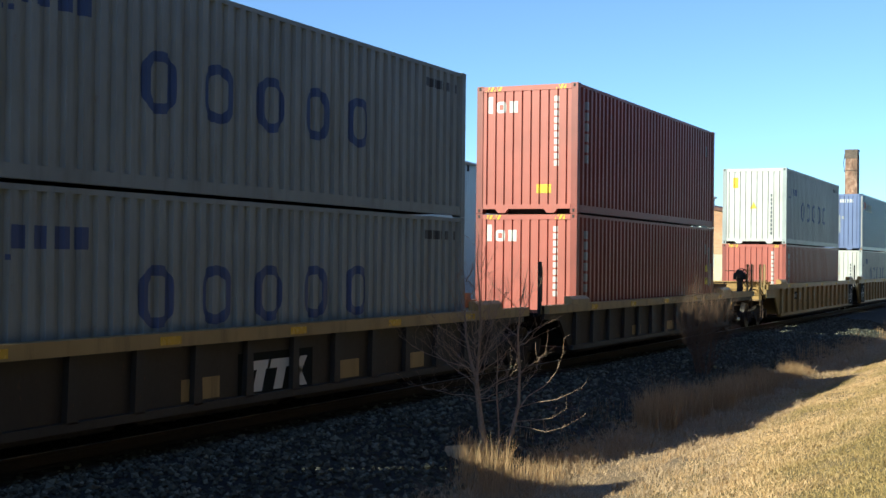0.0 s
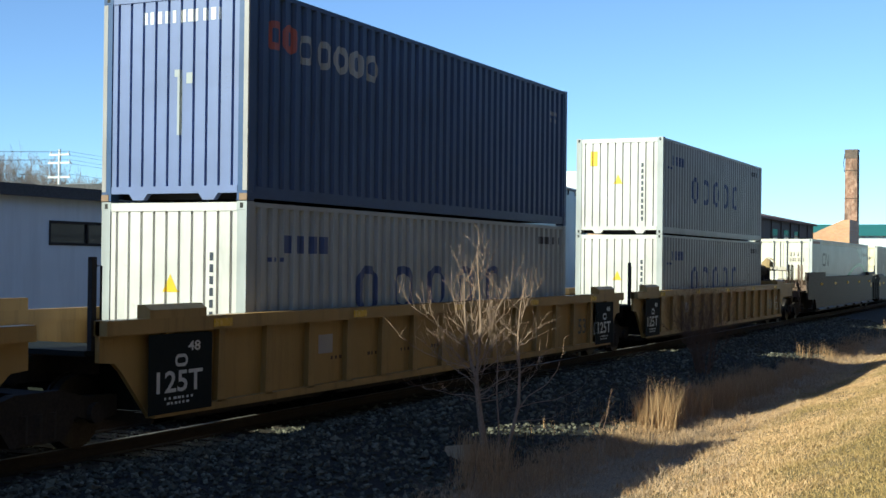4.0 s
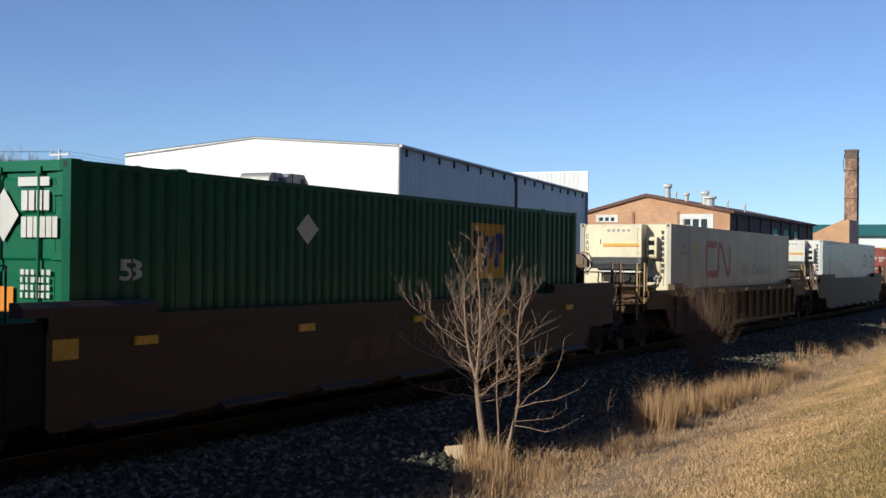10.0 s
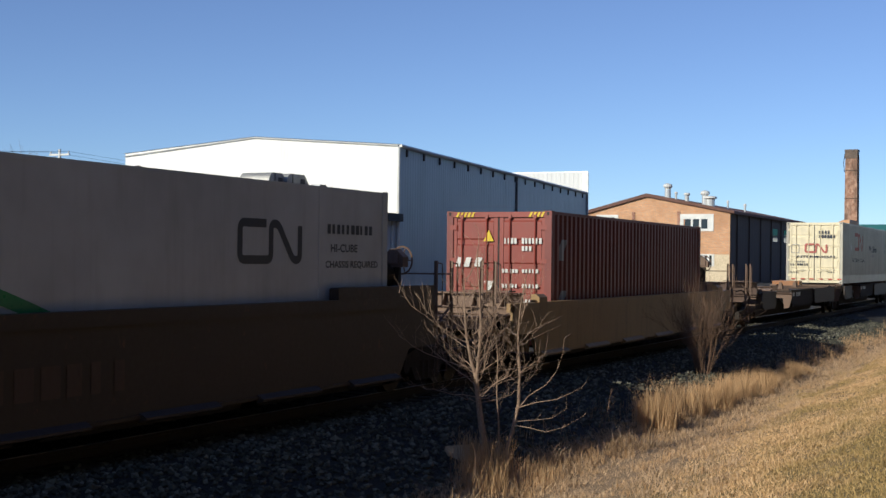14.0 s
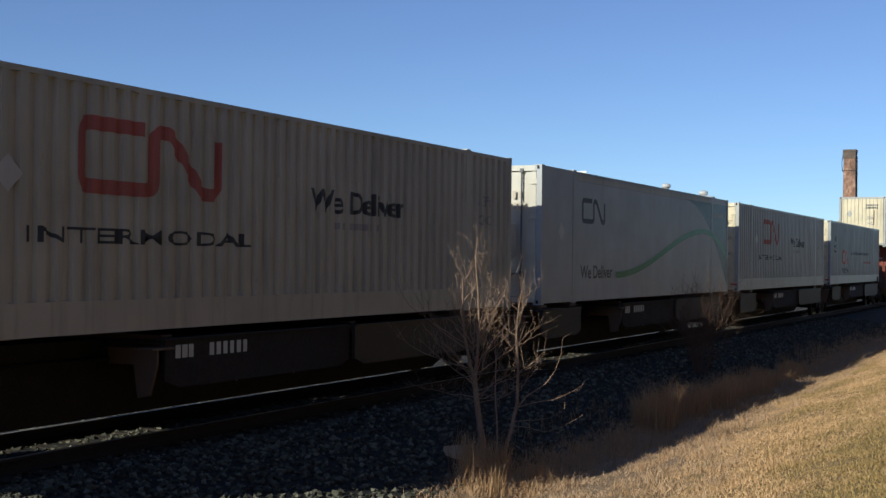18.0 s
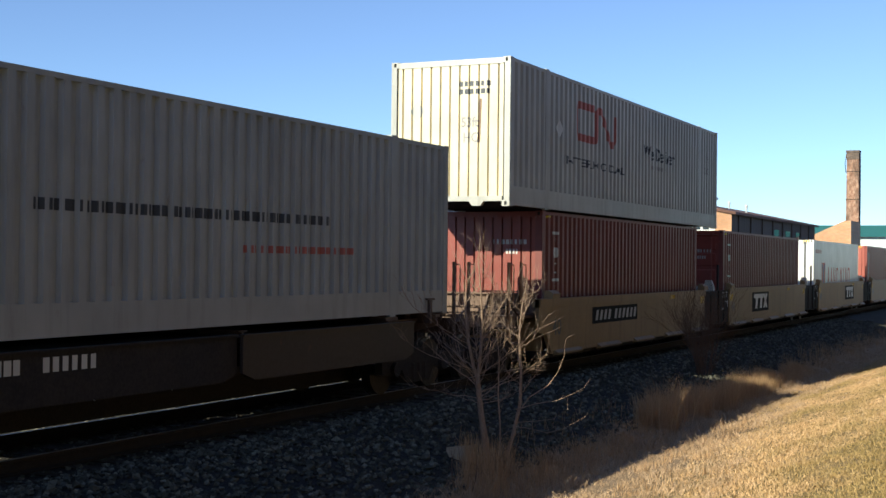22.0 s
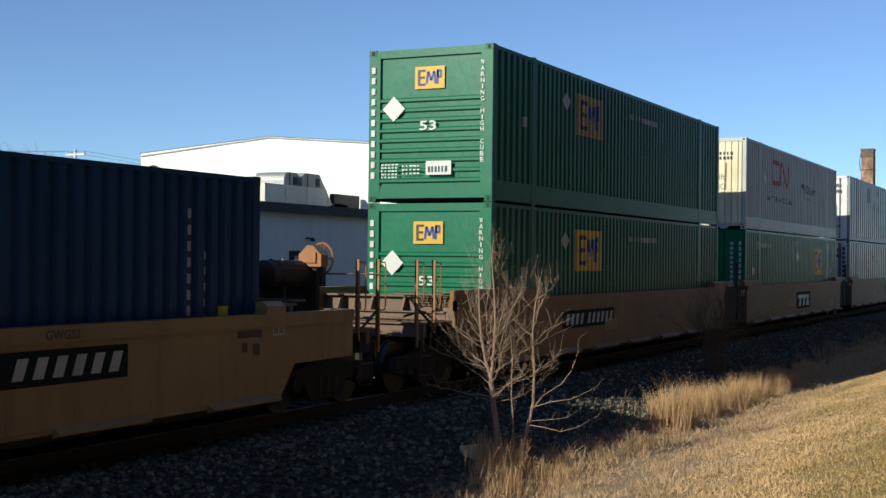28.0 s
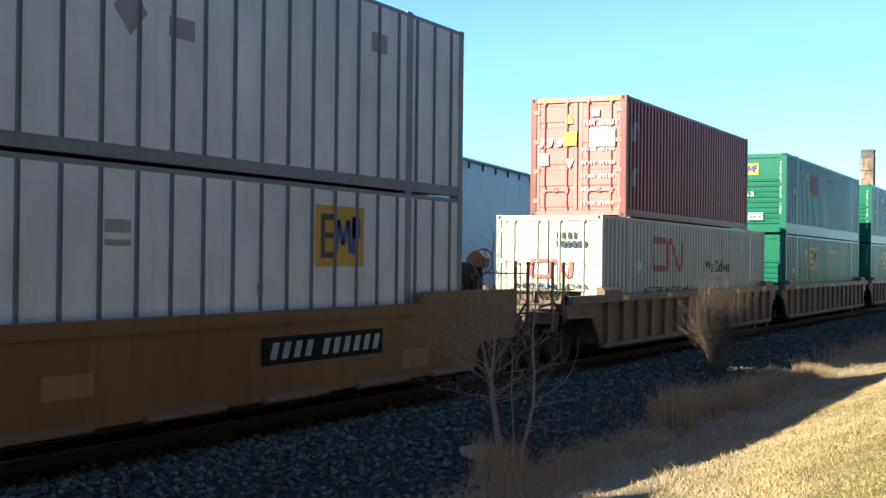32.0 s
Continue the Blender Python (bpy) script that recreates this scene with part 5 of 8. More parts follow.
        part("brace", shared(("end_brace", sx > 0, d), lambda: Shape().tube([(0, 0.0, 1.2), (0, -d * 0.55, 0.9)], 0.03, 4)), M["rustpanel"], car, at=(sx, y + d * 0.25, 0.2))
    if not brake:
        return
    bx, bz = (1.05, 1.8) if low else (0.5, 2.2)
    part("brake_box", shared("brake_box", lambda: Shape().prism([(-0.2, -0.12), (0.2, -0.12), (0.2, 0.06), (0.05, 0.2), (-0.05, 0.2), (-0.2, 0.06)], "y", -0.1, 0.1).box(-0.12, 0.12, -0.13, -0.1, -0.06, 0.1)), M["steel"] if low else rail_mat, car, at=(bx, y - d * 0.3, bz))
    part("brake_stand", shared(("brake_stand", low), lambda: Shape().box(-0.09, 0.09, -0.05, 0.05, 1.1, bz - 0.1)), M["frame"], car, at=(bx, y - d * 0.3, 0))
    part("brake_wheel", shared("brake_wheel", brake_wheel_shape), M["steel"] if low else rail_mat, car, at=(bx, y - d * 0.05, bz))
    part("side_rail_bar", shared("side_rail_bar", lambda: Shape().tube([(0, 0, 0), (0.85, 0.35, 0)], 0.014, 5)), lit, car, at=(0.5, y - d * 0.1, 1.97))
    if low:
        part("brake_valve", shared("brake_valve", lambda: Shape().disc((0, 0, 0), "y", 0.16, 0.18, 12).disc((0.05, 0.22, 0.05), "y", 0.1, 0.2, 10).box(-0.2, 0.3, -0.1, 0.4, -0.22, -0.14)), M["galv"], car, at=(0.2, y - d * 1.9, 1.55))
        for k in range(3):
            part("brake_rigging", shared(("brake_rigging", k), lambda: Shape().tube([(-0.5 + 0.3 * k, -1.4, 0.02 * k), (0.1 + 0.3 * k, -0.2, 0.06), (0.2 + 0.2 * k, 1.0, 0.0)], 0.03, 6)), M["steel"], car, at=(0.2, y - d * 1.6, 1.3))
        return
    part("air_tank", shared("air_tank", lambda: Shape().tube([(0, -0.74, 0), (0, -0.7, 0), (0, -0.62, 0), (0, 0.62, 0), (0, 0.7, 0), (0, 0.74, 0)], [0.06, 0.16, 0.225, 0.225, 0.16, 0.06], 16)), M["steel"], car, at=(0.3, y - d * 0.75, 1.95))
    for k in (-0.4, 0.4):
        part("tank_saddle", shared("tank_saddle", lambda: Shape().box(-0.25, 0.25, -0.05, 0.05, 1.2, 1.78).tube([(-0.23, 0, 1.85), (-0.16, 0, 2.12), (0, 0, 2.185), (0.16, 0, 2.12), (0.23, 0, 1.85)], 0.012, 4)), M["frame"], car, at=(0.3, y - d * 0.75 + k, 0))
    part("valve_cabinet", shared("valve_cabinet", lambda: Shape().box(-0.35, 0.35, -0.3, 0.3, 1.2, 2.15).box(-0.36, 0.36, -0.31, 0.31, 2.15, 2.17)), M["frame"], car, at=(-0.85, y - d * 0.75, 0))
    part("end_post", shared("brake_post", lambda: Shape().box(-0.012, 0.012, -0.07, 0.07, 1.2, 2.5).box(-0.012, 0.05, -0.07, -0.05, 1.2, 2.5)), rail_mat, car, at=(-1.0, y - d * 0.2, 0))


def well_car(yc, half, front, rear, style, mat, label, chord=None, joint_front=False, joint_rear=False, truck_front=True, truck_rear=True, zt=1.48, group="well cars of the train"):
    """One well of a double-stack car: two deep sides, a floor, sloping ends and end decks. front, rear: from its middle to the couplings."""
    car = aboard(thing("well_car", label, "rail car", group), yc)
    chord = chord or mat
    fa, fb = (front - (0.3 if joint_front else 0.95)), (rear - (0.3 if joint_rear else 0.95))
    # where the sides stop square at a joint between two wells
    ef, er = (half + 0.42, half - 0.2) if half > 8 else (half + 0.1, half - 0.35)
    key = (style, round(half, 2), round(fa, 2), round(fb, 2), round(zt, 2))
    out = side_outline(half, fa - 0.25, fb - 0.25, zt=zt)
    if style == "smooth":
        out = [(-fa + 0.8, zt), (-fa + 0.8, 0.8), (-half - 0.2, 0.78), (-half + 0.15, 0.34), (half - 0.15, 0.34), (half + 0.2, 0.78), (fb - 0.8, 0.8), (fb - 0.8, zt)]
        if joint_front:
            out = [(-ef, zt), (-ef, 0.4), (-ef + 0.08, 0.34)] + out[4:]
        if joint_rear:
            out = out[:-4] + [(er - 0.08, 0.34), (er, 0.4), (er, zt)]
    ca = (ef if joint_front else fa - 0.8) if style == "smooth" else fa - 0.25
    cb = (er if joint_rear else fb - 0.8) if style == "smooth" else fb - 0.25
    for sx in (1, -1):
        inner, outer = (1.36, 1.42) if style == "ribbed" else (1.42, 1.5)
        part("side_plate", shared(("side_plate", sx) + key, lambda: Shape().prism(out, "x", sx * inner, sx * outer)), mat, car)
        part("top_chord", shared(("top_chord", sx) + key, lambda: Shape().box(sx * 1.34, sx * 1.53, -ca, cb, zt - 0.16, zt + 0.01)), chord, car)
        if style == "ribbed":
            part("bottom_chord", shared(("bottom_chord", sx) + key, lambda: Shape().box(sx * 1.36, sx * 1.5, -half - 0.1, half + 0.1, 0.32, 0.42)), mat, car)
            n = round(2 * half / 1.12)
            for i in range(n + 1):
                y = -half + 0.15 + (2 * half - 0.3) * i / n
                part("rib", shared(("rib", sx, zt), lambda: Shape().prism([(-0.09, 0.4), (-0.06, zt - 0.15), (0.06, zt - 0.15), (0.09, 0.4)], "x", sx * 1.41, sx * 1.5)), mat, car, at=(0, y, 0))
        else:
            n = round(2 * half / 2.4)
            for i in range(n):
                y = -half + 1.0 + (2 * half - 2.0) * i / max(1, n - 1)
                part("bottom_ledge", shared(("bottom_ledge", sx), lambda: Shape().prism([(sx * 1.49, 0.3), (sx * 1.6, 0.33), (sx * 1.6, 0.36), (sx * 1.49, 0.42)], "y", -0.75, 0.75)), mat, car, at=(0, y, 0))
        if style == "smooth":
            for on, a, c in ((joint_front, -fa - 0.2, -ef - 0.01), (joint_rear, er + 0.01, fb + 0.2)):
                if on:
                    part("end_wing", shared(("end_wing", sx, round(a, 2), round(c, 2), zt), lambda: Shape().box(sx * 1.36, sx * 1.47, a, c, 0.45, zt - 0.04)), M["blackwing"], car, "black-painted end wing")
                    edge = c if a < 0 else a
                    part("wing_rib", shared(("wing_rib", sx), lambda: Shape().box(sx * 1.47, sx * 1.49, -0.04, 0.04, 0.5, 1.3)), M["blackwing"], car, at=(0, (a + c) / 2, 0))
                    if mat is not M["orangecar"]:
                        part("yellow_square", shared(("yellow_square", sx), lambda: Shape().box(sx * 1.5, sx * 1.504, -0.2, 0.2, 1.1, 1.32)), M["reflector"], car, at=(0, edge + (0.3 if a < 0 else -0.3), 0))
            part("bottom_flange", shared(("bottom_flange", sx, half, joint_front, joint_rear), lambda: Shape().box(sx * 1.5, sx * 1.525, -half + 0.2, half - 0.45, 0.35, 0.39)), mat, car)
        ends = (-half + 0.3, half - 0.3)
        if style == "smooth" and half > 8:
            ends = ((-half + 0.3,) if joint_front else ()) + ((half - 0.3,) if joint_rear else ())
            for a, c, on in ((-fa + 0.8, -half + 2.1, not joint_front), (half - 2.1, fb - 0.8, not joint_rear)):
                if on:
                    part("raised_end_sill", shared(("raised_end_sill", sx, round(a, 2), round(c, 2), zt), lambda: Shape().prism([(a, zt + 0.01), (a, zt + 0.17), (a + 0.05, zt + 0.19), (c - 0.05, zt + 0.19), (c, zt + 0.17), (c, zt + 0.01)], "x", sx * 1.36, sx * 1.52)), mat, car)
        for y in ends:
            part("guide_block", shared(("guide_block", sx, style, half > 8), lambda: Shape().prism([(sx * 1.34, 0.0), (sx * 1.53, 0.0), (sx * 1.53, 0.1), (sx * 1.45, 0.16), (sx * 1.34, 0.16)], "y", *((-0.55, 0.55) if style == "ribbed" else (-1.1, 1.1) if half > 8 else (-0.22, 0.22)))), chord, car, at=(0, y, zt + 0.01))
        spots = range(5) if mat is not M["orangecar"] and (joint_front or joint_rear or mat is not M["browncar"]) else ()
        if mat is M["tancar"]:
            spots = (3,) if joint_rear else ()
        for i in spots:
            y = -half + 1.2 + i * (2 * half - 2.4) / 4
            part("reflector", shared(("reflector", sx), lambda: Shape().box(sx * 1.5, sx * 1.536, -0.2, 0.2, -0.05, 0.05)), M["reflector"], car, at=(0, y, zt - (0.12 if mat is M["tancar"] else 0.3 if style == "smooth" else 0.08)))
    part("well_floor", shared(("well_floor",) + key, lambda: floor_shape(half)), M["frame"], car)
    for y, d, f, jf in ((-half, -1, fa, joint_front), (half, 1, fb, joint_rear)):
        reach = f - half
        deck_mat = M["black"] if jf else M["rustpanel"] if style != "ribbed" or mat is M["darkcar"] else mat
        part("bulkhead", shared(("bulkhead", d), lambda: Shape().box(-1.36, 1.36, d * 0.02, d * 0.1, 0.4, 1.12)), M["black"] if jf else mat, car, at=(0, y, 0))
        part("end_deck", shared(("end_deck", d, round(reach, 2)), lambda: Shape().box(-1.34, 1.34, d * 0.05, d * (reach - 0.1), 1.1, 1.16)), deck_mat, car, at=(0, y, 0))
        part("draft_sill", shared(("draft_sill", d, round(reach, 2)), lambda: Shape().box(-0.35, 0.35, d * 0.05, d * reach, 0.75, 1.1)), M["frame"], car, at=(0, y, 0))
        part("body_bolster", shared(("body_bolster", d), lambda: Shape().box(-1.0, 1.0, d * 0.5, d * 0.62, 0.85, 1.1)), M["frame"], car, at=(0, y, 0))
        if jf and d < 0 and mat is M["tancar"]:
            for sx in (1, -1):
                part("container_stop", shared(("container_stop", sx), lambda: Shape().prism([(sx * 0.78, 1.14), (sx * 1.16, 1.14), (sx * 1.12, 1.5), (sx * 1.05, 1.72), (sx * 0.88, 1.72), (sx * 0.82, 1.5)], "y", -0.1, 0.1)), M["unitcream"], car, "pale cast container stop", at=(0, y - 0.5, 0))
        if jf:
            part("articulation", shared(("articulation", d), lambda: Shape().disc((0, 0, 0.82), "z", 0.3, 0.3, 14).box(-0.28, 0.28, 0, -d * 0.5, 0.7, 0.95)), M["steel"], car, at=(0, y + d * (reach + 0.3), 0))
            for sx in (1, -1):
                part("stanchion", shared(("stanchion", sx), lambda: Shape().box(sx * 1.28, sx * 1.34, -0.04, 0.04, 1.15, 2.2).tube([(sx * 1.3, 0.05, 2.1), (sx * 1.3, 0.16, 2.1), (sx * 1.3, 0.16, 1.4), (sx * 1.3, 0.05, 1.35)], 0.014, 5)), M["steel"], car, at=(0, y + d * (reach - 0.25), 0)) if d < 0 else None
        else:
            rail = M["rustarm"] if half == 7.6 or mat is M["browncar"] else M["orange"] if style != "ribbed" else M["oldyellow"]
            deck = M["rustarm"] if style != "ribbed" or mat is M["darkcar"] else mat
            coupler_end(car, y + d * reach, d, d > 0, rail, deck, y + d * (reach - 1.25 if half > 8 else 0.35), mat is M["darkcar"])
    if truck_front:
        truck(car, -front if joint_front else -half - 1.75)
    if truck_rear and not joint_rear:
        truck(car, half + 1.75)
    return car


def floor_shape(half):
    s = Shape()
    for y in (-half + 0.25, -half * 0.5, 0, half * 0.5, half - 0.25):
        s.box(-1.36, 1.36, y - 0.2, y + 0.2, 0.24, 0.37)
    s.box(-1.36, -1.1, -half, half, 0.24, 0.36).box(1.1, 1.36, -half, half, 0.24, 0.36)
    return s


def car_mark(car, name, flat, mat, proud=0.006, x=1.5, label=""):
    s = Shape()
    s.v = [(x + proud, u, v) for u, v in flat[0]]
    s.f = list(flat[1])
    ob = part(name, s, mat, car, label)
    if name in SMALL:
        ob["kind"] = "stuff"
    return ob


def logo_plate(car, u0, u1, v0, v1, x=1.5):
    """A black plate with three white shapes."""
    car_mark(car, "logo_plate", bar(u0, u1, v0, v1), M["black"], 0.004, x)
    w, h = u1 - u0, v1 - v0
    q = []
    for i in range(2):
        a = u0 + w * (0.1 + 0.27 * i)
        q += [bar(a, a + w * 0.3, v0 + h * 0.62, v0 + h * 0.82, 0.04), bar(a + w * 0.08, a + w * 0.2, v0 + h * 0.14, v0 + h * 0.62, 0.1)]
    a = u0 + w * 0.66
    q += [bar(a, a + w * 0.1, v0 + h * 0.14, v0 + h * 0.82, w * 0.16), bar(a + w * 0.16, a + w * 0.26, v0 + h * 0.14, v0 + h * 0.82, -w * 0.16)]
    car_mark(car, "logo_mark", join(*q), M["white"], 0.008, x)


def number_plate_bars(car, u0, u1, v0, v1, x=1.5):
    car_mark(car, "number_plate", bar(u0, u1, v0, v1), M["black"], 0.004, x)
    w, h = u1 - u0, v1 - v0
    car_mark(car, "number_marking", join(*[bar(u0 + w * (0.06 + 0.088 * i + (0.05 if i > 3 else 0)), u0 + w * (0.108 + 0.088 * i + (0.05 if i > 3 else 0)), v0 + h * 0.2, v0 + h * 0.8, 0.08) for i in range(10)]), M["worn"], 0.008, x)


def spine_car(yc, front, rear, empty, coupler_front=False, coupler_rear=False):
    """One platform of a spine car: a central beam with cross arms and corner pedestals for one container."""
    car = aboard(thing("spine_car", "rusty brown spine car platform, empty" if empty else "rusty brown spine car platform under a container", "rail car", "spine cars of the train"), yc)
    a, b = -front + (0.9 if coupler_front else 0.15), rear - (0.9 if coupler_rear else 0.15)
    part("centre_beam", Shape().prism([(a, 0.95), (a, 1.16), (b, 1.16), (b, 0.95), (6.6, 0.22), (-6.6, 0.22)], "x", -0.34, 0.34), M["frame"], car)
    part("beam_cap", Shape().box(-0.36, 0.36, a + 0.05, b - 0.05, 1.16, 1.19), M["frame"], car)
    for y in (-7.9, -6.1, -2.6, 2.0, 6.1, 7.9):
        part("cross_arm", shared("cross_arm", lambda: Shape().prism([(-1.22, 1.1), (-1.22, 1.24), (1.22, 1.24), (1.22, 1.1), (0.3, 0.86), (-0.3, 0.86)], "y", -0.02, 0.02).box(-1.22, 1.22, -0.1, 0.1, 1.24, 1.262)), M["rustarm"], car, at=(0, y, 0))
    for y in (-7.9, -6.1, 6.1, 7.9):
        for sx in (1, -1):
            part("pedestal", shared(("pedestal", sx), lambda: Shape().box(sx * 0.98, sx * 1.28, -0.2, 0.2, 1.25, 1.3)), M["rustarm"], car, at=(0, y, 0))
    for y in (-6.95, 6.95):
        part("deck_plate", shared("spine_deck", lambda: Shape().box(-1.1, 1.1, -0.7, 0.7, 1.2, 1.235)), M["rustpanel"], car, at=(0, y, 0))
    for y0, y1, o in ((-8.3, -6.0, 0.08), (-2.8, 1.68, 0.0), (1.7, 6.6, 0.08)):
        for sx in (1, -1):
            part("side_sill", shared(("spine_side_sill", sx, y0), lambda: Shape().prism([(y0, 0.72), (y0 + 0.3, 0.62), (y1 - 0.3, 0.62), (y1, 0.72), (y1, 1.2), (y0, 1.2)], "x", sx * (1.3 + o), sx * (1.35 + o)).box(sx * (1.24 + o), sx * (1.38 + o), y0, y1, 1.2, 1.225)), M["browncar"] if o else M["frame"], car)
        part("deck_plate", shared(("spine_walk", y0), lambda: Shape().box(-1.28, 1.28, y0, y1, 1.165, 1.19)), M["browncar"], car)
    # folded support plates that show at the ends of the cross arms
    for y in (-9.2, -3.0):
        part("support_bracket", shared("spine_bracket", lambda: Shape().box(0.7, 1.4, -0.02, 0.02, 0.92, 1.1).prism([(1.06, 0.92), (1.4, 0.92), (1.3, 0.56), (1.12, 0.52)], "y", -0.02, 0.02).box(0.7, 1.42, -0.12, 0.3, 1.1, 1.125)), M["rustarm"], car, at=(0, y, 0))
        part("support_bracket", shared("spine_bracket_far", lambda: Shape().box(-1.4, -0.7, -0.02, 0.02, 0.92, 1.1).box(-1.42, -0.7, -0.12, 0.3, 1.1, 1.125)), M["rustarm"], car, at=(0, y, 0))
    part("release_rod", shared("release_rod", lambda: Shape().tube([(0.4, -0.4, 0.9), (0.62, -0.2, 0.5)], 0.018, 5).tube([(0.4, 1.1, 0.9), (0.62, 1.3, 0.5)], 0.018, 5)), M["galv"], car)
    if empty:
        for y in (0.9, 3.9):
            part("stop_block", shared("stop_block", lambda: Shape().box(-0.09, 0.09, -0.16, 0.16, 1.18, 1.3).box(-0.07, 0.07, -0.11, 0.1, 1.3, 1.4).box(-0.05, 0.05, -0.06, 0.04, 1.4, 1.47)), M["rustarm"], car, at=(0.2, y, 0))
        part("far_guide", Shape().box(-1.4, -1.36, -1.2, 3.6, 1.2, 1.36), M["rustpanel"], car)
        for y in (7.1, 8.2):
            part("end_chock", shared("end_chock", lambda: Shape().box(-0.5, 0.5, -0.35, 0.35, 1.2, 1.46)), M["orange"], car, at=(-0.85, y, 0))
    part("brake_reservoir", shared("brake_reservoir", lambda: Shape().tube([(0.55, -0.6, 0.85), (0.55, 0.6, 0.85)], 0.16, 10)), M["steel"], car, at=(0, 3.4, 0))
    part("brake_pipe", Shape().tube([(0.42, a + 0.2, 0.95), (0.42, b - 0.2, 0.95)], 0.025, 6), M["steel"], car)
    truck(car, -front if not coupler_front else -front + 2.1)
    if coupler_rear:
        truck(car, rear - 2.1)
    if coupler_front:
        coupler_end(car, a, -1, False, M["rustarm"], M["rustpanel"], a + 1.3)
    if coupler_rear:
        coupler_end(car, b, 1, False, M["rustarm"], M["rustpanel"], b - 1.3)
    car_mark(car, "number_marking", join(dashes(-2.6, -2.2, 0.98, 1.14, 3, 4, 0.3), dashes(-1.9, -1.0, 0.98, 1.14, 6, 5, 0.3)), M["white"], 0.006, 1.35)
    return car


# ---- the consist, front to rear ----
Z1 = 0.38
Z2 = Z1 + 0.012

DARK = "worn dark-brown ribbed well car with yellow top sills"
c_z = well_car(-2.5, 6.9, 9.4, 9.05, "ribbed", M["darkcar"], DARK, M["oldyellow"], False, True, zt=1.3)
c_a = well_car(15.6, 6.9, 9.05, 9.05, "ribbed", M["darkcar"], DARK, M["oldyellow"], True, True, zt=1.3)
c_b = well_car(33.7, 6.9, 9.05, 11.6, "ribbed", M["darkcar"], DARK, M["oldyellow"], True, False, zt=1.3)
YEL = "yellow ribbed double-stack well car, grimy"
c_c = well_car(57.0, 8.25, 11.7, 9.8, "ribbed", M["yellowcar"], YEL, None, False, True)
c_d = well_car(76.6, 8.25, 9.8, 9.78, "ribbed", M["yellowcar"], YEL, None, True, True)
c_e = well_car(96.15, 8.25, 9.77, 11.85, "ribbed", M["yellowcar"], YEL, None, True, False)
BRN = "dark rusty-brown smooth-sided well car"
c_f = well_car(119.8, 8.25, 11.8, 9.8, "smooth", M["browncar"], BRN, None, False, True, zt=1.7)
c_g = well_car(139.4, 8.25, 9.8, 9.78, "smooth", M["browncar"], BRN, None, True, True, zt=1.55)
c_h = well_car(158.95, 8.25, 9.77, 11.8, "smooth", M["browncar"], BRN, None, True, False, zt=1.55)
c_i = well_car(182.6, 8.25, 11.85, 11.8, "ribbed", M["olivecar"], "grimy ochre-brown ribbed single well car", None, False, False)
c_j = well_car(206.2, 8.25, 11.8, 11.1, "smooth", M["browncar"], "dark brown smooth single well car", None, False, False, zt=1.6)
c_k = well_car(227.8, 7.6, 10.5, 10.4, "smooth", M["tancar"], "tan-yellow smooth single well car with a short load", None, False, False, zt=1.38)
for i, (yc, mt) in enumerate(((339.7, 1), (355.1, 0), (370.6, 0), (386.0, 0), (401.45, 0))):
    fr = 8.7 if i == 0 else (yc - (339.7, 355.1, 370.6, 386.0, 401.45)[i - 1]) / 2
    re = 9.85 if i == 4 else ((355.1, 370.6, 386.0, 401.45, 0)[i] - yc) / 2
    car = well_car(yc, 6.35, fr, re, "smooth", M["tancar"], "yellow smooth-sided five-unit well car", None, i > 0, i < 4, zt=1.46)
    if i:
        car_mark(car, "writing", fit_words("125 T", -7.24, -6.62, 1.2, 1.38), M["worn"], 0.006, 1.47)
        car_mark(car, "notice", bar(-6.62, -6.5, 0.92, 1.12), M["worn"], 0.006, 1.47)
        car_mark(car, "small_writing", join(dashes(-7.1, -6.66, 1.06, 1.1, 7, 3), dashes(-7.3, -7.0, 0.84, 0.9, 3, 4)), M["worn"], 0.006, 1.47)
    if i in (0, 4):
        at0 = -3.75 if i == 0 else -0.2
        number_plate_bars(car, at0, at0 + 3.3, 0.86, 1.23)
        car_mark(car, "writing", fit_words("40", -6.2, -5.7, 0.72, 1.05), M["cdark"])
    else:
        a = {1: -3.3, 2: 0.35, 3: 0.35}[i]
        logo_plate(car, a, a + 2.55, 0.66, 1.36)
        car_mark(car, "writing", fit_words("40", -6.2, -5.72, 0.76, 1.05), M["cdark"])
    if i == 4:
        car_mark(car, "writing", fit_words("GWGS2", 1.77, 2.29, 1.33, 1.43), M["cdark"], 0.006, 1.53)
        car_mark(car, "notice", join(ring(6.0, 6.28, 1.18, 1.4, 0.025, 0.02), bar(6.13, 6.15, 1.2, 1.38), bar(6.03, 6.25, 1.28, 1.3)), M["worn"])
        car_mark(car, "rust_patch", join(bar(5.2, 5.75, 1.18, 1.27), bar(5.3, 5.42, 1.0, 1.12), bar(5.55, 5.7, 0.95, 1.1)), M["rustpanel"])
        car_mark(car, "pale_patch", join(bar(4.2, 4.5, 0.62, 0.72), bar(5.35, 5.5, 0.6, 0.78)), M["tanpatch"])
TAN = "orange-tan smooth-sided well car"
c_q = well_car(423.0, 8.25, 11.7, 9.75, "smooth", M["orangecar"], TAN, None, False, True, zt=1.5)
c_r = well_car(442.5, 8.25, 9.75, 9.85, "smooth", M["orangecar"], TAN, None, True, True, zt=1.5)
c_s = well_car(462.2, 8.25, 9.85, 11.7, "smooth", M["orangecar"], TAN, None, True, False, zt=1.5)
RIB = "weathered tan-brown ribbed well car"
c_t = well_car(485.6, 8.25, 11.7, 9.8, "ribbed", M["ribbrown"], RIB, None, False, True)
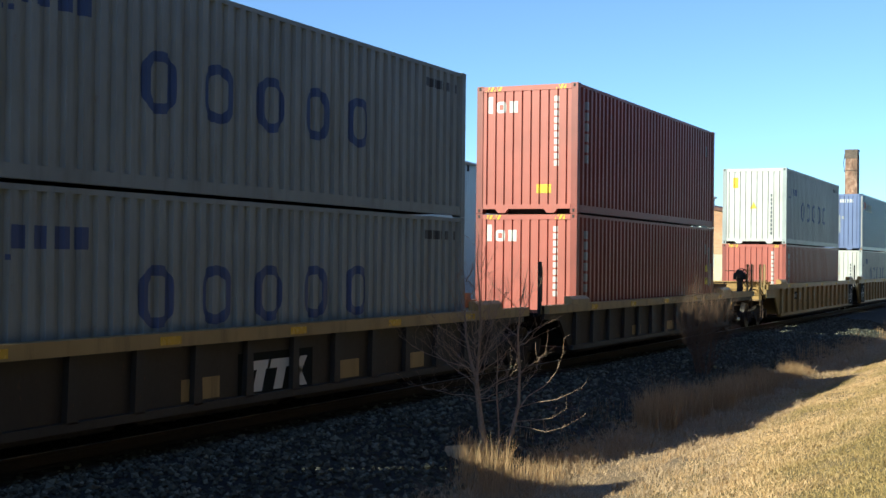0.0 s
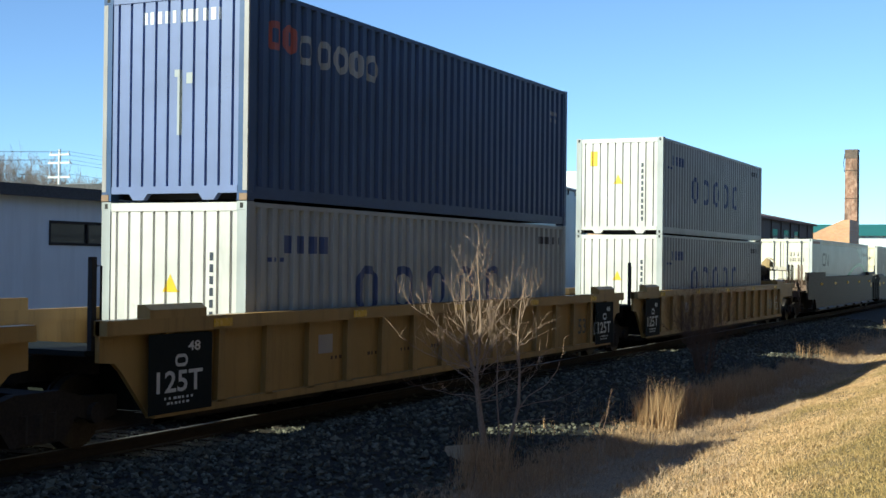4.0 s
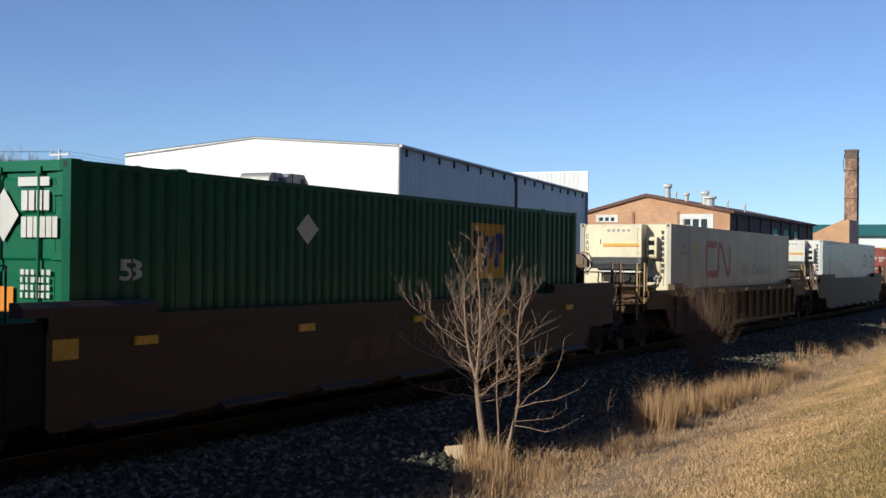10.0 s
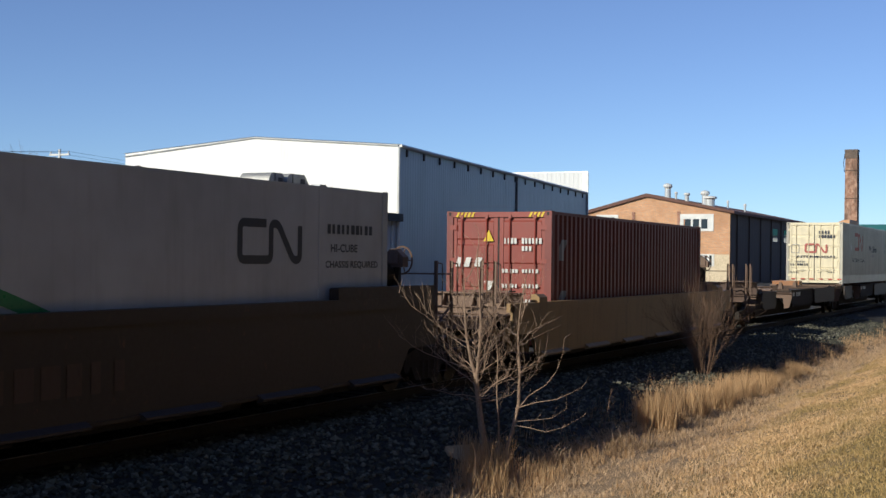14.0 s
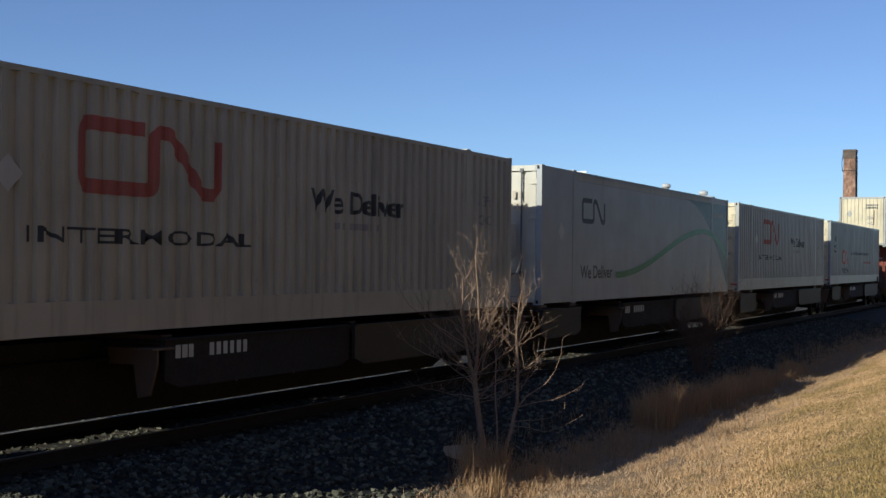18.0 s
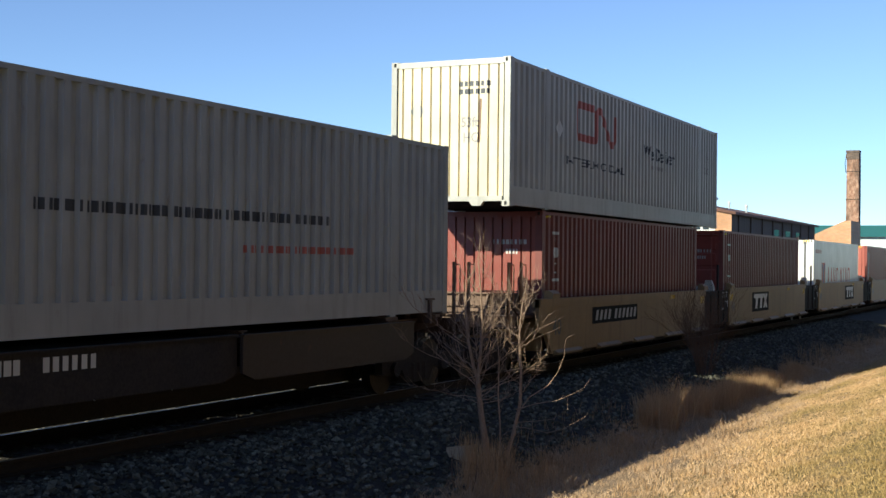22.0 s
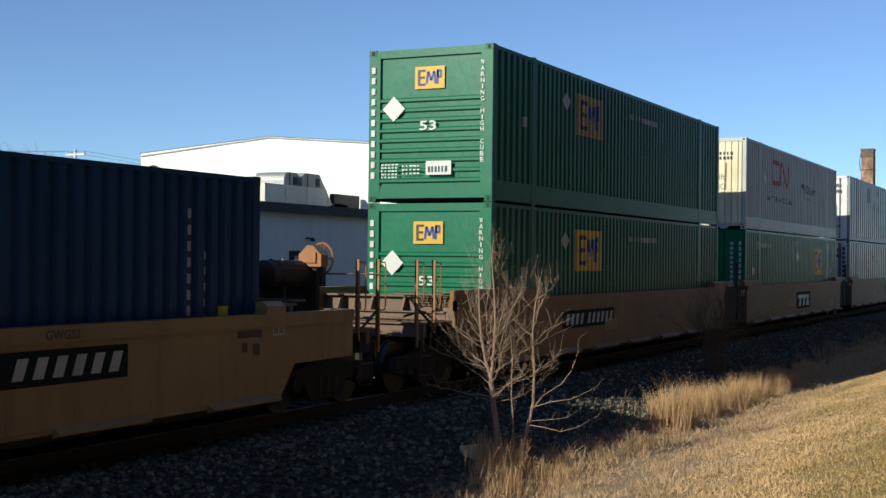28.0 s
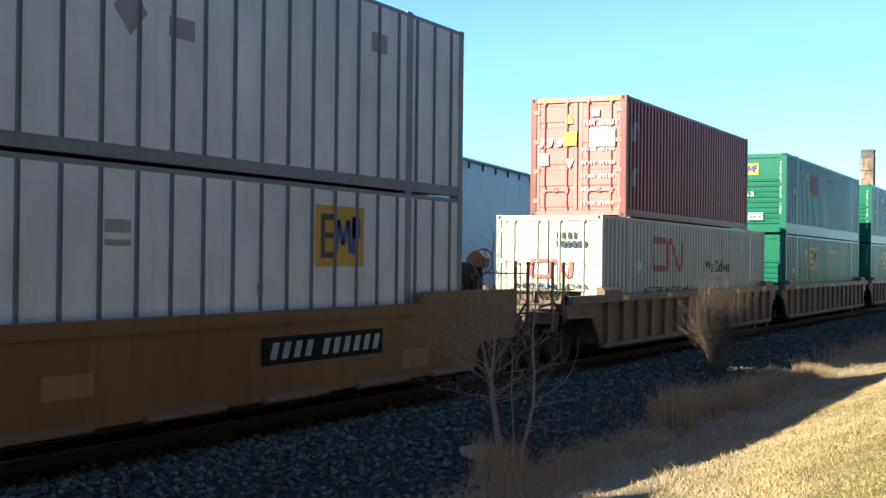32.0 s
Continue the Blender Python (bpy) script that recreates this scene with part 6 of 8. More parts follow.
c_u = well_car(505.2, 8.25, 9.8, 9.95, "ribbed", M["ribbrown"], RIB, None, True, True)
c_v = well_car(525.1, 8.25, 9.95, 11.7, "ribbed", M["ribbrown"], RIB, None, True, False)
spine_car(249.8, 11.0, 8.87, True, coupler_front=True)
for i, yc in enumerate((267.53, 285.3, 302.9, 320.8)):
    spine_car(yc, 8.87, 9.6 if i == 3 else 8.85, False, coupler_rear=i == 3)

logo_plate(c_a, -1.3, 0.55, 0.36, 0.96, 1.42)
car_mark(c_a, "yellow_panel", join(bar(-2.5, -1.7, 0.45, 0.72), bar(1.1, 1.9, 0.45, 0.72), bar(3.4, 4.1, 0.45, 0.7)), M["oldyellow"], 0.004, 1.42)
car_mark(c_b, "yellow_panel", join(bar(-2.6, -1.9, 0.45, 0.68), bar(0.4, 1.1, 0.45, 0.68), bar(3.3, 4.0, 0.45, 0.68)), M["oldyellow"], 0.004, 1.42)
for car, a0 in ((c_d, -8.5), (c_e, -8.5), (c_c, 7.25), (c_d, 7.25)):
    car_mark(car, "black_panel", bar(a0, a0 + 1.25, 0.36, 1.3), M["black"], 0.012)
    car_mark(car, "writing", fit_words("125T", a0 + 0.15, a0 + 1.05, 0.6, 0.86), M["white"], 0.016)
    car_mark(car, "writing", fit_words("48", a0 + 0.75, a0 + 1.0, 1.08, 1.2), M["white"], 0.016)
    car_mark(car, "round_mark", ring(a0 + 0.5, a0 + 0.75, 0.9, 1.05, 0.04, 0.5), M["white"], 0.016)
    car_mark(car, "small_writing", join(dashes(a0 + 0.3, a0 + 0.9, 0.52, 0.55, 7, 2), dashes(a0 + 0.35, a0 + 0.8, 0.46, 0.49, 6, 3)), M["white"], 0.016)
for car in (c_c, c_d, c_e):
    car_mark(car, "placard", bar(-4.55, -4.15, 0.85, 1.12), M["faint"], 0.004, 1.42)
    car_mark(car, "small_writing", join(*[dashes(-4.2 + j * 1.1, -3.6 + j * 1.1, 0.75, 0.8, 5, j) for j in range(4)]), M["rustpanel"], 0.004, 1.42)
    car_mark(car, "writing", fit_words("53", 6.1, 6.6, 0.65, 0.98), M["cdark"], 0.016)
    car_mark(car, "notice", join(ring(7.15, 7.55, 0.6, 0.86, 0.03, 0.05), bar(7.3, 7.4, 0.95, 1.08)), M["white"], 0.012)
number_plate_bars(c_c, -6.0, -4.55, 0.88, 1.16, 1.42)
number_plate_bars(c_s, 1.6, 4.85, 0.8, 1.17)
number_plate_bars(c_q, -5.01, -1.82, 0.82, 1.19)
logo_plate(c_r, -1.1, 1.5, 0.58, 1.18)
car_mark(c_r, "writing", fit_words("C", -2.88, -2.62, 0.82, 1.06), M["cdark"])
for car in (c_q, c_r, c_s):
    car_mark(car, "writing", fit_words("53", -7.95, -7.15, 0.52, 1.0), M["cdark"])
    car_mark(car, "writing", fit_words("125T", -9.28, -8.78, 1.2, 1.37), M["worn"], 0.006, 1.47)
    for flat in (bar(-2.4, -1.6, 0.7, 0.95), bar(5.5, 6.4, 0.5, 0.8)):
        car_mark(car, "primer_patch", flat, M["tanpatch"])
for car in (c_g, c_h):
    for i in range(3):
        car_mark(car, "faded_mark", bar(-2.4 + i * 0.75, -1.85 + i * 0.75, 0.68, 1.02, 0.08), M["rustpanel"])
car_mark(c_j, "number_marking", dashes(-1.5, 1.6, 0.7, 1.05, 8, 4), M["rustpanel"])

grey_line(9.51, Z1, STD, "grey-white corrugated container with blue rings, lower tier", False, "oldgrey")
grey_line(9.51, Z2 + STD, STD, "grey-white corrugated container with blue rings, upper tier", True, "oldgrey")
grey_line(-8.6, Z1, STD, "grimy grey container with blue rings ahead of the others, lower tier", False, "oldgrey")
grey_line(-8.6, Z2 + STD, STD, "grimy grey container with blue rings ahead of the others, upper tier", True, "oldgrey")
c = red_lease(27.63, Z1, HC, "oxide-red corrugated container with white writing, lower tier")
c.mark("yellow_plate", bar(11.2, 11.62, 1.2, 1.4), M["sticker"])
decal(c.ob, "small_writing", fit_words("CAUTION", 11.24, 11.58, 1.31, 1.38), M["black"], c.side, c.side_pts, 0.009)
c.mark("warning_triangle", ([(11.3, 1.58), (11.54, 1.58), (11.42, 1.8)], [(0, 1, 2)]), M["sticker"])
c.mark("upright_marking", join(bar(11.68, 11.72, 1.15, 2.3), bar(11.94, 11.98, 1.18, 1.83)), M["faint"])
red_lease(27.63, Z2 + HC, HC, "oxide-red corrugated container with white writing, upper tier")
red_lease(50.9, Z1, STD, "brick-red container with a warning sticker under a grey one", name=False)
grey_line(50.9, Z2 + STD, HC, "grey-white high container with blue rings on a red one", True)
grey_line(70.5, Z1, STD, "grey-white container with blue rings under a blue one", False)
blue_lease(70.5, Z2 + STD, HC, "faded blue container with worn grey corner posts")
grey_line(90.05, Z1, STD, "grey-white container with blue rings, lower of a matching pair", False)
grey_line(90.05, Z2 + STD, STD, "grey-white container with blue rings, upper of a matching pair", True)
carrier_smooth(111.7, Z1, "smooth white container with green wave in a brown well", False)
carrier_ribbed(131.33, Z1, "dirty pale-grey ribbed container with faded red logo", "palegrey", False, doors=True)
green_stack(150.85, Z1, "green container with white diamond placard and yellow sign", seven=True)
reefer(174.5, Z1, "cream refrigerated container with faded red logo", "creamcoat", False)
reefer(198.1, Z1, "white refrigerated container with slate and green wave", "smoothwhite", True)
maroon_lease(221.73, Z1, "maroon container with red doors and white writing", True)
carrier_ribbed(259.45, 1.31, "cream ribbed container with doors and faded red logo", "creamcoat", True, doors=True)
carrier_smooth(277.22, 1.31, "smooth white container with green wave on a spine car")
carrier_ribbed(294.84, 1.31, "cream-grey ribbed container with faded red logo", "palegrey", True, doors=True)
carrier_ribbed(312.75, 1.31, "pale-grey ribbed container with red logo and small slogan", "greywhite", False, doors=True, world=True)
maroon_lease(333.6, Z1, "maroon container with white upright lettering under a grey one")
carrier_ribbed(331.65, Z2 + HC, "pale-grey ribbed container with red logo on a maroon one", "palegrey", False)
maroon_lease(348.99, Z1, "maroon container with white upright lettering, single")
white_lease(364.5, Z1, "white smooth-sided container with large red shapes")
red_lease(379.88, Z1, HC, "orange-red corrugated container in a yellow well", name=False)
navy_line(395.35, Z1, "navy-blue corrugated container with small white marks")
green_stack(414.9, Z1, "green container with slatted end, lower tier")
green_stack(414.9, Z2 + HC, "green container with slatted end, upper tier")
green_stack(434.45, Z1, "green container with ribbed end and large yellow sign", ribbed=True)
carrier_ribbed(434.45, Z2 + HC, "grey-white ribbed container with red logo on a green one", "palegrey", False)
white_domestic(454.1, Z1, "white panelled container with yellow sign, lower tier", True)
white_domestic(454.1, Z2 + HC, "white panelled container with grey patches, upper tier", False)
carrier_ribbed(477.56, Z1, "cream-grey ribbed container with red logo under a maroon one", "creamcoat", True, doors=True)
c = maroon_lease(479.4, Z2 + HC, "faded red container with pale doors and stickers, upper tier", True, "oxide", "fadedred")
for name, flat, ink in (("yellow_plate", bar(-0.36, -0.02, 1.72, 2.05), "sticker"), ("white_plate", bar(0.3, 0.95, 1.68, 2.12), "white"), ("white_plate", bar(-0.98, -0.74, 1.25, 1.55), "white"), ("white_plate", bar(0.34, 0.56, 2.4, 2.58), "faint")):
    c.end_mark(name, flat, M[ink], proud=0.045)
green_stack(497.1, Z1, "green container with slatted end, lower tier, rear")
green_stack(497.1, Z2 + HC, "green container with slatted end, upper tier, rear")
green_stack(517.0, Z1, "green container with slatted end, lower tier, last")
green_stack(517.0, Z2 + HC, "green container with slatted end, upper tier, last")


# ---- ground ----
def lie(x):
    """Height of the ground across the track."""
    prof = ((-4000, 0.1), (-23, 0.1), (-19, -0.25), (-16.5, -0.6), (-14.6, -0.55), (-13.0, -0.19), (-9.4, -0.19), (-8.8, -0.25), (-7.6, -0.45), (-6.7, -0.66), (-6.2, -0.76), (-5.6, -0.68), (-4.25, -0.36), (0, 0.64), (12, 1.1), (4000, 1.1))
    for (a, p), (c, q) in zip(prof, prof[1:]):
        if a <= x <= c:
            return p + (q - p) * (x - a) / (c - a)
    return 0.0


def height(x, y):
    n = noise.noise(Vector((x * 0.35, y * 0.35, 0.3))) * 0.05 + noise.noise(Vector((x * 1.7, y * 1.7, 4.0))) * 0.02
    if -13.4 < x < -9.2 or x < -23:
        n *= 0.15
    return lie(x) + n


def ground_sheet():
    xs = [-4000, -900, -300, -120, -60, -35, -24, -21] + [-19 + 0.5 * i for i in range(19)] + [-9.5 + 0.25 * i for i in range(42)] + [1.5, 3, 6, 12, 40, 150, 700, 4000]
    ys = [-4000, -900, -250, -80, -30, -10, 0, 4] + [6 + 0.35 * i for i in range(120)] + [48 + 1.2 * i for i in range(40)] + [100, 115, 135, 160, 200, 280, 450, 900, 4000]
    s = Shape()
    s.v = [(x, y, height(x, y)) for y in ys for x in xs]
    n = len(xs)
    s.f = [(j * n + i, j * n + i + 1, (j + 1) * n + i + 1, (j + 1) * n + i) for j in range(len(ys) - 1) for i in range(n - 1)]
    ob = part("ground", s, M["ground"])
    for p in ob.data.polygons:
        p.use_smooth = True
    tagged(ob, "dormant tan lawn sloping down to a gravel railway bed", "ground", kind="structure")


ground_sheet()

# ---- unseen wall added behind the camera to hold sky light off the train ----
tagged(part("wall_behind", Shape().box(5.0, 5.4, -45, 110, 0.6, 15.0), mottled("sky_block_dark", (0.035, 0.035, 0.036), (0.055, 0.054, 0.054), 1.2, 0.9)), "unseen plain dark wall added to block sky light", "wall", kind="structure")

# ---- railway track ----
track = thing("railway_track", "single railway track of worn steel rails on dark wooden ties", "railway track", kind="structure", at=(TRACK_X, 0, 0))
rail_profile = [(-0.07, -0.17), (0.07, -0.17), (0.07, -0.155), (0.012, -0.14), (0.012, -0.045), (0.036, -0.035), (0.036, -0.006), (0.028, 0.0), (-0.028, 0.0), (-0.036, -0.006), (-0.036, -0.035), (-0.012, -0.045), (-0.012, -0.14), (-0.07, -0.155)]
for sx in (1, -1):
    part("rail", Shape().prism([(p + sx * 0.755, z) for p, z in rail_profile], "y", -60, 900), M["railrust"], track)
    part("rail_head", Shape().box(sx * 0.755 - 0.026, sx * 0.755 + 0.026, -60, 900, 0.0, 0.003), M["polished"], track)
tie = Shape().prism([(-1.3, -0.33), (1.3, -0.33), (1.3, -0.185), (1.28, -0.172), (-1.28, -0.172), (-1.3, -0.185)], "y", -0.115, 0.115)
tie_mesh = tie.mesh("tie")
rnd = random.Random(5)
for i in range(150):
    t = part("tie", tie_mesh, M["wood"], track, at=(rnd.uniform(-0.04, 0.04), 4 + i * 0.52, 0))
    t.rotation_euler = (0, 0, rnd.uniform(-0.015, 0.015))


def scatter_stones():
    """Ballast stones in one mesh: small irregular lumps, thicker by the track and thinning out into the verge."""
    rng = np.random.default_rng(4)
    cube = np.array([(1, 0, 0), (-1, 0, 0), (0, 1, 0), (0, -1, 0), (0, 0, 1), (0, 0, -1)], float)
    tri = np.array([(0, 2, 4), (2, 1, 4), (1, 3, 4), (3, 0, 4), (2, 0, 5), (1, 2, 5), (3, 1, 5), (0, 3, 5)])
    verts, faces = [], []
    n = 26000
    ys = 7 + (rng.random(n) ** 1.5) * 55
    xs = np.where(rng.random(n) < 0.72, -9.95 + 3.1 * rng.random(n) ** 1.15, -13.2 + 3.4 * rng.random(n))
    sizes = rng.uniform(0.022, 0.05, n) * (1 + 0.5 * (rng.random(n) < 0.12))
    out_v = np.zeros((n * 6, 3))
    for i in range(n):
        x, y = xs[i], ys[i]
        r = sizes[i] * rng.uniform(0.65, 1.2, (6, 1))
        a = rng.normal(size=3)
        a /= np.linalg.norm(a)
        w = rng.uniform(0, 3.1)
        K = np.array([(0, -a[2], a[1]), (a[2], 0, -a[0]), (-a[1], a[0], 0)])
        Rm = np.eye(3) + math.sin(w) * K + (1 - math.cos(w)) * K @ K
        z = height(x, y) + sizes[i] * 0.35
        if -12.6 < x < -9.8:
            z = -0.185 + sizes[i] * 0.1
        out_v[i * 6:i * 6 + 6] = (cube * r) @ Rm.T * (1, 1, 0.8) + (x, y, z)
    out_f = (tri[None] + 6 * np.arange(n)[:, None, None]).reshape(-1, 3)
    me = bpy.data.meshes.new("ballast")
    me.from_pydata(out_v.tolist(), [], out_f.tolist())
    ob = part("ballast", me, M["stone"])
    tagged(ob, "loose grey-brown crushed stone ballast along the track", "gravel", kind="stuff")


scatter_stones()


# ---- grass ----
def blades(name, label, spots, mat, category, tall, lean, width):
    """Blades of grass in one mesh; spots: x, y and a share of the full height."""
    rng = np.random.default_rng(len(spots))
    v, f = [], []
    for x, y, k in spots:
        h = tall * k * rng.uniform(0.55, 1.15)
        w = rng.uniform(0, 6.28)
        dx, dy = math.cos(w), math.sin(w)
        b = rng.uniform(0.1, 1) * lean * h
        g = rng.uniform(0, 6.28)
        bx, by = math.cos(g) * b, math.sin(g) * b
        z = height(x, y) - 0.01
        q = width * rng.uniform(0.6, 1.3)
        n = len(v)
        v += [(x - dx * q, y - dy * q, z), (x + dx * q, y + dy * q, z), (x + bx * 0.35 + dx * q * 0.7, y + by * 0.35 + dy * q * 0.7, z + h * 0.6), (x + bx * 0.35 - dx * q * 0.7, y + by * 0.35 - dy * q * 0.7, z + h * 0.6), (x + bx, y + by, z + h)]
        f += [(n, n + 1, n + 2, n + 3), (n + 3, n + 2, n + 4)]
    me = bpy.data.meshes.new(name)
    me.from_pydata(v, [], f)
    ob = part(name, me, mat)
    return tagged(ob, label, category, kind="stuff")


def lawn_edge(y):
    """Where the mown lawn begins, across the track."""
    return -3.75 - 1.75 * min(1, max(0, (y - 13.5) / 15)) + 0.35 * noise.noise(Vector((0.3, y * 0.45, 2.0)))


rng = np.random.default_rng(11)
lawn, short = [], []
while len(lawn) < 150000:
    y = 8 + 42 * rng.random() ** 1.7
    e = lawn_edge(y)
    x = rng.uniform(e - 0.5, max(-0.1 * y + 0.2, e + 0.6))
    if x < e and rng.random() < 0.7:
        continue
    n = noise.noise(Vector((x * 1.1, y * 0.7, 9.0)))
    lawn.append((x, y, rng.uniform(0.4, 1.0) * (1 + 0.5 * n)))
blades("lawn_grass", "short dormant tan lawn grass with greenish patches", lawn, M["turf"], "grass", 0.06, 1.3, 0.0055)
while len(short) < 60000:
    y = 10 + 42 * rng.random() ** 1.6
    x = rng.uniform(-7.05, lawn_edge(y) + 0.45)
    n = noise.noise(Vector((x * 1.6, y * 1.1, 5.0))) + 0.5 * noise.noise(Vector((x * 5, y * 4, 1.0)))
    if n > -0.25 or rng.random() < 0.25:
        short.append((x, y, (0.4 + 1.3 * max(0, n)) * rng.uniform(0.5, 1.2) * (1.7 if x < -5.9 else 1)))
blades("matted_grass", "matted pale dry grass at the lawn's edge", short, M["mat"], "grass", 0.12, 1.6, 0.0045)


def tuft(x, y, r, n, k):
    out = []
    for _ in range(n):
        a, q = rng.uniform(0, 6.28), r * math.sqrt(rng.random())
        out.append((x + q * math.cos(a), y + q * math.sin(a), k * rng.uniform(0.6, 1.0)))
    return out


tall = []
# the dense stand of tall dry grass by the shrub, then looser clumps along the verge
for i in range(64):
    y = 22.3 + i * 0.235 + rng.uniform(-0.2, 0.2)
    x = -6.7 + rng.uniform(-0.45, 0.3)
    k = (0.95 - 0.011 * i) * rng.uniform(0.4, 1.18)
    tall += tuft(x, y, rng.uniform(0.16, 0.32), int(rng.uniform(90, 300)), max(0.2, k))
for i in range(46):
    y = 15.0 + i * 0.16
    tall += tuft(-6.5 + rng.uniform(-0.35, 0.35), y, 0.26, 80, rng.uniform(0.1, 0.24))
for i in range(44):
    y = 37 + i * 0.7
    tall += tuft(-6.7 + rng.uniform(-0.6, 0.5), y, 0.35, 70, rng.uniform(0.25, 0.62))
for i in range(120):
    y = 16.5 + 17 * rng.random()
    tall += tuft(-7.1 + rng.uniform(-0.6, 0.5), y, 0.2, 8, rng.uniform(0.12, 0.45))
for i in range(70):
    y = 13.5 + 20 * rng.random()
    tall += tuft(lawn_edge(y) - 0.4 + rng.uniform(-0.7, 0.3), y, 0.14, 34, rng.uniform(0.08, 0.2))
for x, y, n, k in ((-6.95, 15.7, 340, 0.55), (-7.15, 16.4, 320, 0.6), (-6.7, 15.2, 240, 0.45), (-6.55, 16.5, 240, 0.42), (-7.5, 16.9, 200, 0.42), (-6.6, 19.0, 120, 0.24)):
    tall += tuft(x, y, 0.36, n, k)
blades("tall_dry_grass", "tall straw-coloured dry grass along the verge", tall, M["straw"], "grass", 0.88, 0.55, 0.0032)

# ---- bare trees ----
def grow(shape, p, d, length, r, depth, rng, spread, sides, up=0.12, least=0.003):
    """A limb as a bent tapering tube, with side limbs."""
    n = max(3, int(length / 0.16)) if depth > 0 else 3
    n = min(n, 9)
    pts, rad = [Vector(p)], [r]
    d = Vector(d).normalized()
    for i in range(n):
        d = (d + Vector((rng.gauss(0, 0.15), rng.gauss(0, 0.15), rng.gauss(0, 0.1) + up * 0.45))).normalized()
        pts.append(pts[-1] + d * length / n)
        rad.append(r * (1 - 0.75 * (i + 1) / n))
    shape.tube(pts, rad, sides if depth > 1 else max(3, sides - 2), False)
    if depth <= 0:
        return
    k = {3: 9, 2: 7, 1: 4}.get(depth, 5)
    for i in range(k):
        q = 0.22 + 0.75 * (i + rng.random()) / k
        j = min(int(q * n), n - 1)
        at = pts[j].lerp(pts[j + 1], q * n - j)
        t = (pts[j + 1] - pts[j]).normalized()
        side = Vector((rng.gauss(0, 1), rng.gauss(0, 1), rng.gauss(0, 0.5)))
        side = (side - t * side.dot(t)).normalized()
        a = rng.uniform(0.55, 1.0) * spread
        grow(shape, at, t * math.cos(a) + side * math.sin(a), length * rng.uniform(0.38, 0.62) * (1.15 - 0.5 * q), max(r * (1 - 0.7 * q) * 0.55, least), depth - 1, rng, spread, sides, up, least)


def sapling(x, y):
    tree = thing("sapling_tree", "bare young tree with two slim trunks and fine pale twigs", "tree", at=(x, y, height(x, y) - 0.05))
    r = random.Random(8)
    # across: the direction that spreads the two trunks apart as seen from the lawn
    ax = Vector((0.9, 0.43, 0))
    ay = Vector((-0.43, 0.9, 0))

    def spot(a, z, c=0.0):
        p = ax * a + ay * c
        return (p.x, p.y, z)

    main, second, thin, crown, crown2 = Shape(), Shape(), Shape(), Shape(), Shape()
    main.tube([spot(0.13, 0), spot(0.09, 0.3), spot(0.04, 0.62), spot(0.0, 0.95), spot(-0.02, 1.2)], [0.058, 0.049, 0.043, 0.038, 0.032], 8, False)
    # the trunk parts into two leaders
    main.tube([spot(-0.015, 1.1), spot(-0.09, 1.35), spot(-0.16, 1.7), spot(-0.19, 2.1), spot(-0.2, 2.5)], [0.026, 0.022, 0.017, 0.011, 0.004], 7, False)
    main.tube([spot(-0.01, 1.12), spot(0.02, 1.45), spot(0.04, 1.85), spot(0.02, 2.3), spot(-0.02, 2.75), spot(0.0, 3.08)], [0.026, 0.022, 0.017, 0.012, 0.007, 0.003], 7, False)
    second.tube([spot(0.4, 0, 0.1), spot(0.5, 0.35, 0.12), spot(0.59, 0.75, 0.15), spot(0.6, 1.2, 0.15), spot(0.57, 1.7, 0.15), spot(0.6, 2.1, 0.15), spot(0.7, 2.65, 0.15)], [0.031, 0.029, 0.025, 0.021, 0.016, 0.010, 0.003], 8, False)
    thin.tube([spot(0.31, 0, -0.1), spot(0.3, 0.5, -0.1), spot(0.27, 0.9, -0.1), spot(0.28, 1.4, -0.1), spot(0.25, 1.75, -0.1)], [0.014, 0.012, 0.01, 0.007, 0.003], 6, False)

    def limb(shape, p0, away, reach, tip, thick, shoots):
        """A limb that leaves the stem flat, sweeps out and turns up, with long straight shoots on its upper side."""
        p0, away = Vector(p0), away.normalized()
        rise = tip - p0.z
        flat = r.uniform(0.22, 0.62)
        mid = p0 + away * reach * r.uniform(0.5, 0.72) + Vector((r.gauss(0, 0.06), r.gauss(0, 0.06), rise * flat))
        end = p0 + away * reach + Vector((0, 0, rise))
        pts = []
        for i in range(12):
            q = i / 11
            j = 0.009 if i else 0
            pts.append(p0 * (1 - q) ** 2 + mid * 2 * q * (1 - q) + end * q * q + Vector((r.gauss(0, j), r.gauss(0, j), r.gauss(0, j))))
        shape.tube(pts, [thick * (1 - 0.8 * i / 11) for i in range(12)], 5, False)
        for k in range(shoots):
            q = 0.22 + 0.76 * (k + r.random()) / shoots
            j = min(int(q * 11), 10)
            at = pts[j].lerp(pts[j + 1], q * 11 - j)
            t = (pts[j + 1] - pts[j]).normalized()
            lean = Vector((r.gauss(0, 0.6), r.gauss(0, 0.6), r.uniform(0.35, 1.0))) + t * r.uniform(0.2, 1.0)
            long = r.uniform(0.12, 0.55) * (1.15 - 0.45 * q)
            grow(shape, at, lean, long, max(0.0028, thick * 0.4 * (1 - 0.5 * q)), 1 if r.random() < 0.6 else 0, r, 0.8, 4, 0.14, 0.0016)
        for k in range(3):
            q = r.uniform(0.2, 0.95)
            j = min(int(q * 11), 10)
            grow(shape, pts[j], Vector((r.gauss(0, 1), r.gauss(0, 1), r.gauss(0.2, 0.5))), r.uniform(0.05, 0.16), 0.0028, 0, r, 0.6, 3, 0.1, 0.0018)

    # low limbs reach far and stay flat, higher ones stand steeper
    for i in range(30):
        q = i / 29
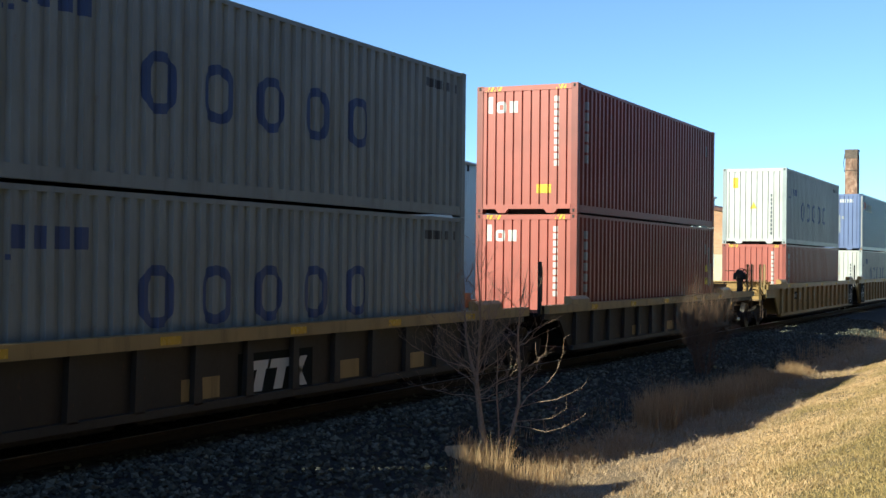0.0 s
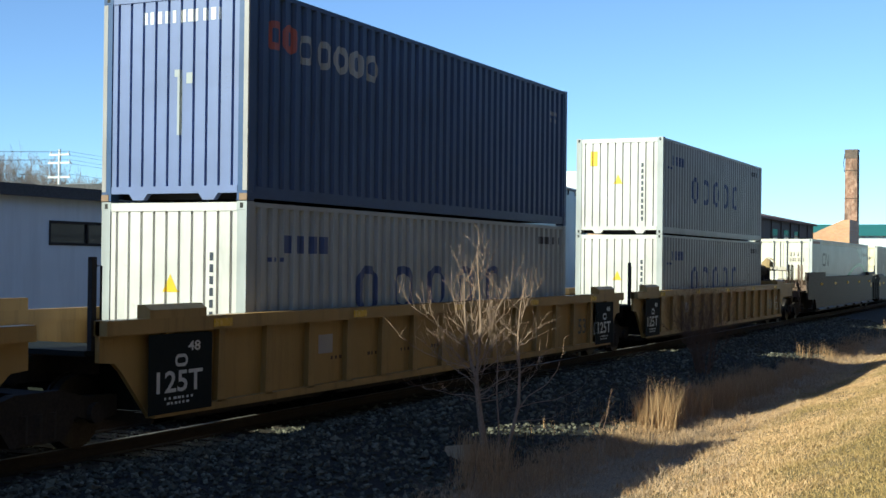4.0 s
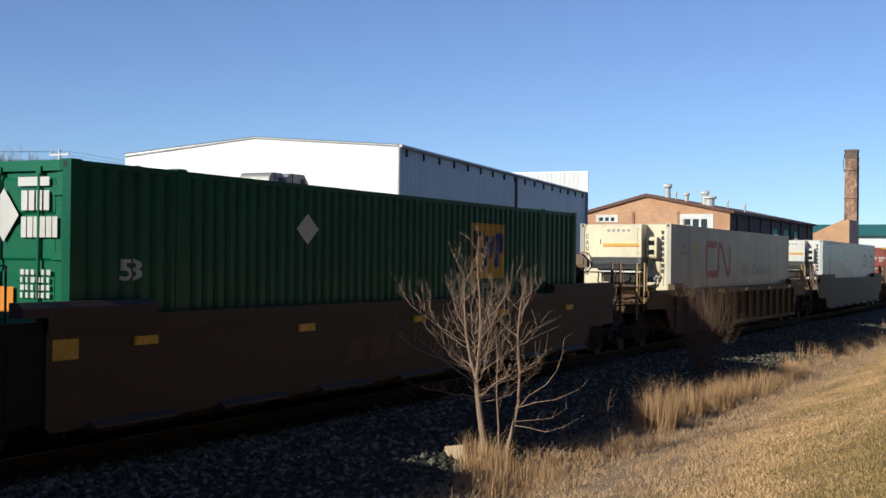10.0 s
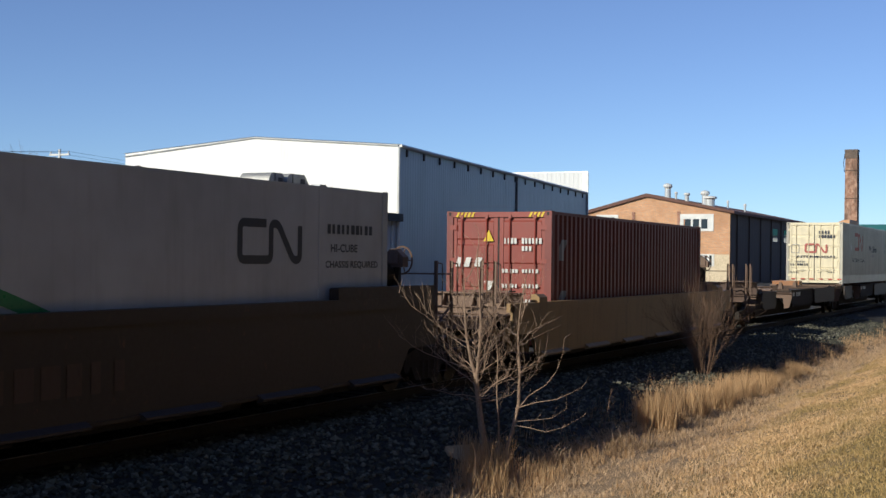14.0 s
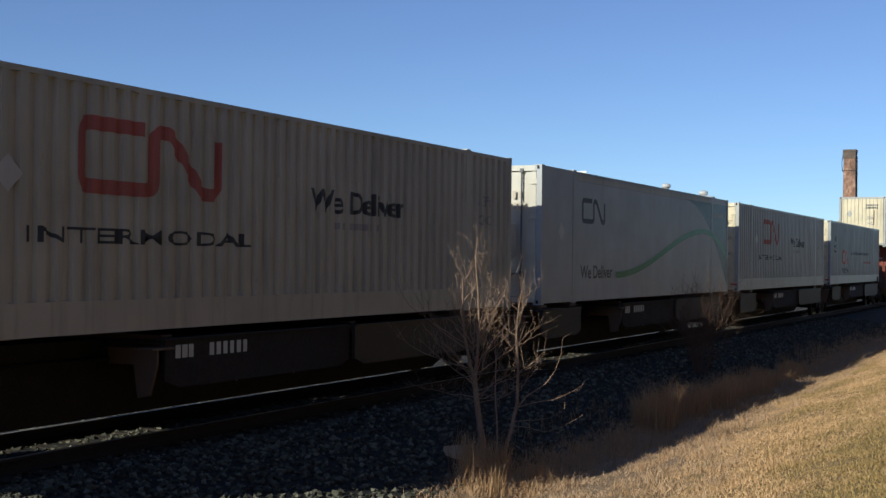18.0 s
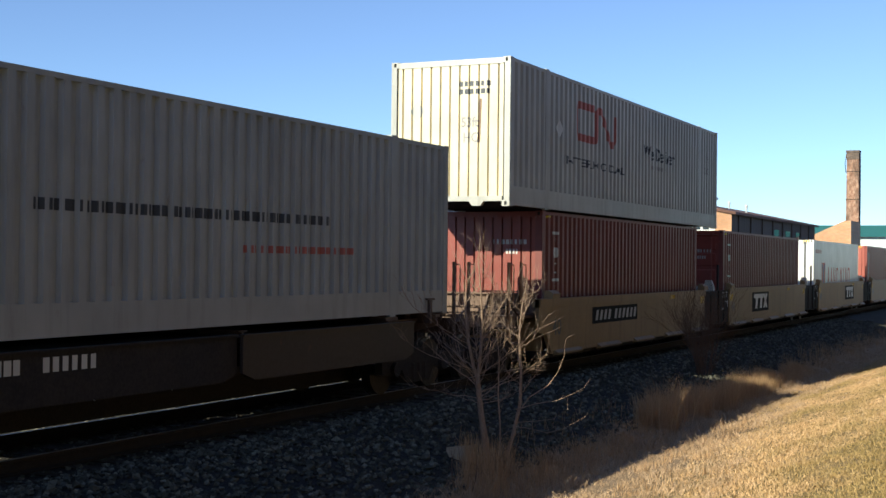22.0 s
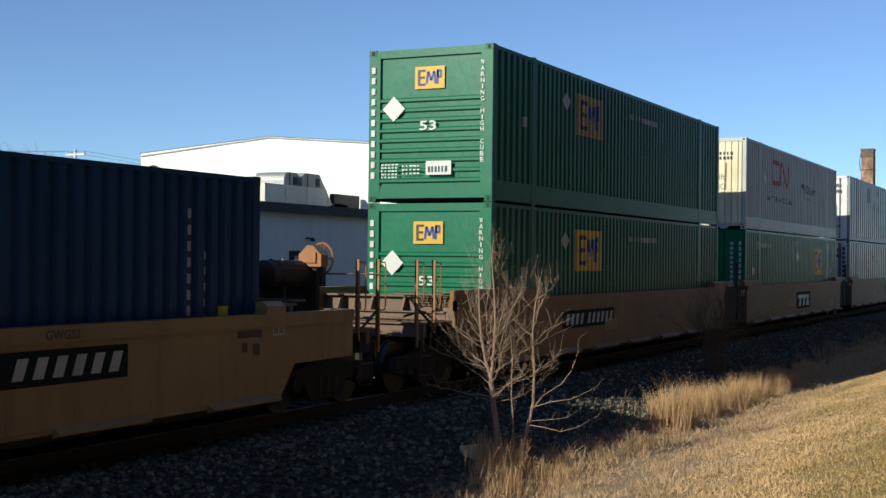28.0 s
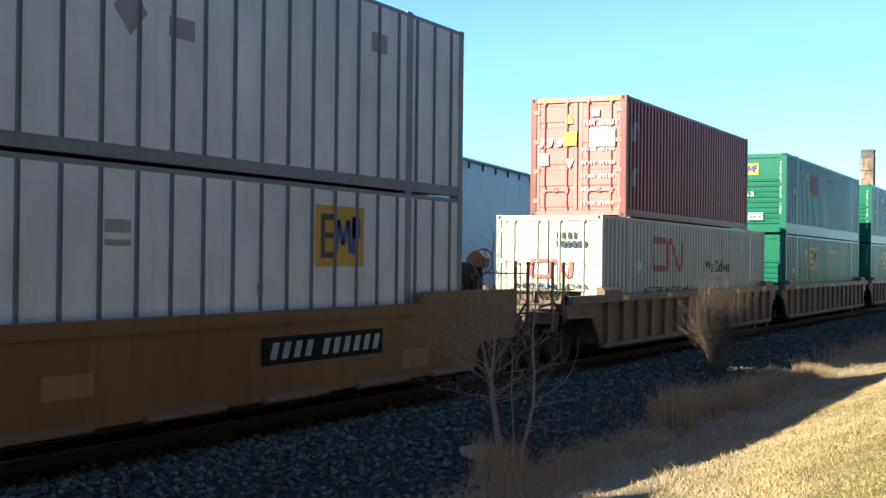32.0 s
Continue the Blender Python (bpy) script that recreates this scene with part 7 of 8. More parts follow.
        w = 2.4 * i + r.uniform(-0.4, 0.4)
        a, c = math.cos(w), math.sin(w)
        z = 0.72 + 0.95 * q + r.uniform(-0.06, 0.06)
        reach = r.uniform(0.75, 1.3) * (1 - 0.35 * q) * (0.75 if i < 4 else 1.0) * (0.5 + 0.65 * abs(a)) * (1.15 if a < 0 else 0.85)
        tip = z + (0.08 if i < 5 else 0.18 + 0.45 * max(0.0, 1 - reach / 1.2)) + 0.45 * q + r.uniform(-0.05, 0.25)
        limb(crown, spot(0.03 - 0.08 * q, z), ax * a + ay * c * 0.8, reach, tip, r.uniform(0.006, 0.0098) * (1 - 0.25 * q), 9 if i > 3 else 5)
    for i in range(9):
        w = 2.4 * i + 1.0
        z = 1.55 + 0.13 * i
        limb(crown, spot(-0.17 if i % 2 else 0.03, z), ax * math.cos(w) + ay * math.sin(w), r.uniform(0.18, 0.42), min(3.0, z + r.uniform(0.5, 0.8)), 0.0062, 5)
    for i in range(11):
        w = 2.4 * i + 0.7
        z = 0.9 + 0.13 * i
        limb(crown2, spot(0.58, z, 0.15), ax * math.cos(w) + ay * math.sin(w), r.uniform(0.25, 0.55), z + r.uniform(0.3, 0.62), r.uniform(0.005, 0.0085), 5)
    for i in range(5):
        grow(thin, spot(0.29, 0.3 + 0.25 * i, -0.1), ax * r.uniform(-1, 1) + ay * r.uniform(-1, 1) + Vector((0, 0, 0.7)), r.uniform(0.15, 0.4), 0.004, 1, r, 0.7, 4, 0.12, 0.0019)
    # long low limbs that sweep out towards the lawn
    for path, r0 in (([(0.53, 0.6, 0.13), (0.72, 0.86, 0.1), (0.98, 1.03, 0.1), (1.12, 1.22, 0.1), (1.2, 1.45, 0.1), (1.22, 1.68, 0.1)], 0.013),
                     ([(0.54, 0.68, 0.13), (0.8, 0.78, 0.0), (1.1, 0.84, -0.1), (1.32, 0.94, -0.1), (1.46, 1.02, -0.1)], 0.010),
                     ([(0.5, 0.45, 0.13), (0.72, 0.44, -0.05), (0.95, 0.4, -0.2), (1.18, 0.47, -0.25), (1.46, 0.64, -0.3)], 0.009),
                     ([(0.52, 0.5, 0.13), (0.85, 0.53, 0.1), (1.05, 0.57, 0.0), (1.25, 0.7, 0.0)], 0.007)):
        n = len(path)
        crown2.tube([spot(a, z, c) for a, z, c in path], [r0 * 0.75 * (1 - 0.8 * i / (n - 1)) for i in range(n)], 5, False)
        for i in range(1, n):
            a, z, c = path[i]
            grow(crown2, spot(a, z, c), ax * r.uniform(-0.1, 0.9) + Vector((0, 0, r.uniform(0.2, 0.9))), r.uniform(0.05, 0.2), 0.0026, 0, r, 0.6, 4, 0.2, 0.0016)
    for nm, sh, mt in (("trunk", main, "bark"), ("trunk", second, "bark"), ("trunk", thin, "bark"), ("crown", crown, "twig"), ("crown", crown2, "twig")):
        part(nm, sh, M[mt], tree)
    return tree


sapling(-7.55, 16.9)
block = Shape().add([(-0.17, -0.13, -0.1), (0.16, -0.15, -0.1), (0.18, 0.12, -0.1), (-0.15, 0.14, -0.1), (-0.15, -0.11, 0.15), (0.13, -0.13, 0.19), (0.15, 0.1, 0.17), (-0.12, 0.12, 0.13)], [(3, 2, 1, 0), (4, 5, 6, 7), (0, 1, 5, 4), (1, 2, 6, 5), (2, 3, 7, 6), (3, 0, 4, 7)])
ob = part("stone_block", block, mottled("buff_limestone", (0.40, 0.30, 0.19), (0.52, 0.41, 0.28), 8, 0.9))
ob.location = (-7.62, 16.45, height(-7.62, 16.45))
tagged(ob, "rough buff stone block beside the young tree", "stone")


def shrub(x, y, h, n, seed, name="shrub", label="bare brown many-stemmed shrub among dry grass", mat="scrub", depth=2):
    t = thing(name, label, "shrub", at=(x, y, height(x, y) - 0.05))
    r = random.Random(seed)
    stems, tw = Shape(), Shape()
    for i in range(n):
        w, lean = r.uniform(0, 6.28), r.uniform(0.05, 0.4)
        d = (math.cos(w) * lean * 0.8, math.sin(w) * lean * 0.8, 1)
        grow(tw if i % 2 else stems, (math.cos(w) * 0.15, math.sin(w) * 0.15, 0), d, h * r.uniform(0.5, 0.85), 0.008, depth, r, 0.55, 4, 0.1, 0.0022)
    part("stem", stems, M[mat], t)
    part("crown", tw, M[mat], t)
    return t


shrub(-8.0, 31.0, 2.5, 44, 3)
shrub(-7.1, 20.6, 0.95, 2, 8, label="thin bare sapling stem in the gravel", depth=1)
shrub(-6.9, 15.0, 0.7, 4, 9, label="low tangle of bare weed stems", depth=1)


# ---- the buildings beyond the track ----
def window(owner, name, x, y0, y1, z0, z1, bars, glass="glass", frame_mat="frame"):
    """A window set in a wall that faces the track: recessed pane, frame and mullions."""
    w = part(name, Shape().box(x - 0.1, x + 0.02, y0 - 0.06, y1 + 0.06, z1, z1 + 0.07).box(x - 0.1, x + 0.02, y0 - 0.06, y1 + 0.06, z0 - 0.07, z0).box(x - 0.1, x + 0.02, y0 - 0.06, y0, z0, z1).box(x - 0.1, x + 0.02, y1, y1 + 0.06, z0, z1), M[frame_mat], owner)
    part("pane", Shape().box(x - 0.07, x - 0.05, y0, y1, z0, z1), M[glass], w)
    for i in range(1, bars):
        y = y0 + (y1 - y0) * i / bars
        part("mullion", Shape().box(x - 0.08, x + 0.0, y - 0.03, y + 0.03, z0, z1), M[frame_mat], w)
    return w


XW = -23.6
low = thing("low_building", "long low white block building with a dark roof edge", "building")
holes = [(26.09, 28.91, 2.56, 3.05), (32.32, 33.94, 1.22, 2.37), (36.52, 38.79, 0.13, 2.45), (41.96, 43.49, 1.22, 2.35)]


def pierced_wall(x0, x1, ya, yb, za, zb, openings):
    s = Shape()
    y = ya
    for a, c, p, q in openings:
        s.box(x0, x1, y, a, za, zb)
        s.box(x0, x1, a, c, za, p).box(x0, x1, a, c, q, zb)
        y = c
    return s.box(x0, x1, y, yb, za, zb)


part("wall", pierced_wall(XW - 0.3, XW, -40, 45.0, -0.4, 3.85, holes), M["lowwall"], low)
part("wall", Shape().box(-44, XW - 0.3, 44.7, 45.0, -0.4, 3.88).box(-44, XW - 0.3, -40, -39.7, -0.4, 3.88).box(-44.3, -44, -40, 45, -0.4, 3.88), M["lowwall"], low)
part("roof", Shape().box(-44.3, XW + 0.2, -40.3, 45.05, 3.85, 3.92), M["roofing"], low)
part("roof_edge", Shape().box(XW + 0.2, XW + 0.28, -40.3, 45.1, 3.68, 3.98).box(-44, XW + 0.2, 45.05, 45.1, 3.68, 3.98), M["fascia"], low)
window(low, "window", XW, 26.09, 28.91, 2.56, 3.05, 2)
window(low, "window", XW, 32.32, 33.94, 1.22, 2.37, 2, "glass")
window(low, "window", XW, 41.96, 43.49, 1.22, 2.35, 2, "blind")
door = part("door", Shape().box(XW - 0.1, XW + 0.03, 36.52, 36.8, 0.13, 2.45).box(XW - 0.1, XW + 0.03, 38.51, 38.79, 0.13, 2.45).box(XW - 0.1, XW + 0.03, 36.8, 38.51, 2.28, 2.45).box(XW - 0.1, XW + 0.03, 36.8, 38.51, 0.13, 0.25), M["frame"], low)
part("door_leaf", Shape().box(XW - 0.09, XW - 0.05, 36.8, 38.51, 0.25, 2.28), M["galv"], door)
part("pane", Shape().box(XW - 0.045, XW - 0.035, 36.98, 38.3, 0.6, 2.1), M["glass"], door)
part("wall_light", Shape().box(XW, XW + 0.25, 37.5, 37.62, 2.85, 2.9).disc((XW + 0.25, 37.56, 2.82), "z", 0.08, 0.1, 10), M["steel"], low)
part("upper_roof", Shape().box(-43.5, -28.0, 34.2, 41.4, 3.92, 4.6), M["fascia"], low)
part("parapet", Shape().box(-26.0, -25.8, 43.0, 44.9, 3.92, 4.66), M["fascia"], low)
part("downpipe", Shape().disc((XW + 0.06, 44.6, 1.75), "z", 0.05, 4.1, 8), M["trimwhite"], low)

unit = thing("rooftop_air_handler", "beige rooftop air handler with galvanised intake hoods", "air handler", at=(-26.4, 39.6, 3.92))
part("cabinet", Shape().box(-0.9, 0.9, -1.7, 2.35, 0.1, 0.86).box(-0.8, 0.8, -1.6, 2.25, 0, 0.1), M["unitcream"], unit)
for y0, y1 in ((-1.62, -0.5), (-0.42, 0.9), (0.98, 2.27)):
    part("cabinet_door", Shape().box(0.9, 0.92, y0, y1, 0.18, 0.8), M["unitcream"], unit)


def elbow(y0, y1, top, out):
    """A rounded sheet-metal hood with a flat back."""
    prof = [(y0, 0.84), (y0, top - 0.3)] + [(y0 + 0.3 - 0.3 * math.cos(radians(a)), top - 0.3 + 0.3 * math.sin(radians(a))) for a in range(15, 91, 15)] + [(y1 - 0.1, top), (y1, top - 0.12), (y1, 0.84)]
    return Shape().prism(prof, "x", -0.5, out)


for y0, y1, top, out in ((-0.3, 0.65, 1.34, 0.75), (0.72, 2.0, 1.36, 0.85)):
    hood = part("intake_hood", elbow(y0, y1, top, out), M["hoodgrey"], unit)
    part("hood_seam", Shape().box(-0.5, out + 0.012, y0 + 0.36, y0 + 0.39, 0.86, top - 0.01), M["steel"], hood)
    part("hood_mouth", Shape().box(out, out + 0.01, y1 - 0.36, y1 - 0.08, 0.9, top - 0.16), M["fascia"], hood)
part("hood_slope", Shape().prism([(2.02, 0.84), (2.02, 1.34), (2.2, 1.32), (3.1, 0.3), (2.6, 0.2)], "x", -0.5, 0.7), M["hoodgrey"], unit)
part("roof_curb", Shape().box(-0.4, 0.6, 3.0, 4.4, 0.0, 0.36), M["steel"], unit)

dish = thing("satellite_dish", "small grey satellite dish on a thin mast", "satellite dish", at=(-30.0, 37.55, 4.58))
bowl = Shape()
for i in range(5):
    bowl.box(-0.04, 0.04, -0.04, 0.04, 0.5 + 0.02 * i, 0.52 + 0.02 * i)
cen, nrm = Vector((0.08, -0.08, 0.6)), Vector((0.75, -0.6, 0.3)).normalized()
a1 = nrm.cross(Vector((0, 0, 1))).normalized()
a2 = nrm.cross(a1)
rings_v, rings_f = [], []
for i in range(5):
    for k in range(16):
        w, q = 2 * math.pi * k / 16, 0.27 * i / 4
        rings_v.append(tuple(cen + (a1 * math.cos(w) + a2 * math.sin(w)) * q + nrm * (q * q * 0.7)))
for i in range(4):
    for k in range(16):
        rings_f.append((i * 16 + k, i * 16 + (k + 1) % 16, (i + 1) * 16 + (k + 1) % 16, (i + 1) * 16 + k))
bowl.add(rings_v, rings_f)
part("dish", bowl, M["roofing"], dish)
part("mast", Shape().tube([(0, 0, 0), (0, 0, 0.7)], 0.03, 8).tube([(0.08, -0.08, 0.6), (0.3, -0.28, 0.75)], 0.015, 6), M["galv"], dish)

shed = thing("metal_warehouse", "large white metal warehouse with a low gable", "warehouse")
A, B, C, D = (-23.6, 45.15), (-36.75, 45.15), (-28.3, 80.0), (-41.5, 80.0)
EAVE, RIDGE = 6.66, 7.14
mid0, mid1 = ((A[0] + B[0]) / 2, A[1]), ((C[0] + D[0]) / 2, C[1])
s = Shape()
s.add([(A[0], A[1], -0.4), (B[0], B[1], -0.4), (B[0], B[1], EAVE - 0.03), (mid0[0], A[1], RIDGE), (A[0], A[1], EAVE)], [(0, 4, 3, 2, 1)])
s.add([(A[0] - 0.2, A[1] + 0.2, -0.4), (B[0] + 0.2, B[1] + 0.2, -0.4), (B[0] + 0.2, B[1] + 0.2, EAVE - 0.03), (mid0[0], A[1] + 0.2, RIDGE), (A[0] - 0.2, A[1] + 0.2, EAVE)], [(0, 1, 2, 3, 4)])
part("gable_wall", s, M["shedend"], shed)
s = Shape()
s.add([(A[0], A[1], -0.4), (C[0], C[1], -0.4), (C[0], C[1], EAVE), (A[0], A[1], EAVE), (A[0] - 0.2, A[1], -0.4), (C[0] - 0.2, C[1], -0.4), (C[0] - 0.2, C[1], EAVE), (A[0] - 0.2, A[1], EAVE)], [(0, 1, 2, 3), (4, 7, 6, 5), (3, 2, 6, 7)])
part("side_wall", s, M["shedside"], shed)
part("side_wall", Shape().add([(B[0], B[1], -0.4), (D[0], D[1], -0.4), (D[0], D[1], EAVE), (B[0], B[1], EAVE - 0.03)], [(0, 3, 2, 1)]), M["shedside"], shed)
roof = Shape().add([(A[0] + 0.1, A[1] - 0.05, EAVE), (C[0] + 0.1, C[1], EAVE), (mid1[0], mid1[1], RIDGE + 0.02), (mid0[0], A[1] - 0.05, RIDGE + 0.02), (D[0], D[1], EAVE), (B[0] - 0.1, B[1] - 0.05, EAVE - 0.03)], [(0, 1, 2, 3), (3, 2, 4, 5)])
part("roof", roof, M["shedend"], shed)
along = Vector((C[0] - A[0], C[1] - A[1], 0)).normalized()
part("gutter", Shape().tube([(A[0] + 0.1, A[1], EAVE - 0.06), (C[0] + 0.1, C[1], EAVE - 0.06)], 0.07, 6), M["trimwhite"], shed)
part("rake_trim", Shape().tube([(B[0], B[1] - 0.06, EAVE - 0.15), (mid0[0], A[1] - 0.06, RIDGE - 0.03), (A[0], A[1] - 0.06, EAVE - 0.05)], 0.028, 4), M["trimwhite"], shed)
for i in range(17):
    q = Vector((A[0], A[1], 0)).lerp(Vector((C[0], C[1], 0)), (i + 0.45) / 17)
    part("eave_bracket", shared("eave_bracket", lambda: Shape().box(-0.03, 0.06, -0.05, 0.05, -0.42, -0.14)), M["fascia"], shed, at=(q.x, q.y, EAVE))
q = Vector((A[0], A[1], 0)).lerp(Vector((C[0], C[1], 0)), 0.505)
part("wall_seam", Shape().box(q.x - 0.05, q.x + 0.06, q.y - 0.1, q.y + 0.1, -0.4, EAVE - 0.1), M["fascia"], shed)
part("downpipe", Shape().disc((A[0] + 0.07, A[1] - 0.08, 3.1), "z", 0.07, 6.9, 8), M["trimwhite"], shed)
part("wall_lamp", Shape().box(q.x - 6.5 * 0, q.x + 0.3, 55.0, 55.25, 4.1, 4.2).box(q.x + 0.1, q.x + 0.5, 55.0, 55.2, 4.2, 4.3), M["steel"], shed)
annex = thing("taller_annex", "taller white metal annex behind the warehouse", "building")
foot = [(-44, 80.2), (-28.25, 80.2), (-33.2, 92.0), (-49, 92.0)]
part("wall", Shape().prism(foot, "z", -0.4, 7.95), M["shedend2"], annex)
part("roof", Shape().prism(foot, "z", 7.952, 8.03), M["galv"], annex)
part("corner_trim", Shape().box(-28.6, -28.2, 80.12, 80.2, -0.4, 7.98), M["trimwhite"], annex)


def along_ray(px, dist):
    """Ground point at a bearing (degrees right of the view's middle) and a distance from the camera."""
    w = radians(25.611 - px)
    return (-math.sin(w) * dist, math.cos(w) * dist)


# brick works: gable towards the light, long side parallel to the track
works = thing("brick_works", "orange brick gabled works with white-framed upper windows", "building")
gx0, gx1, gy = -50.3, -34.05, 143.0
ev0, ev1, rg = 7.75, 7.75, 9.6
rx = -43.4
s = Shape().add([(gx1, gy, -0.4), (gx0, gy, -0.4), (gx0, gy, ev0), (rx, gy, rg), (gx1, gy, ev1)], [(0, 4, 3, 2, 1)])
s.add([(gx1, gy + 0.4, -0.4), (gx0, gy + 0.4, -0.4), (gx0, gy + 0.4, ev0), (rx, gy + 0.4, rg), (gx1, gy + 0.4, ev1)], [(0, 1, 2, 3, 4)])
part("gable_wall", s, M["brick"], works)
part("side_wall", Shape().box(gx1 - 0.4, gx1, gy + 0.01, gy + 50, -0.4, ev1), M["darkshed"], works)
part("side_wall", Shape().box(gx0, gx0 + 0.4, gy + 0.01, gy + 50, -0.4, ev0), M["brick"], works)
part("rear_wall", Shape().box(gx0, gx1, gy + 49.6, gy + 50, -0.4, ev1), M["brick"], works)
part("roof", Shape().add([(gx0 - 0.6, gy - 0.3, ev0 - 0.15), (rx, gy - 0.3, rg), (rx, gy + 50.3, rg), (gx0 - 0.6, gy + 50.3, ev0 - 0.15), (gx1 + 0.5, gy - 0.3, ev1 - 0.1), (gx1 + 0.5, gy + 50.3, ev1 - 0.1),
                          (gx0 - 0.6, gy - 0.3, ev0 + 0.2), (rx, gy - 0.3, rg + 0.35), (rx, gy + 50.3, rg + 0.35), (gx0 - 0.6, gy + 50.3, ev0 + 0.2), (gx1 + 0.5, gy - 0.3, ev1 + 0.2), (gx1 + 0.5, gy + 50.3, ev1 + 0.2)],
                         [(0, 3, 2, 1), (1, 2, 5, 4), (6, 7, 8, 9), (7, 10, 11, 8), (0, 1, 7, 6), (1, 4, 10, 7), (4, 5, 11, 10), (0, 6, 9, 3)]), mottled("brown_roof_edge", (0.11, 0.055, 0.04), (0.16, 0.08, 0.06), 1, 0.8), works)


def end_window(owner, x0, x1, y, z0, z1, n, surround=0.9):
    w = part("window", Shape().box(x0 - surround, x1 + surround, y - 0.08, y, z1, z1 + surround).box(x0 - surround, x1 + surround, y - 0.08, y, z0 - surround * 0.5, z0).box(x0 - surround, x0, y - 0.08, y, z0, z1).box(x1, x1 + surround, y - 0.08, y, z0, z1), M["trimwhite"], owner)
    for i in range(n):
        a, c = x0 + (x1 - x0) * i / n, x0 + (x1 - x0) * (i + 1) / n
        part("pane", Shape().box(a + 0.12, c - 0.12, y - 0.05, y - 0.03, z0, z1), M["glass"], w)
        part("mullion", Shape().box(c - 0.12, c + 0.12, y - 0.07, y - 0.005, z0, z1), M["trimwhite"], w)


end_window(works, -39.2, -36.4, gy, 6.02, 7.08, 3, 0.55)
end_window(works, -37.9, -35.9, gy, 2.0, 3.1, 4, 0.15)
end_window(works, -49.0, -47.0, gy, 6.9, 7.3, 3, 0.3)
part("plaster_band", Shape().box(-39.5, -34.1, gy - 0.03, gy, -0.4, 3.2), mottled("cream_plaster", (0.55, 0.45, 0.30), (0.66, 0.56, 0.40), 1, 0.85), works)
for x in (-44.92, -39.74):
    part("pilaster", Shape().box(x - 0.15, x + 0.15, gy - 0.12, gy, -0.4, 7.9), M["oldbrick"], works)
for i in range(8):
    part("side_pier", Shape().box(gx1, gx1 + 0.15, gy + 3 + i * 6, gy + 3.6 + i * 6, -0.4, ev1 - 0.1), M["darkshed"], works)
for i in range(3):
    part("side_window", Shape().box(gx1 - 0.02, gx1 + 0.03, gy + 22 + i * 7, gy + 25 + i * 7, 5.0, 6.6), M["glass"], works)
for x, y, h, r in ((-41.3, 144, 1.3, 0.35), (-39.4, 145, 0.8, 0.25), (-37.6, 146, 1.3, 0.35), (-37.0, 146, 0.9, 0.5), (-40.5, 144.5, 0.7, 0.12), (-36.0, 150, 0.8, 0.1), (-35.4, 156, 0.8, 0.12)):
    z = 9.9 - (x + 43.4) * 0.198
    v = thing("roof_vent", "white metal roof ventilator", "vent", "vents on the works roof", at=(x, y, z))
    part("pipe", Shape().disc((0, 0, h * 0.4), "z", r, h * 1.2, 12), M["galv"], v)
    part("cowl", Shape().tube([(0, 0, h * 0.8), (0, 0, h * 0.95), (0, 0, h * 1.15), (0, 0, h * 1.25)], [r, r * 1.5, r * 1.4, r * 0.3], 12), M["trimwhite"], v)

# chimney and the buildings round it
cx, cy = along_ray(17.13, 215)
m, nt, b = material("soot_streaked_brick", 0.92)
soot, blot = noise_node(nt, 0.9, 6, (1, 1, 0.22), 0.7), noise_node(nt, 2.6, 5, (1, 1, 0.7), 0.7)
base = ramp(nt, blot.outputs[0], [(0.32, (0.22, 0.115, 0.075)), (0.5, (0.37, 0.22, 0.15)), (0.68, (0.52, 0.36, 0.26))]).outputs[0]
base = blend(nt, ramp(nt, soot.outputs[0], [(0.44, (0, 0, 0)), (0.66, (0.85,) * 3)]).outputs[0], base, (0.05, 0.037, 0.03))
nt.links.new(base, b.inputs["Base Color"])
relief(nt, b, blot.outputs[0], 0.5, 0.08)
M["sootbrick"] = m
chim = thing("brick_chimney", "tall square sooty brick factory chimney", "chimney", at=(cx, cy, 0))
part("shaft", Shape().add([(-1.04, -1.04, -0.4), (1.04, -1.04, -0.4), (1.04, 1.04, -0.4), (-1.04, 1.04, -0.4), (-0.88, -0.88, 19.0), (0.88, -0.88, 19.0), (0.88, 0.88, 19.0), (-0.88, 0.88, 19.0)], [(0, 1, 5, 4), (1, 2, 6, 5), (2, 3, 7, 6), (3, 0, 4, 7), (4, 5, 6, 7)]), M["sootbrick"], chim)
part("cap", Shape().box(-0.93, 0.93, -0.93, 0.93, 18.7, 19.75).box(-0.99, 0.99, -0.99, 0.99, 19.75, 20.1), mottled("sooty_cap_brick", (0.06, 0.05, 0.045), (0.20, 0.15, 0.12), 1, 0.9), chim)
for z in (7.5, 12.5, 16.8):
    part("iron_band", Shape().box(-1.0, 1.0, -1.0, 1.0, z, z + 0.06), M["steel"], chim)
part("ladder", Shape().box(0.98, 1.08, -0.3, -0.25, 4, 19).box(0.98, 1.08, 0.1, 0.15, 4, 19), M["steel"], chim)
for sx in (-1, 1):
    part("lightning_rod", Shape().tube([(sx * 0.95, -0.7, 19.6), (sx * 1.15, -0.75, 18.0), (sx * 1.02, -0.75, 16.6)], 0.05, 5), M["steel"], chim)
hall = thing("brick_boiler_house", "buff brick boiler house with a shallow gable", "building")
hx0, hx1, hp, hy = -40.4, -30.4, -31.3, 202.0
ends = []
for y in (hy, hy + 9):
    ends.append([(hx0, y, -0.4), (hx1, y, -0.4), (hx1, y, 8.9), (hp, y, 8.9), (hx0, y, 4.7)])
s = Shape().add(ends[0], [(0, 1, 2, 3, 4)])
s.add(ends[1], [(4, 3, 2, 1, 0)])
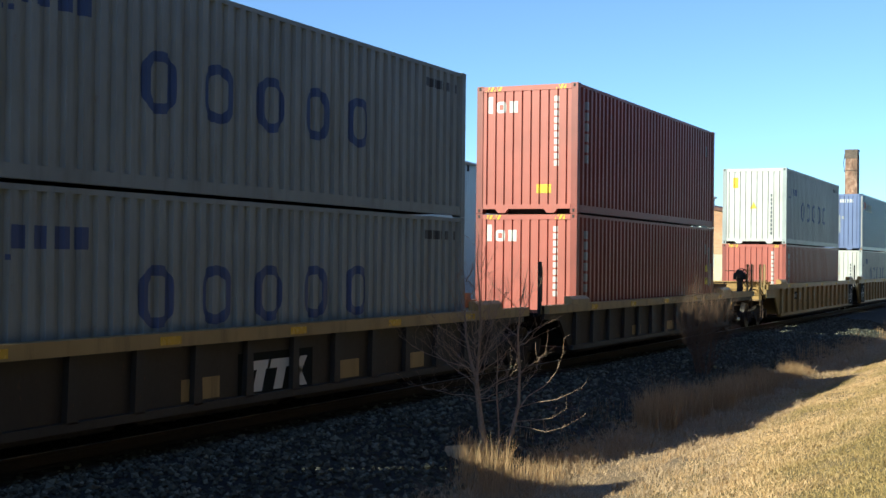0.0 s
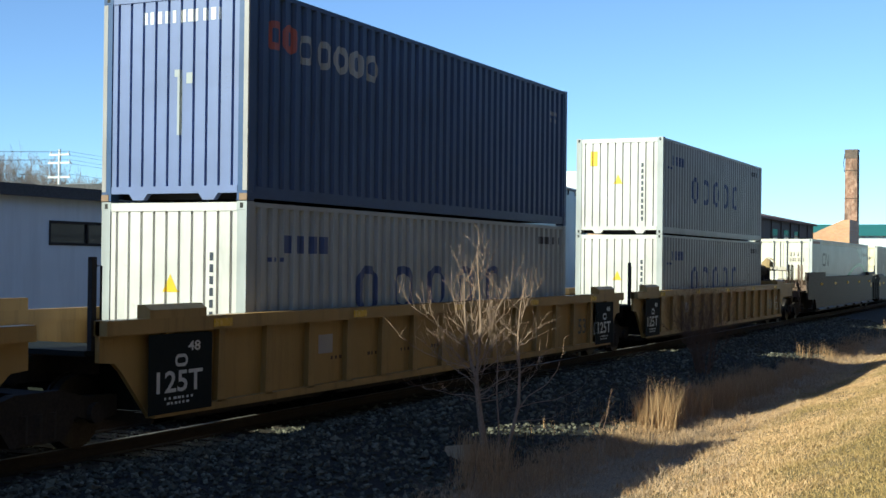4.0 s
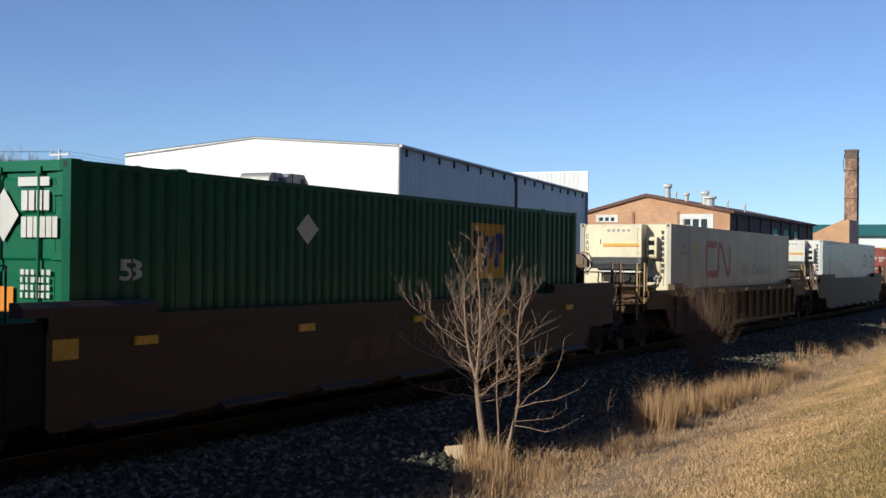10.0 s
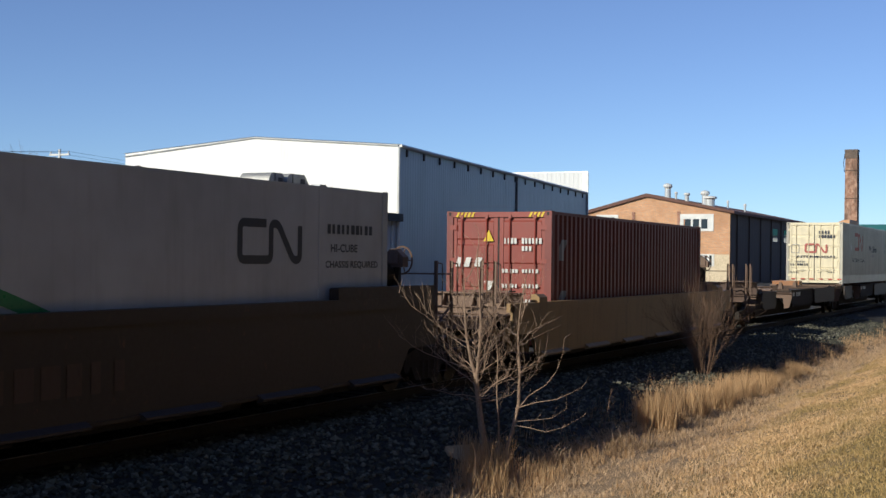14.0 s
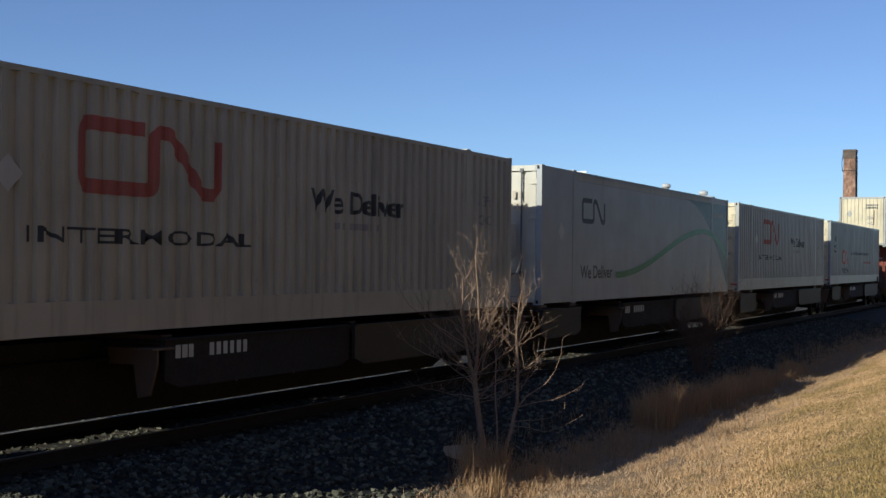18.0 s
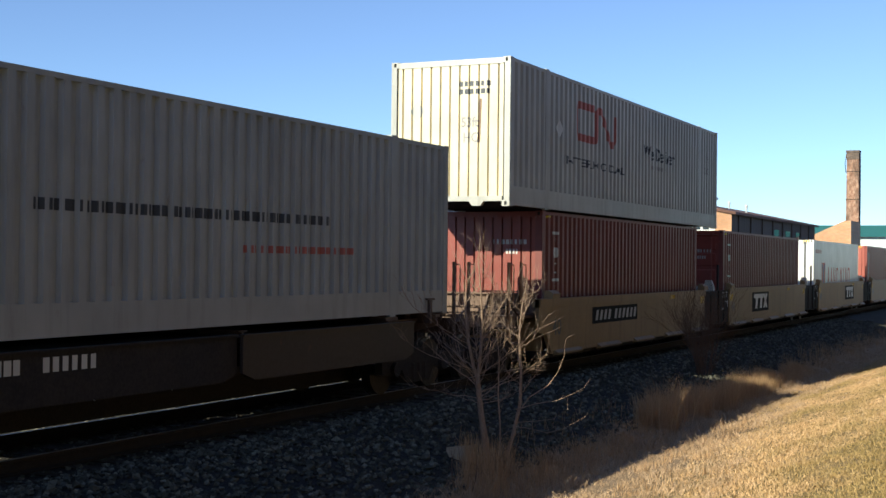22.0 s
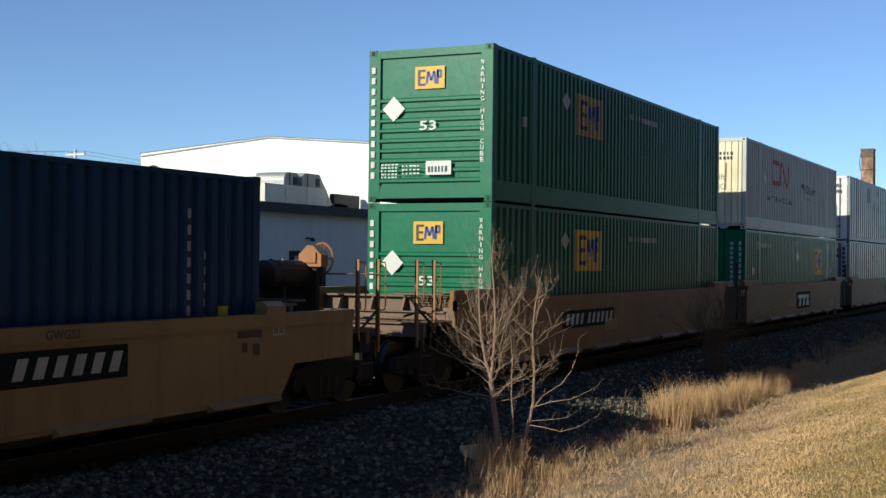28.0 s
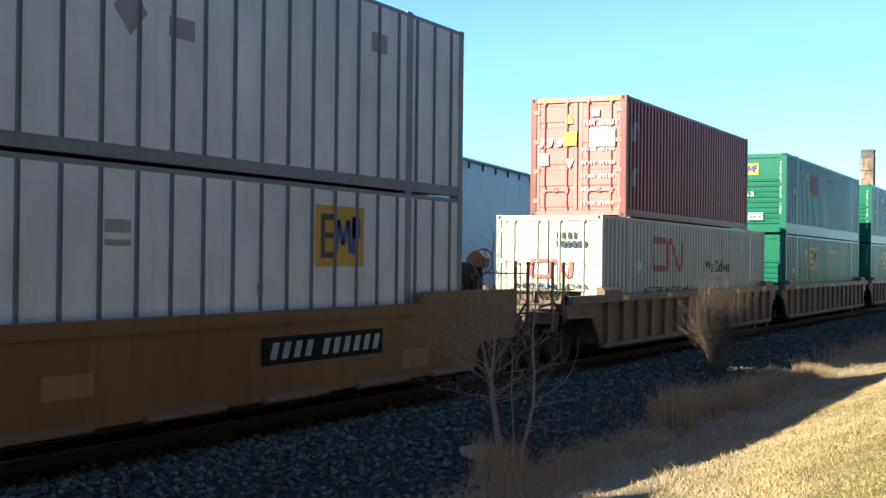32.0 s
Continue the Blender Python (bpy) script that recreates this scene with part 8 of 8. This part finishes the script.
s.add([(hx1, hy, -0.4), (hx1, hy + 9, -0.4), (hx1, hy + 9, 8.9), (hx1, hy, 8.9)], [(0, 1, 2, 3)])
part("gable_wall", s, M["brick"], hall)
part("roof", Shape().add([(hx0 - 0.2, hy + 0.2, 4.62), (hp, hy + 0.2, 8.92), (hp, hy + 9, 8.92), (hx0 - 0.2, hy + 9, 4.62), (hx1, hy + 0.2, 8.92), (hx1, hy + 9, 8.92)], [(0, 1, 2, 3), (1, 4, 5, 2)]), M["roofing"], hall)
part("flue", Shape().disc((hx0 + 4.2, hy - 0.6, 3.0), "z", 0.35, 5.6, 10), M["galv"], hall)
part("lean_to", Shape().prism([(hx0 + 0.5, -0.3), (hx0 + 7.0, -0.3), (hx0 + 7.0, 2.6), (hx0 + 3.5, 3.6), (hx0 + 0.5, 2.4)], "y", hy - 3, hy - 0.02), M["darkshed"], hall)
gr = thing("green_roofed_hall", "long distant hall with a dark green metal roof", "building")
fx, fy = along_ray(11.8, 265)
part("wall", Shape().box(fx - 8, fx + 70, fy, fy + 25, -0.4, 7.8), M["lowwall"], gr)
part("roof", Shape().add([(fx - 9, fy - 1, 7.7), (fx + 71, fy - 1, 7.7), (fx + 71, fy + 12, 10.2), (fx - 9, fy + 12, 10.2), (fx - 9, fy + 26, 7.7), (fx + 71, fy + 26, 7.7)], [(0, 1, 2, 3), (3, 2, 5, 4)]), M["greenroof"], gr)

# yard beside the works: a yellow loader with a white load, two white bins
truck_y = thing("yard_loader", "yellow yard loader carrying a white panel load", "loader", at=(-29.6, 99.7, 0.1))
part("body", Shape().box(-1.2, 1.5, -1.5, 1.5, 0.5, 1.7).prism([(-1.5, 1.7), (1.2, 1.7), (1.5, 1.2), (2.2, 1.1), (2.2, 0.5), (-1.5, 0.5)], "x", -0.6, 0.6), M["yellowpaint"], truck_y)
part("cab", Shape().box(0.6, 1.5, -0.6, 0.7, 1.7, 3.0), M["steel"], truck_y)
part("load", Shape().box(-1.2, 0.5, -1.0, 1.0, 2.2, 4.3), M["trimwhite"], truck_y)
part("load_rack", Shape().box(-1.2, 0.6, -1.1, 1.1, 1.7, 2.2), M["frame"], truck_y)
for x, y in ((-0.9, -1.2), (0.9, -1.2), (-0.9, 1.4), (0.9, 1.4)):
    part("wheel", shared("yard_wheel", lambda: Shape().disc((0, 0, 0), "x", 0.5, 0.35, 14)), M["rubber"], truck_y, at=(x, y, 0.5))
for i, (px, d) in enumerate(((10.2, 112), (10.75, 113))):
    x, y = along_ray(px, d)
    bn = thing("white_bin", "white cylindrical yard tank with a domed lid", "tank", "white tanks in the yard", at=(x, y, 0.1))
    part("tank_body", Shape().tube([(0, 0, 0), (0, 0, 2.1), (0, 0, 2.5), (0, 0, 2.7)], [0.62, 0.62, 0.45, 0.15], 16), M["trimwhite"], bn)
    part("tank_foot", Shape().disc((0, 0, 0.1), "z", 0.7, 0.2, 16), M["steel"], bn)

# utility pole with its wires, far bare trees
px_, py_ = along_ray(-16.2, 92)
pole = thing("utility_pole", "weathered wooden utility pole with crossarms", "utility pole", at=(px_, py_, 0.0))
part("pole", Shape().tube([(0, 0, -0.3), (0, 0, 9.35)], [0.15, 0.10], 10), M["galv"], pole)
for z, w in ((9.0, 0.85), (8.45, 0.95), (7.5, 0.95)):
    arm = part("crossarm", Shape().box(-w, w, -0.06, 0.06, z - 0.06, z + 0.06), M["trimwhite"], pole)
    for x in (-w + 0.1, 0, w - 0.1):
        part("insulator", Shape().disc((x, 0, z + 0.14), "z", 0.05, 0.16, 8), M["galv"], arm)
for k, (z, x) in enumerate(((9.2, -0.8), (9.2, 0.8), (8.65, -0.85), (8.65, 0.85), (7.7, 0.85))):
    wire = Shape()
    for y0, y1 in ((-60, 0), (0, 60)):
        wire.tube([(px_ + x + 0.25 * (y0 + (y1 - y0) * i / 10), py_ + y0 + (y1 - y0) * i / 10, z - 1.2 * (1 - (2 * i / 10 - 1) ** 2)) for i in range(11)], 0.010, 3, False)
    tagged(part("overhead_wire", wire, M["steel"]), "thin dark overhead power wire", "wire", "overhead wires", "structure")
for i in range(12):
    d, px = 112 + (i * 7) % 17, -19.6 + 0.52 * i
    h = (9.6, 10.4, 9.2, 9.0, 8.2, 8.8, 8.9, 9.3, 8.0, 8.2, 7.9, 7.2)[i]
    h *= 1.22
    x, y = along_ray(px, d)
    t = thing("far_tree", "bare leafless tree behind the low building", "tree", "far bare trees", at=(x, y, -0.2))
    tr, cr = Shape(), Shape()
    r = random.Random(40 + i)
    tr.tube([(0, 0, 0), (0.1, 0, h * 0.3), (0, 0.1, h * 0.5)], [0.22, 0.17, 0.12], 8, False)
    for j in range(10):
        w = 2.4 * j
        grow(cr, (0.05, 0, h * (0.3 + 0.025 * j)), (math.cos(w) * 0.75, math.sin(w) * 0.75, 0.9), h * r.uniform(0.36, 0.46), 0.07, 3 if j % 2 else 2, r, 0.6, 3, 0.2, 0.013)
    part("trunk", tr, M["fartwig"], t)
    part("crown", cr, M["fartwig"], t)


# ---- what moves ----
def motions():
    times = [i * 1.0 for i in range(33)]
    for ob, y0, z in TRAIN:
        walk(ob, [(t, pose(TRACK_X, y0 - gone(t), z)) for t in times])


motions()
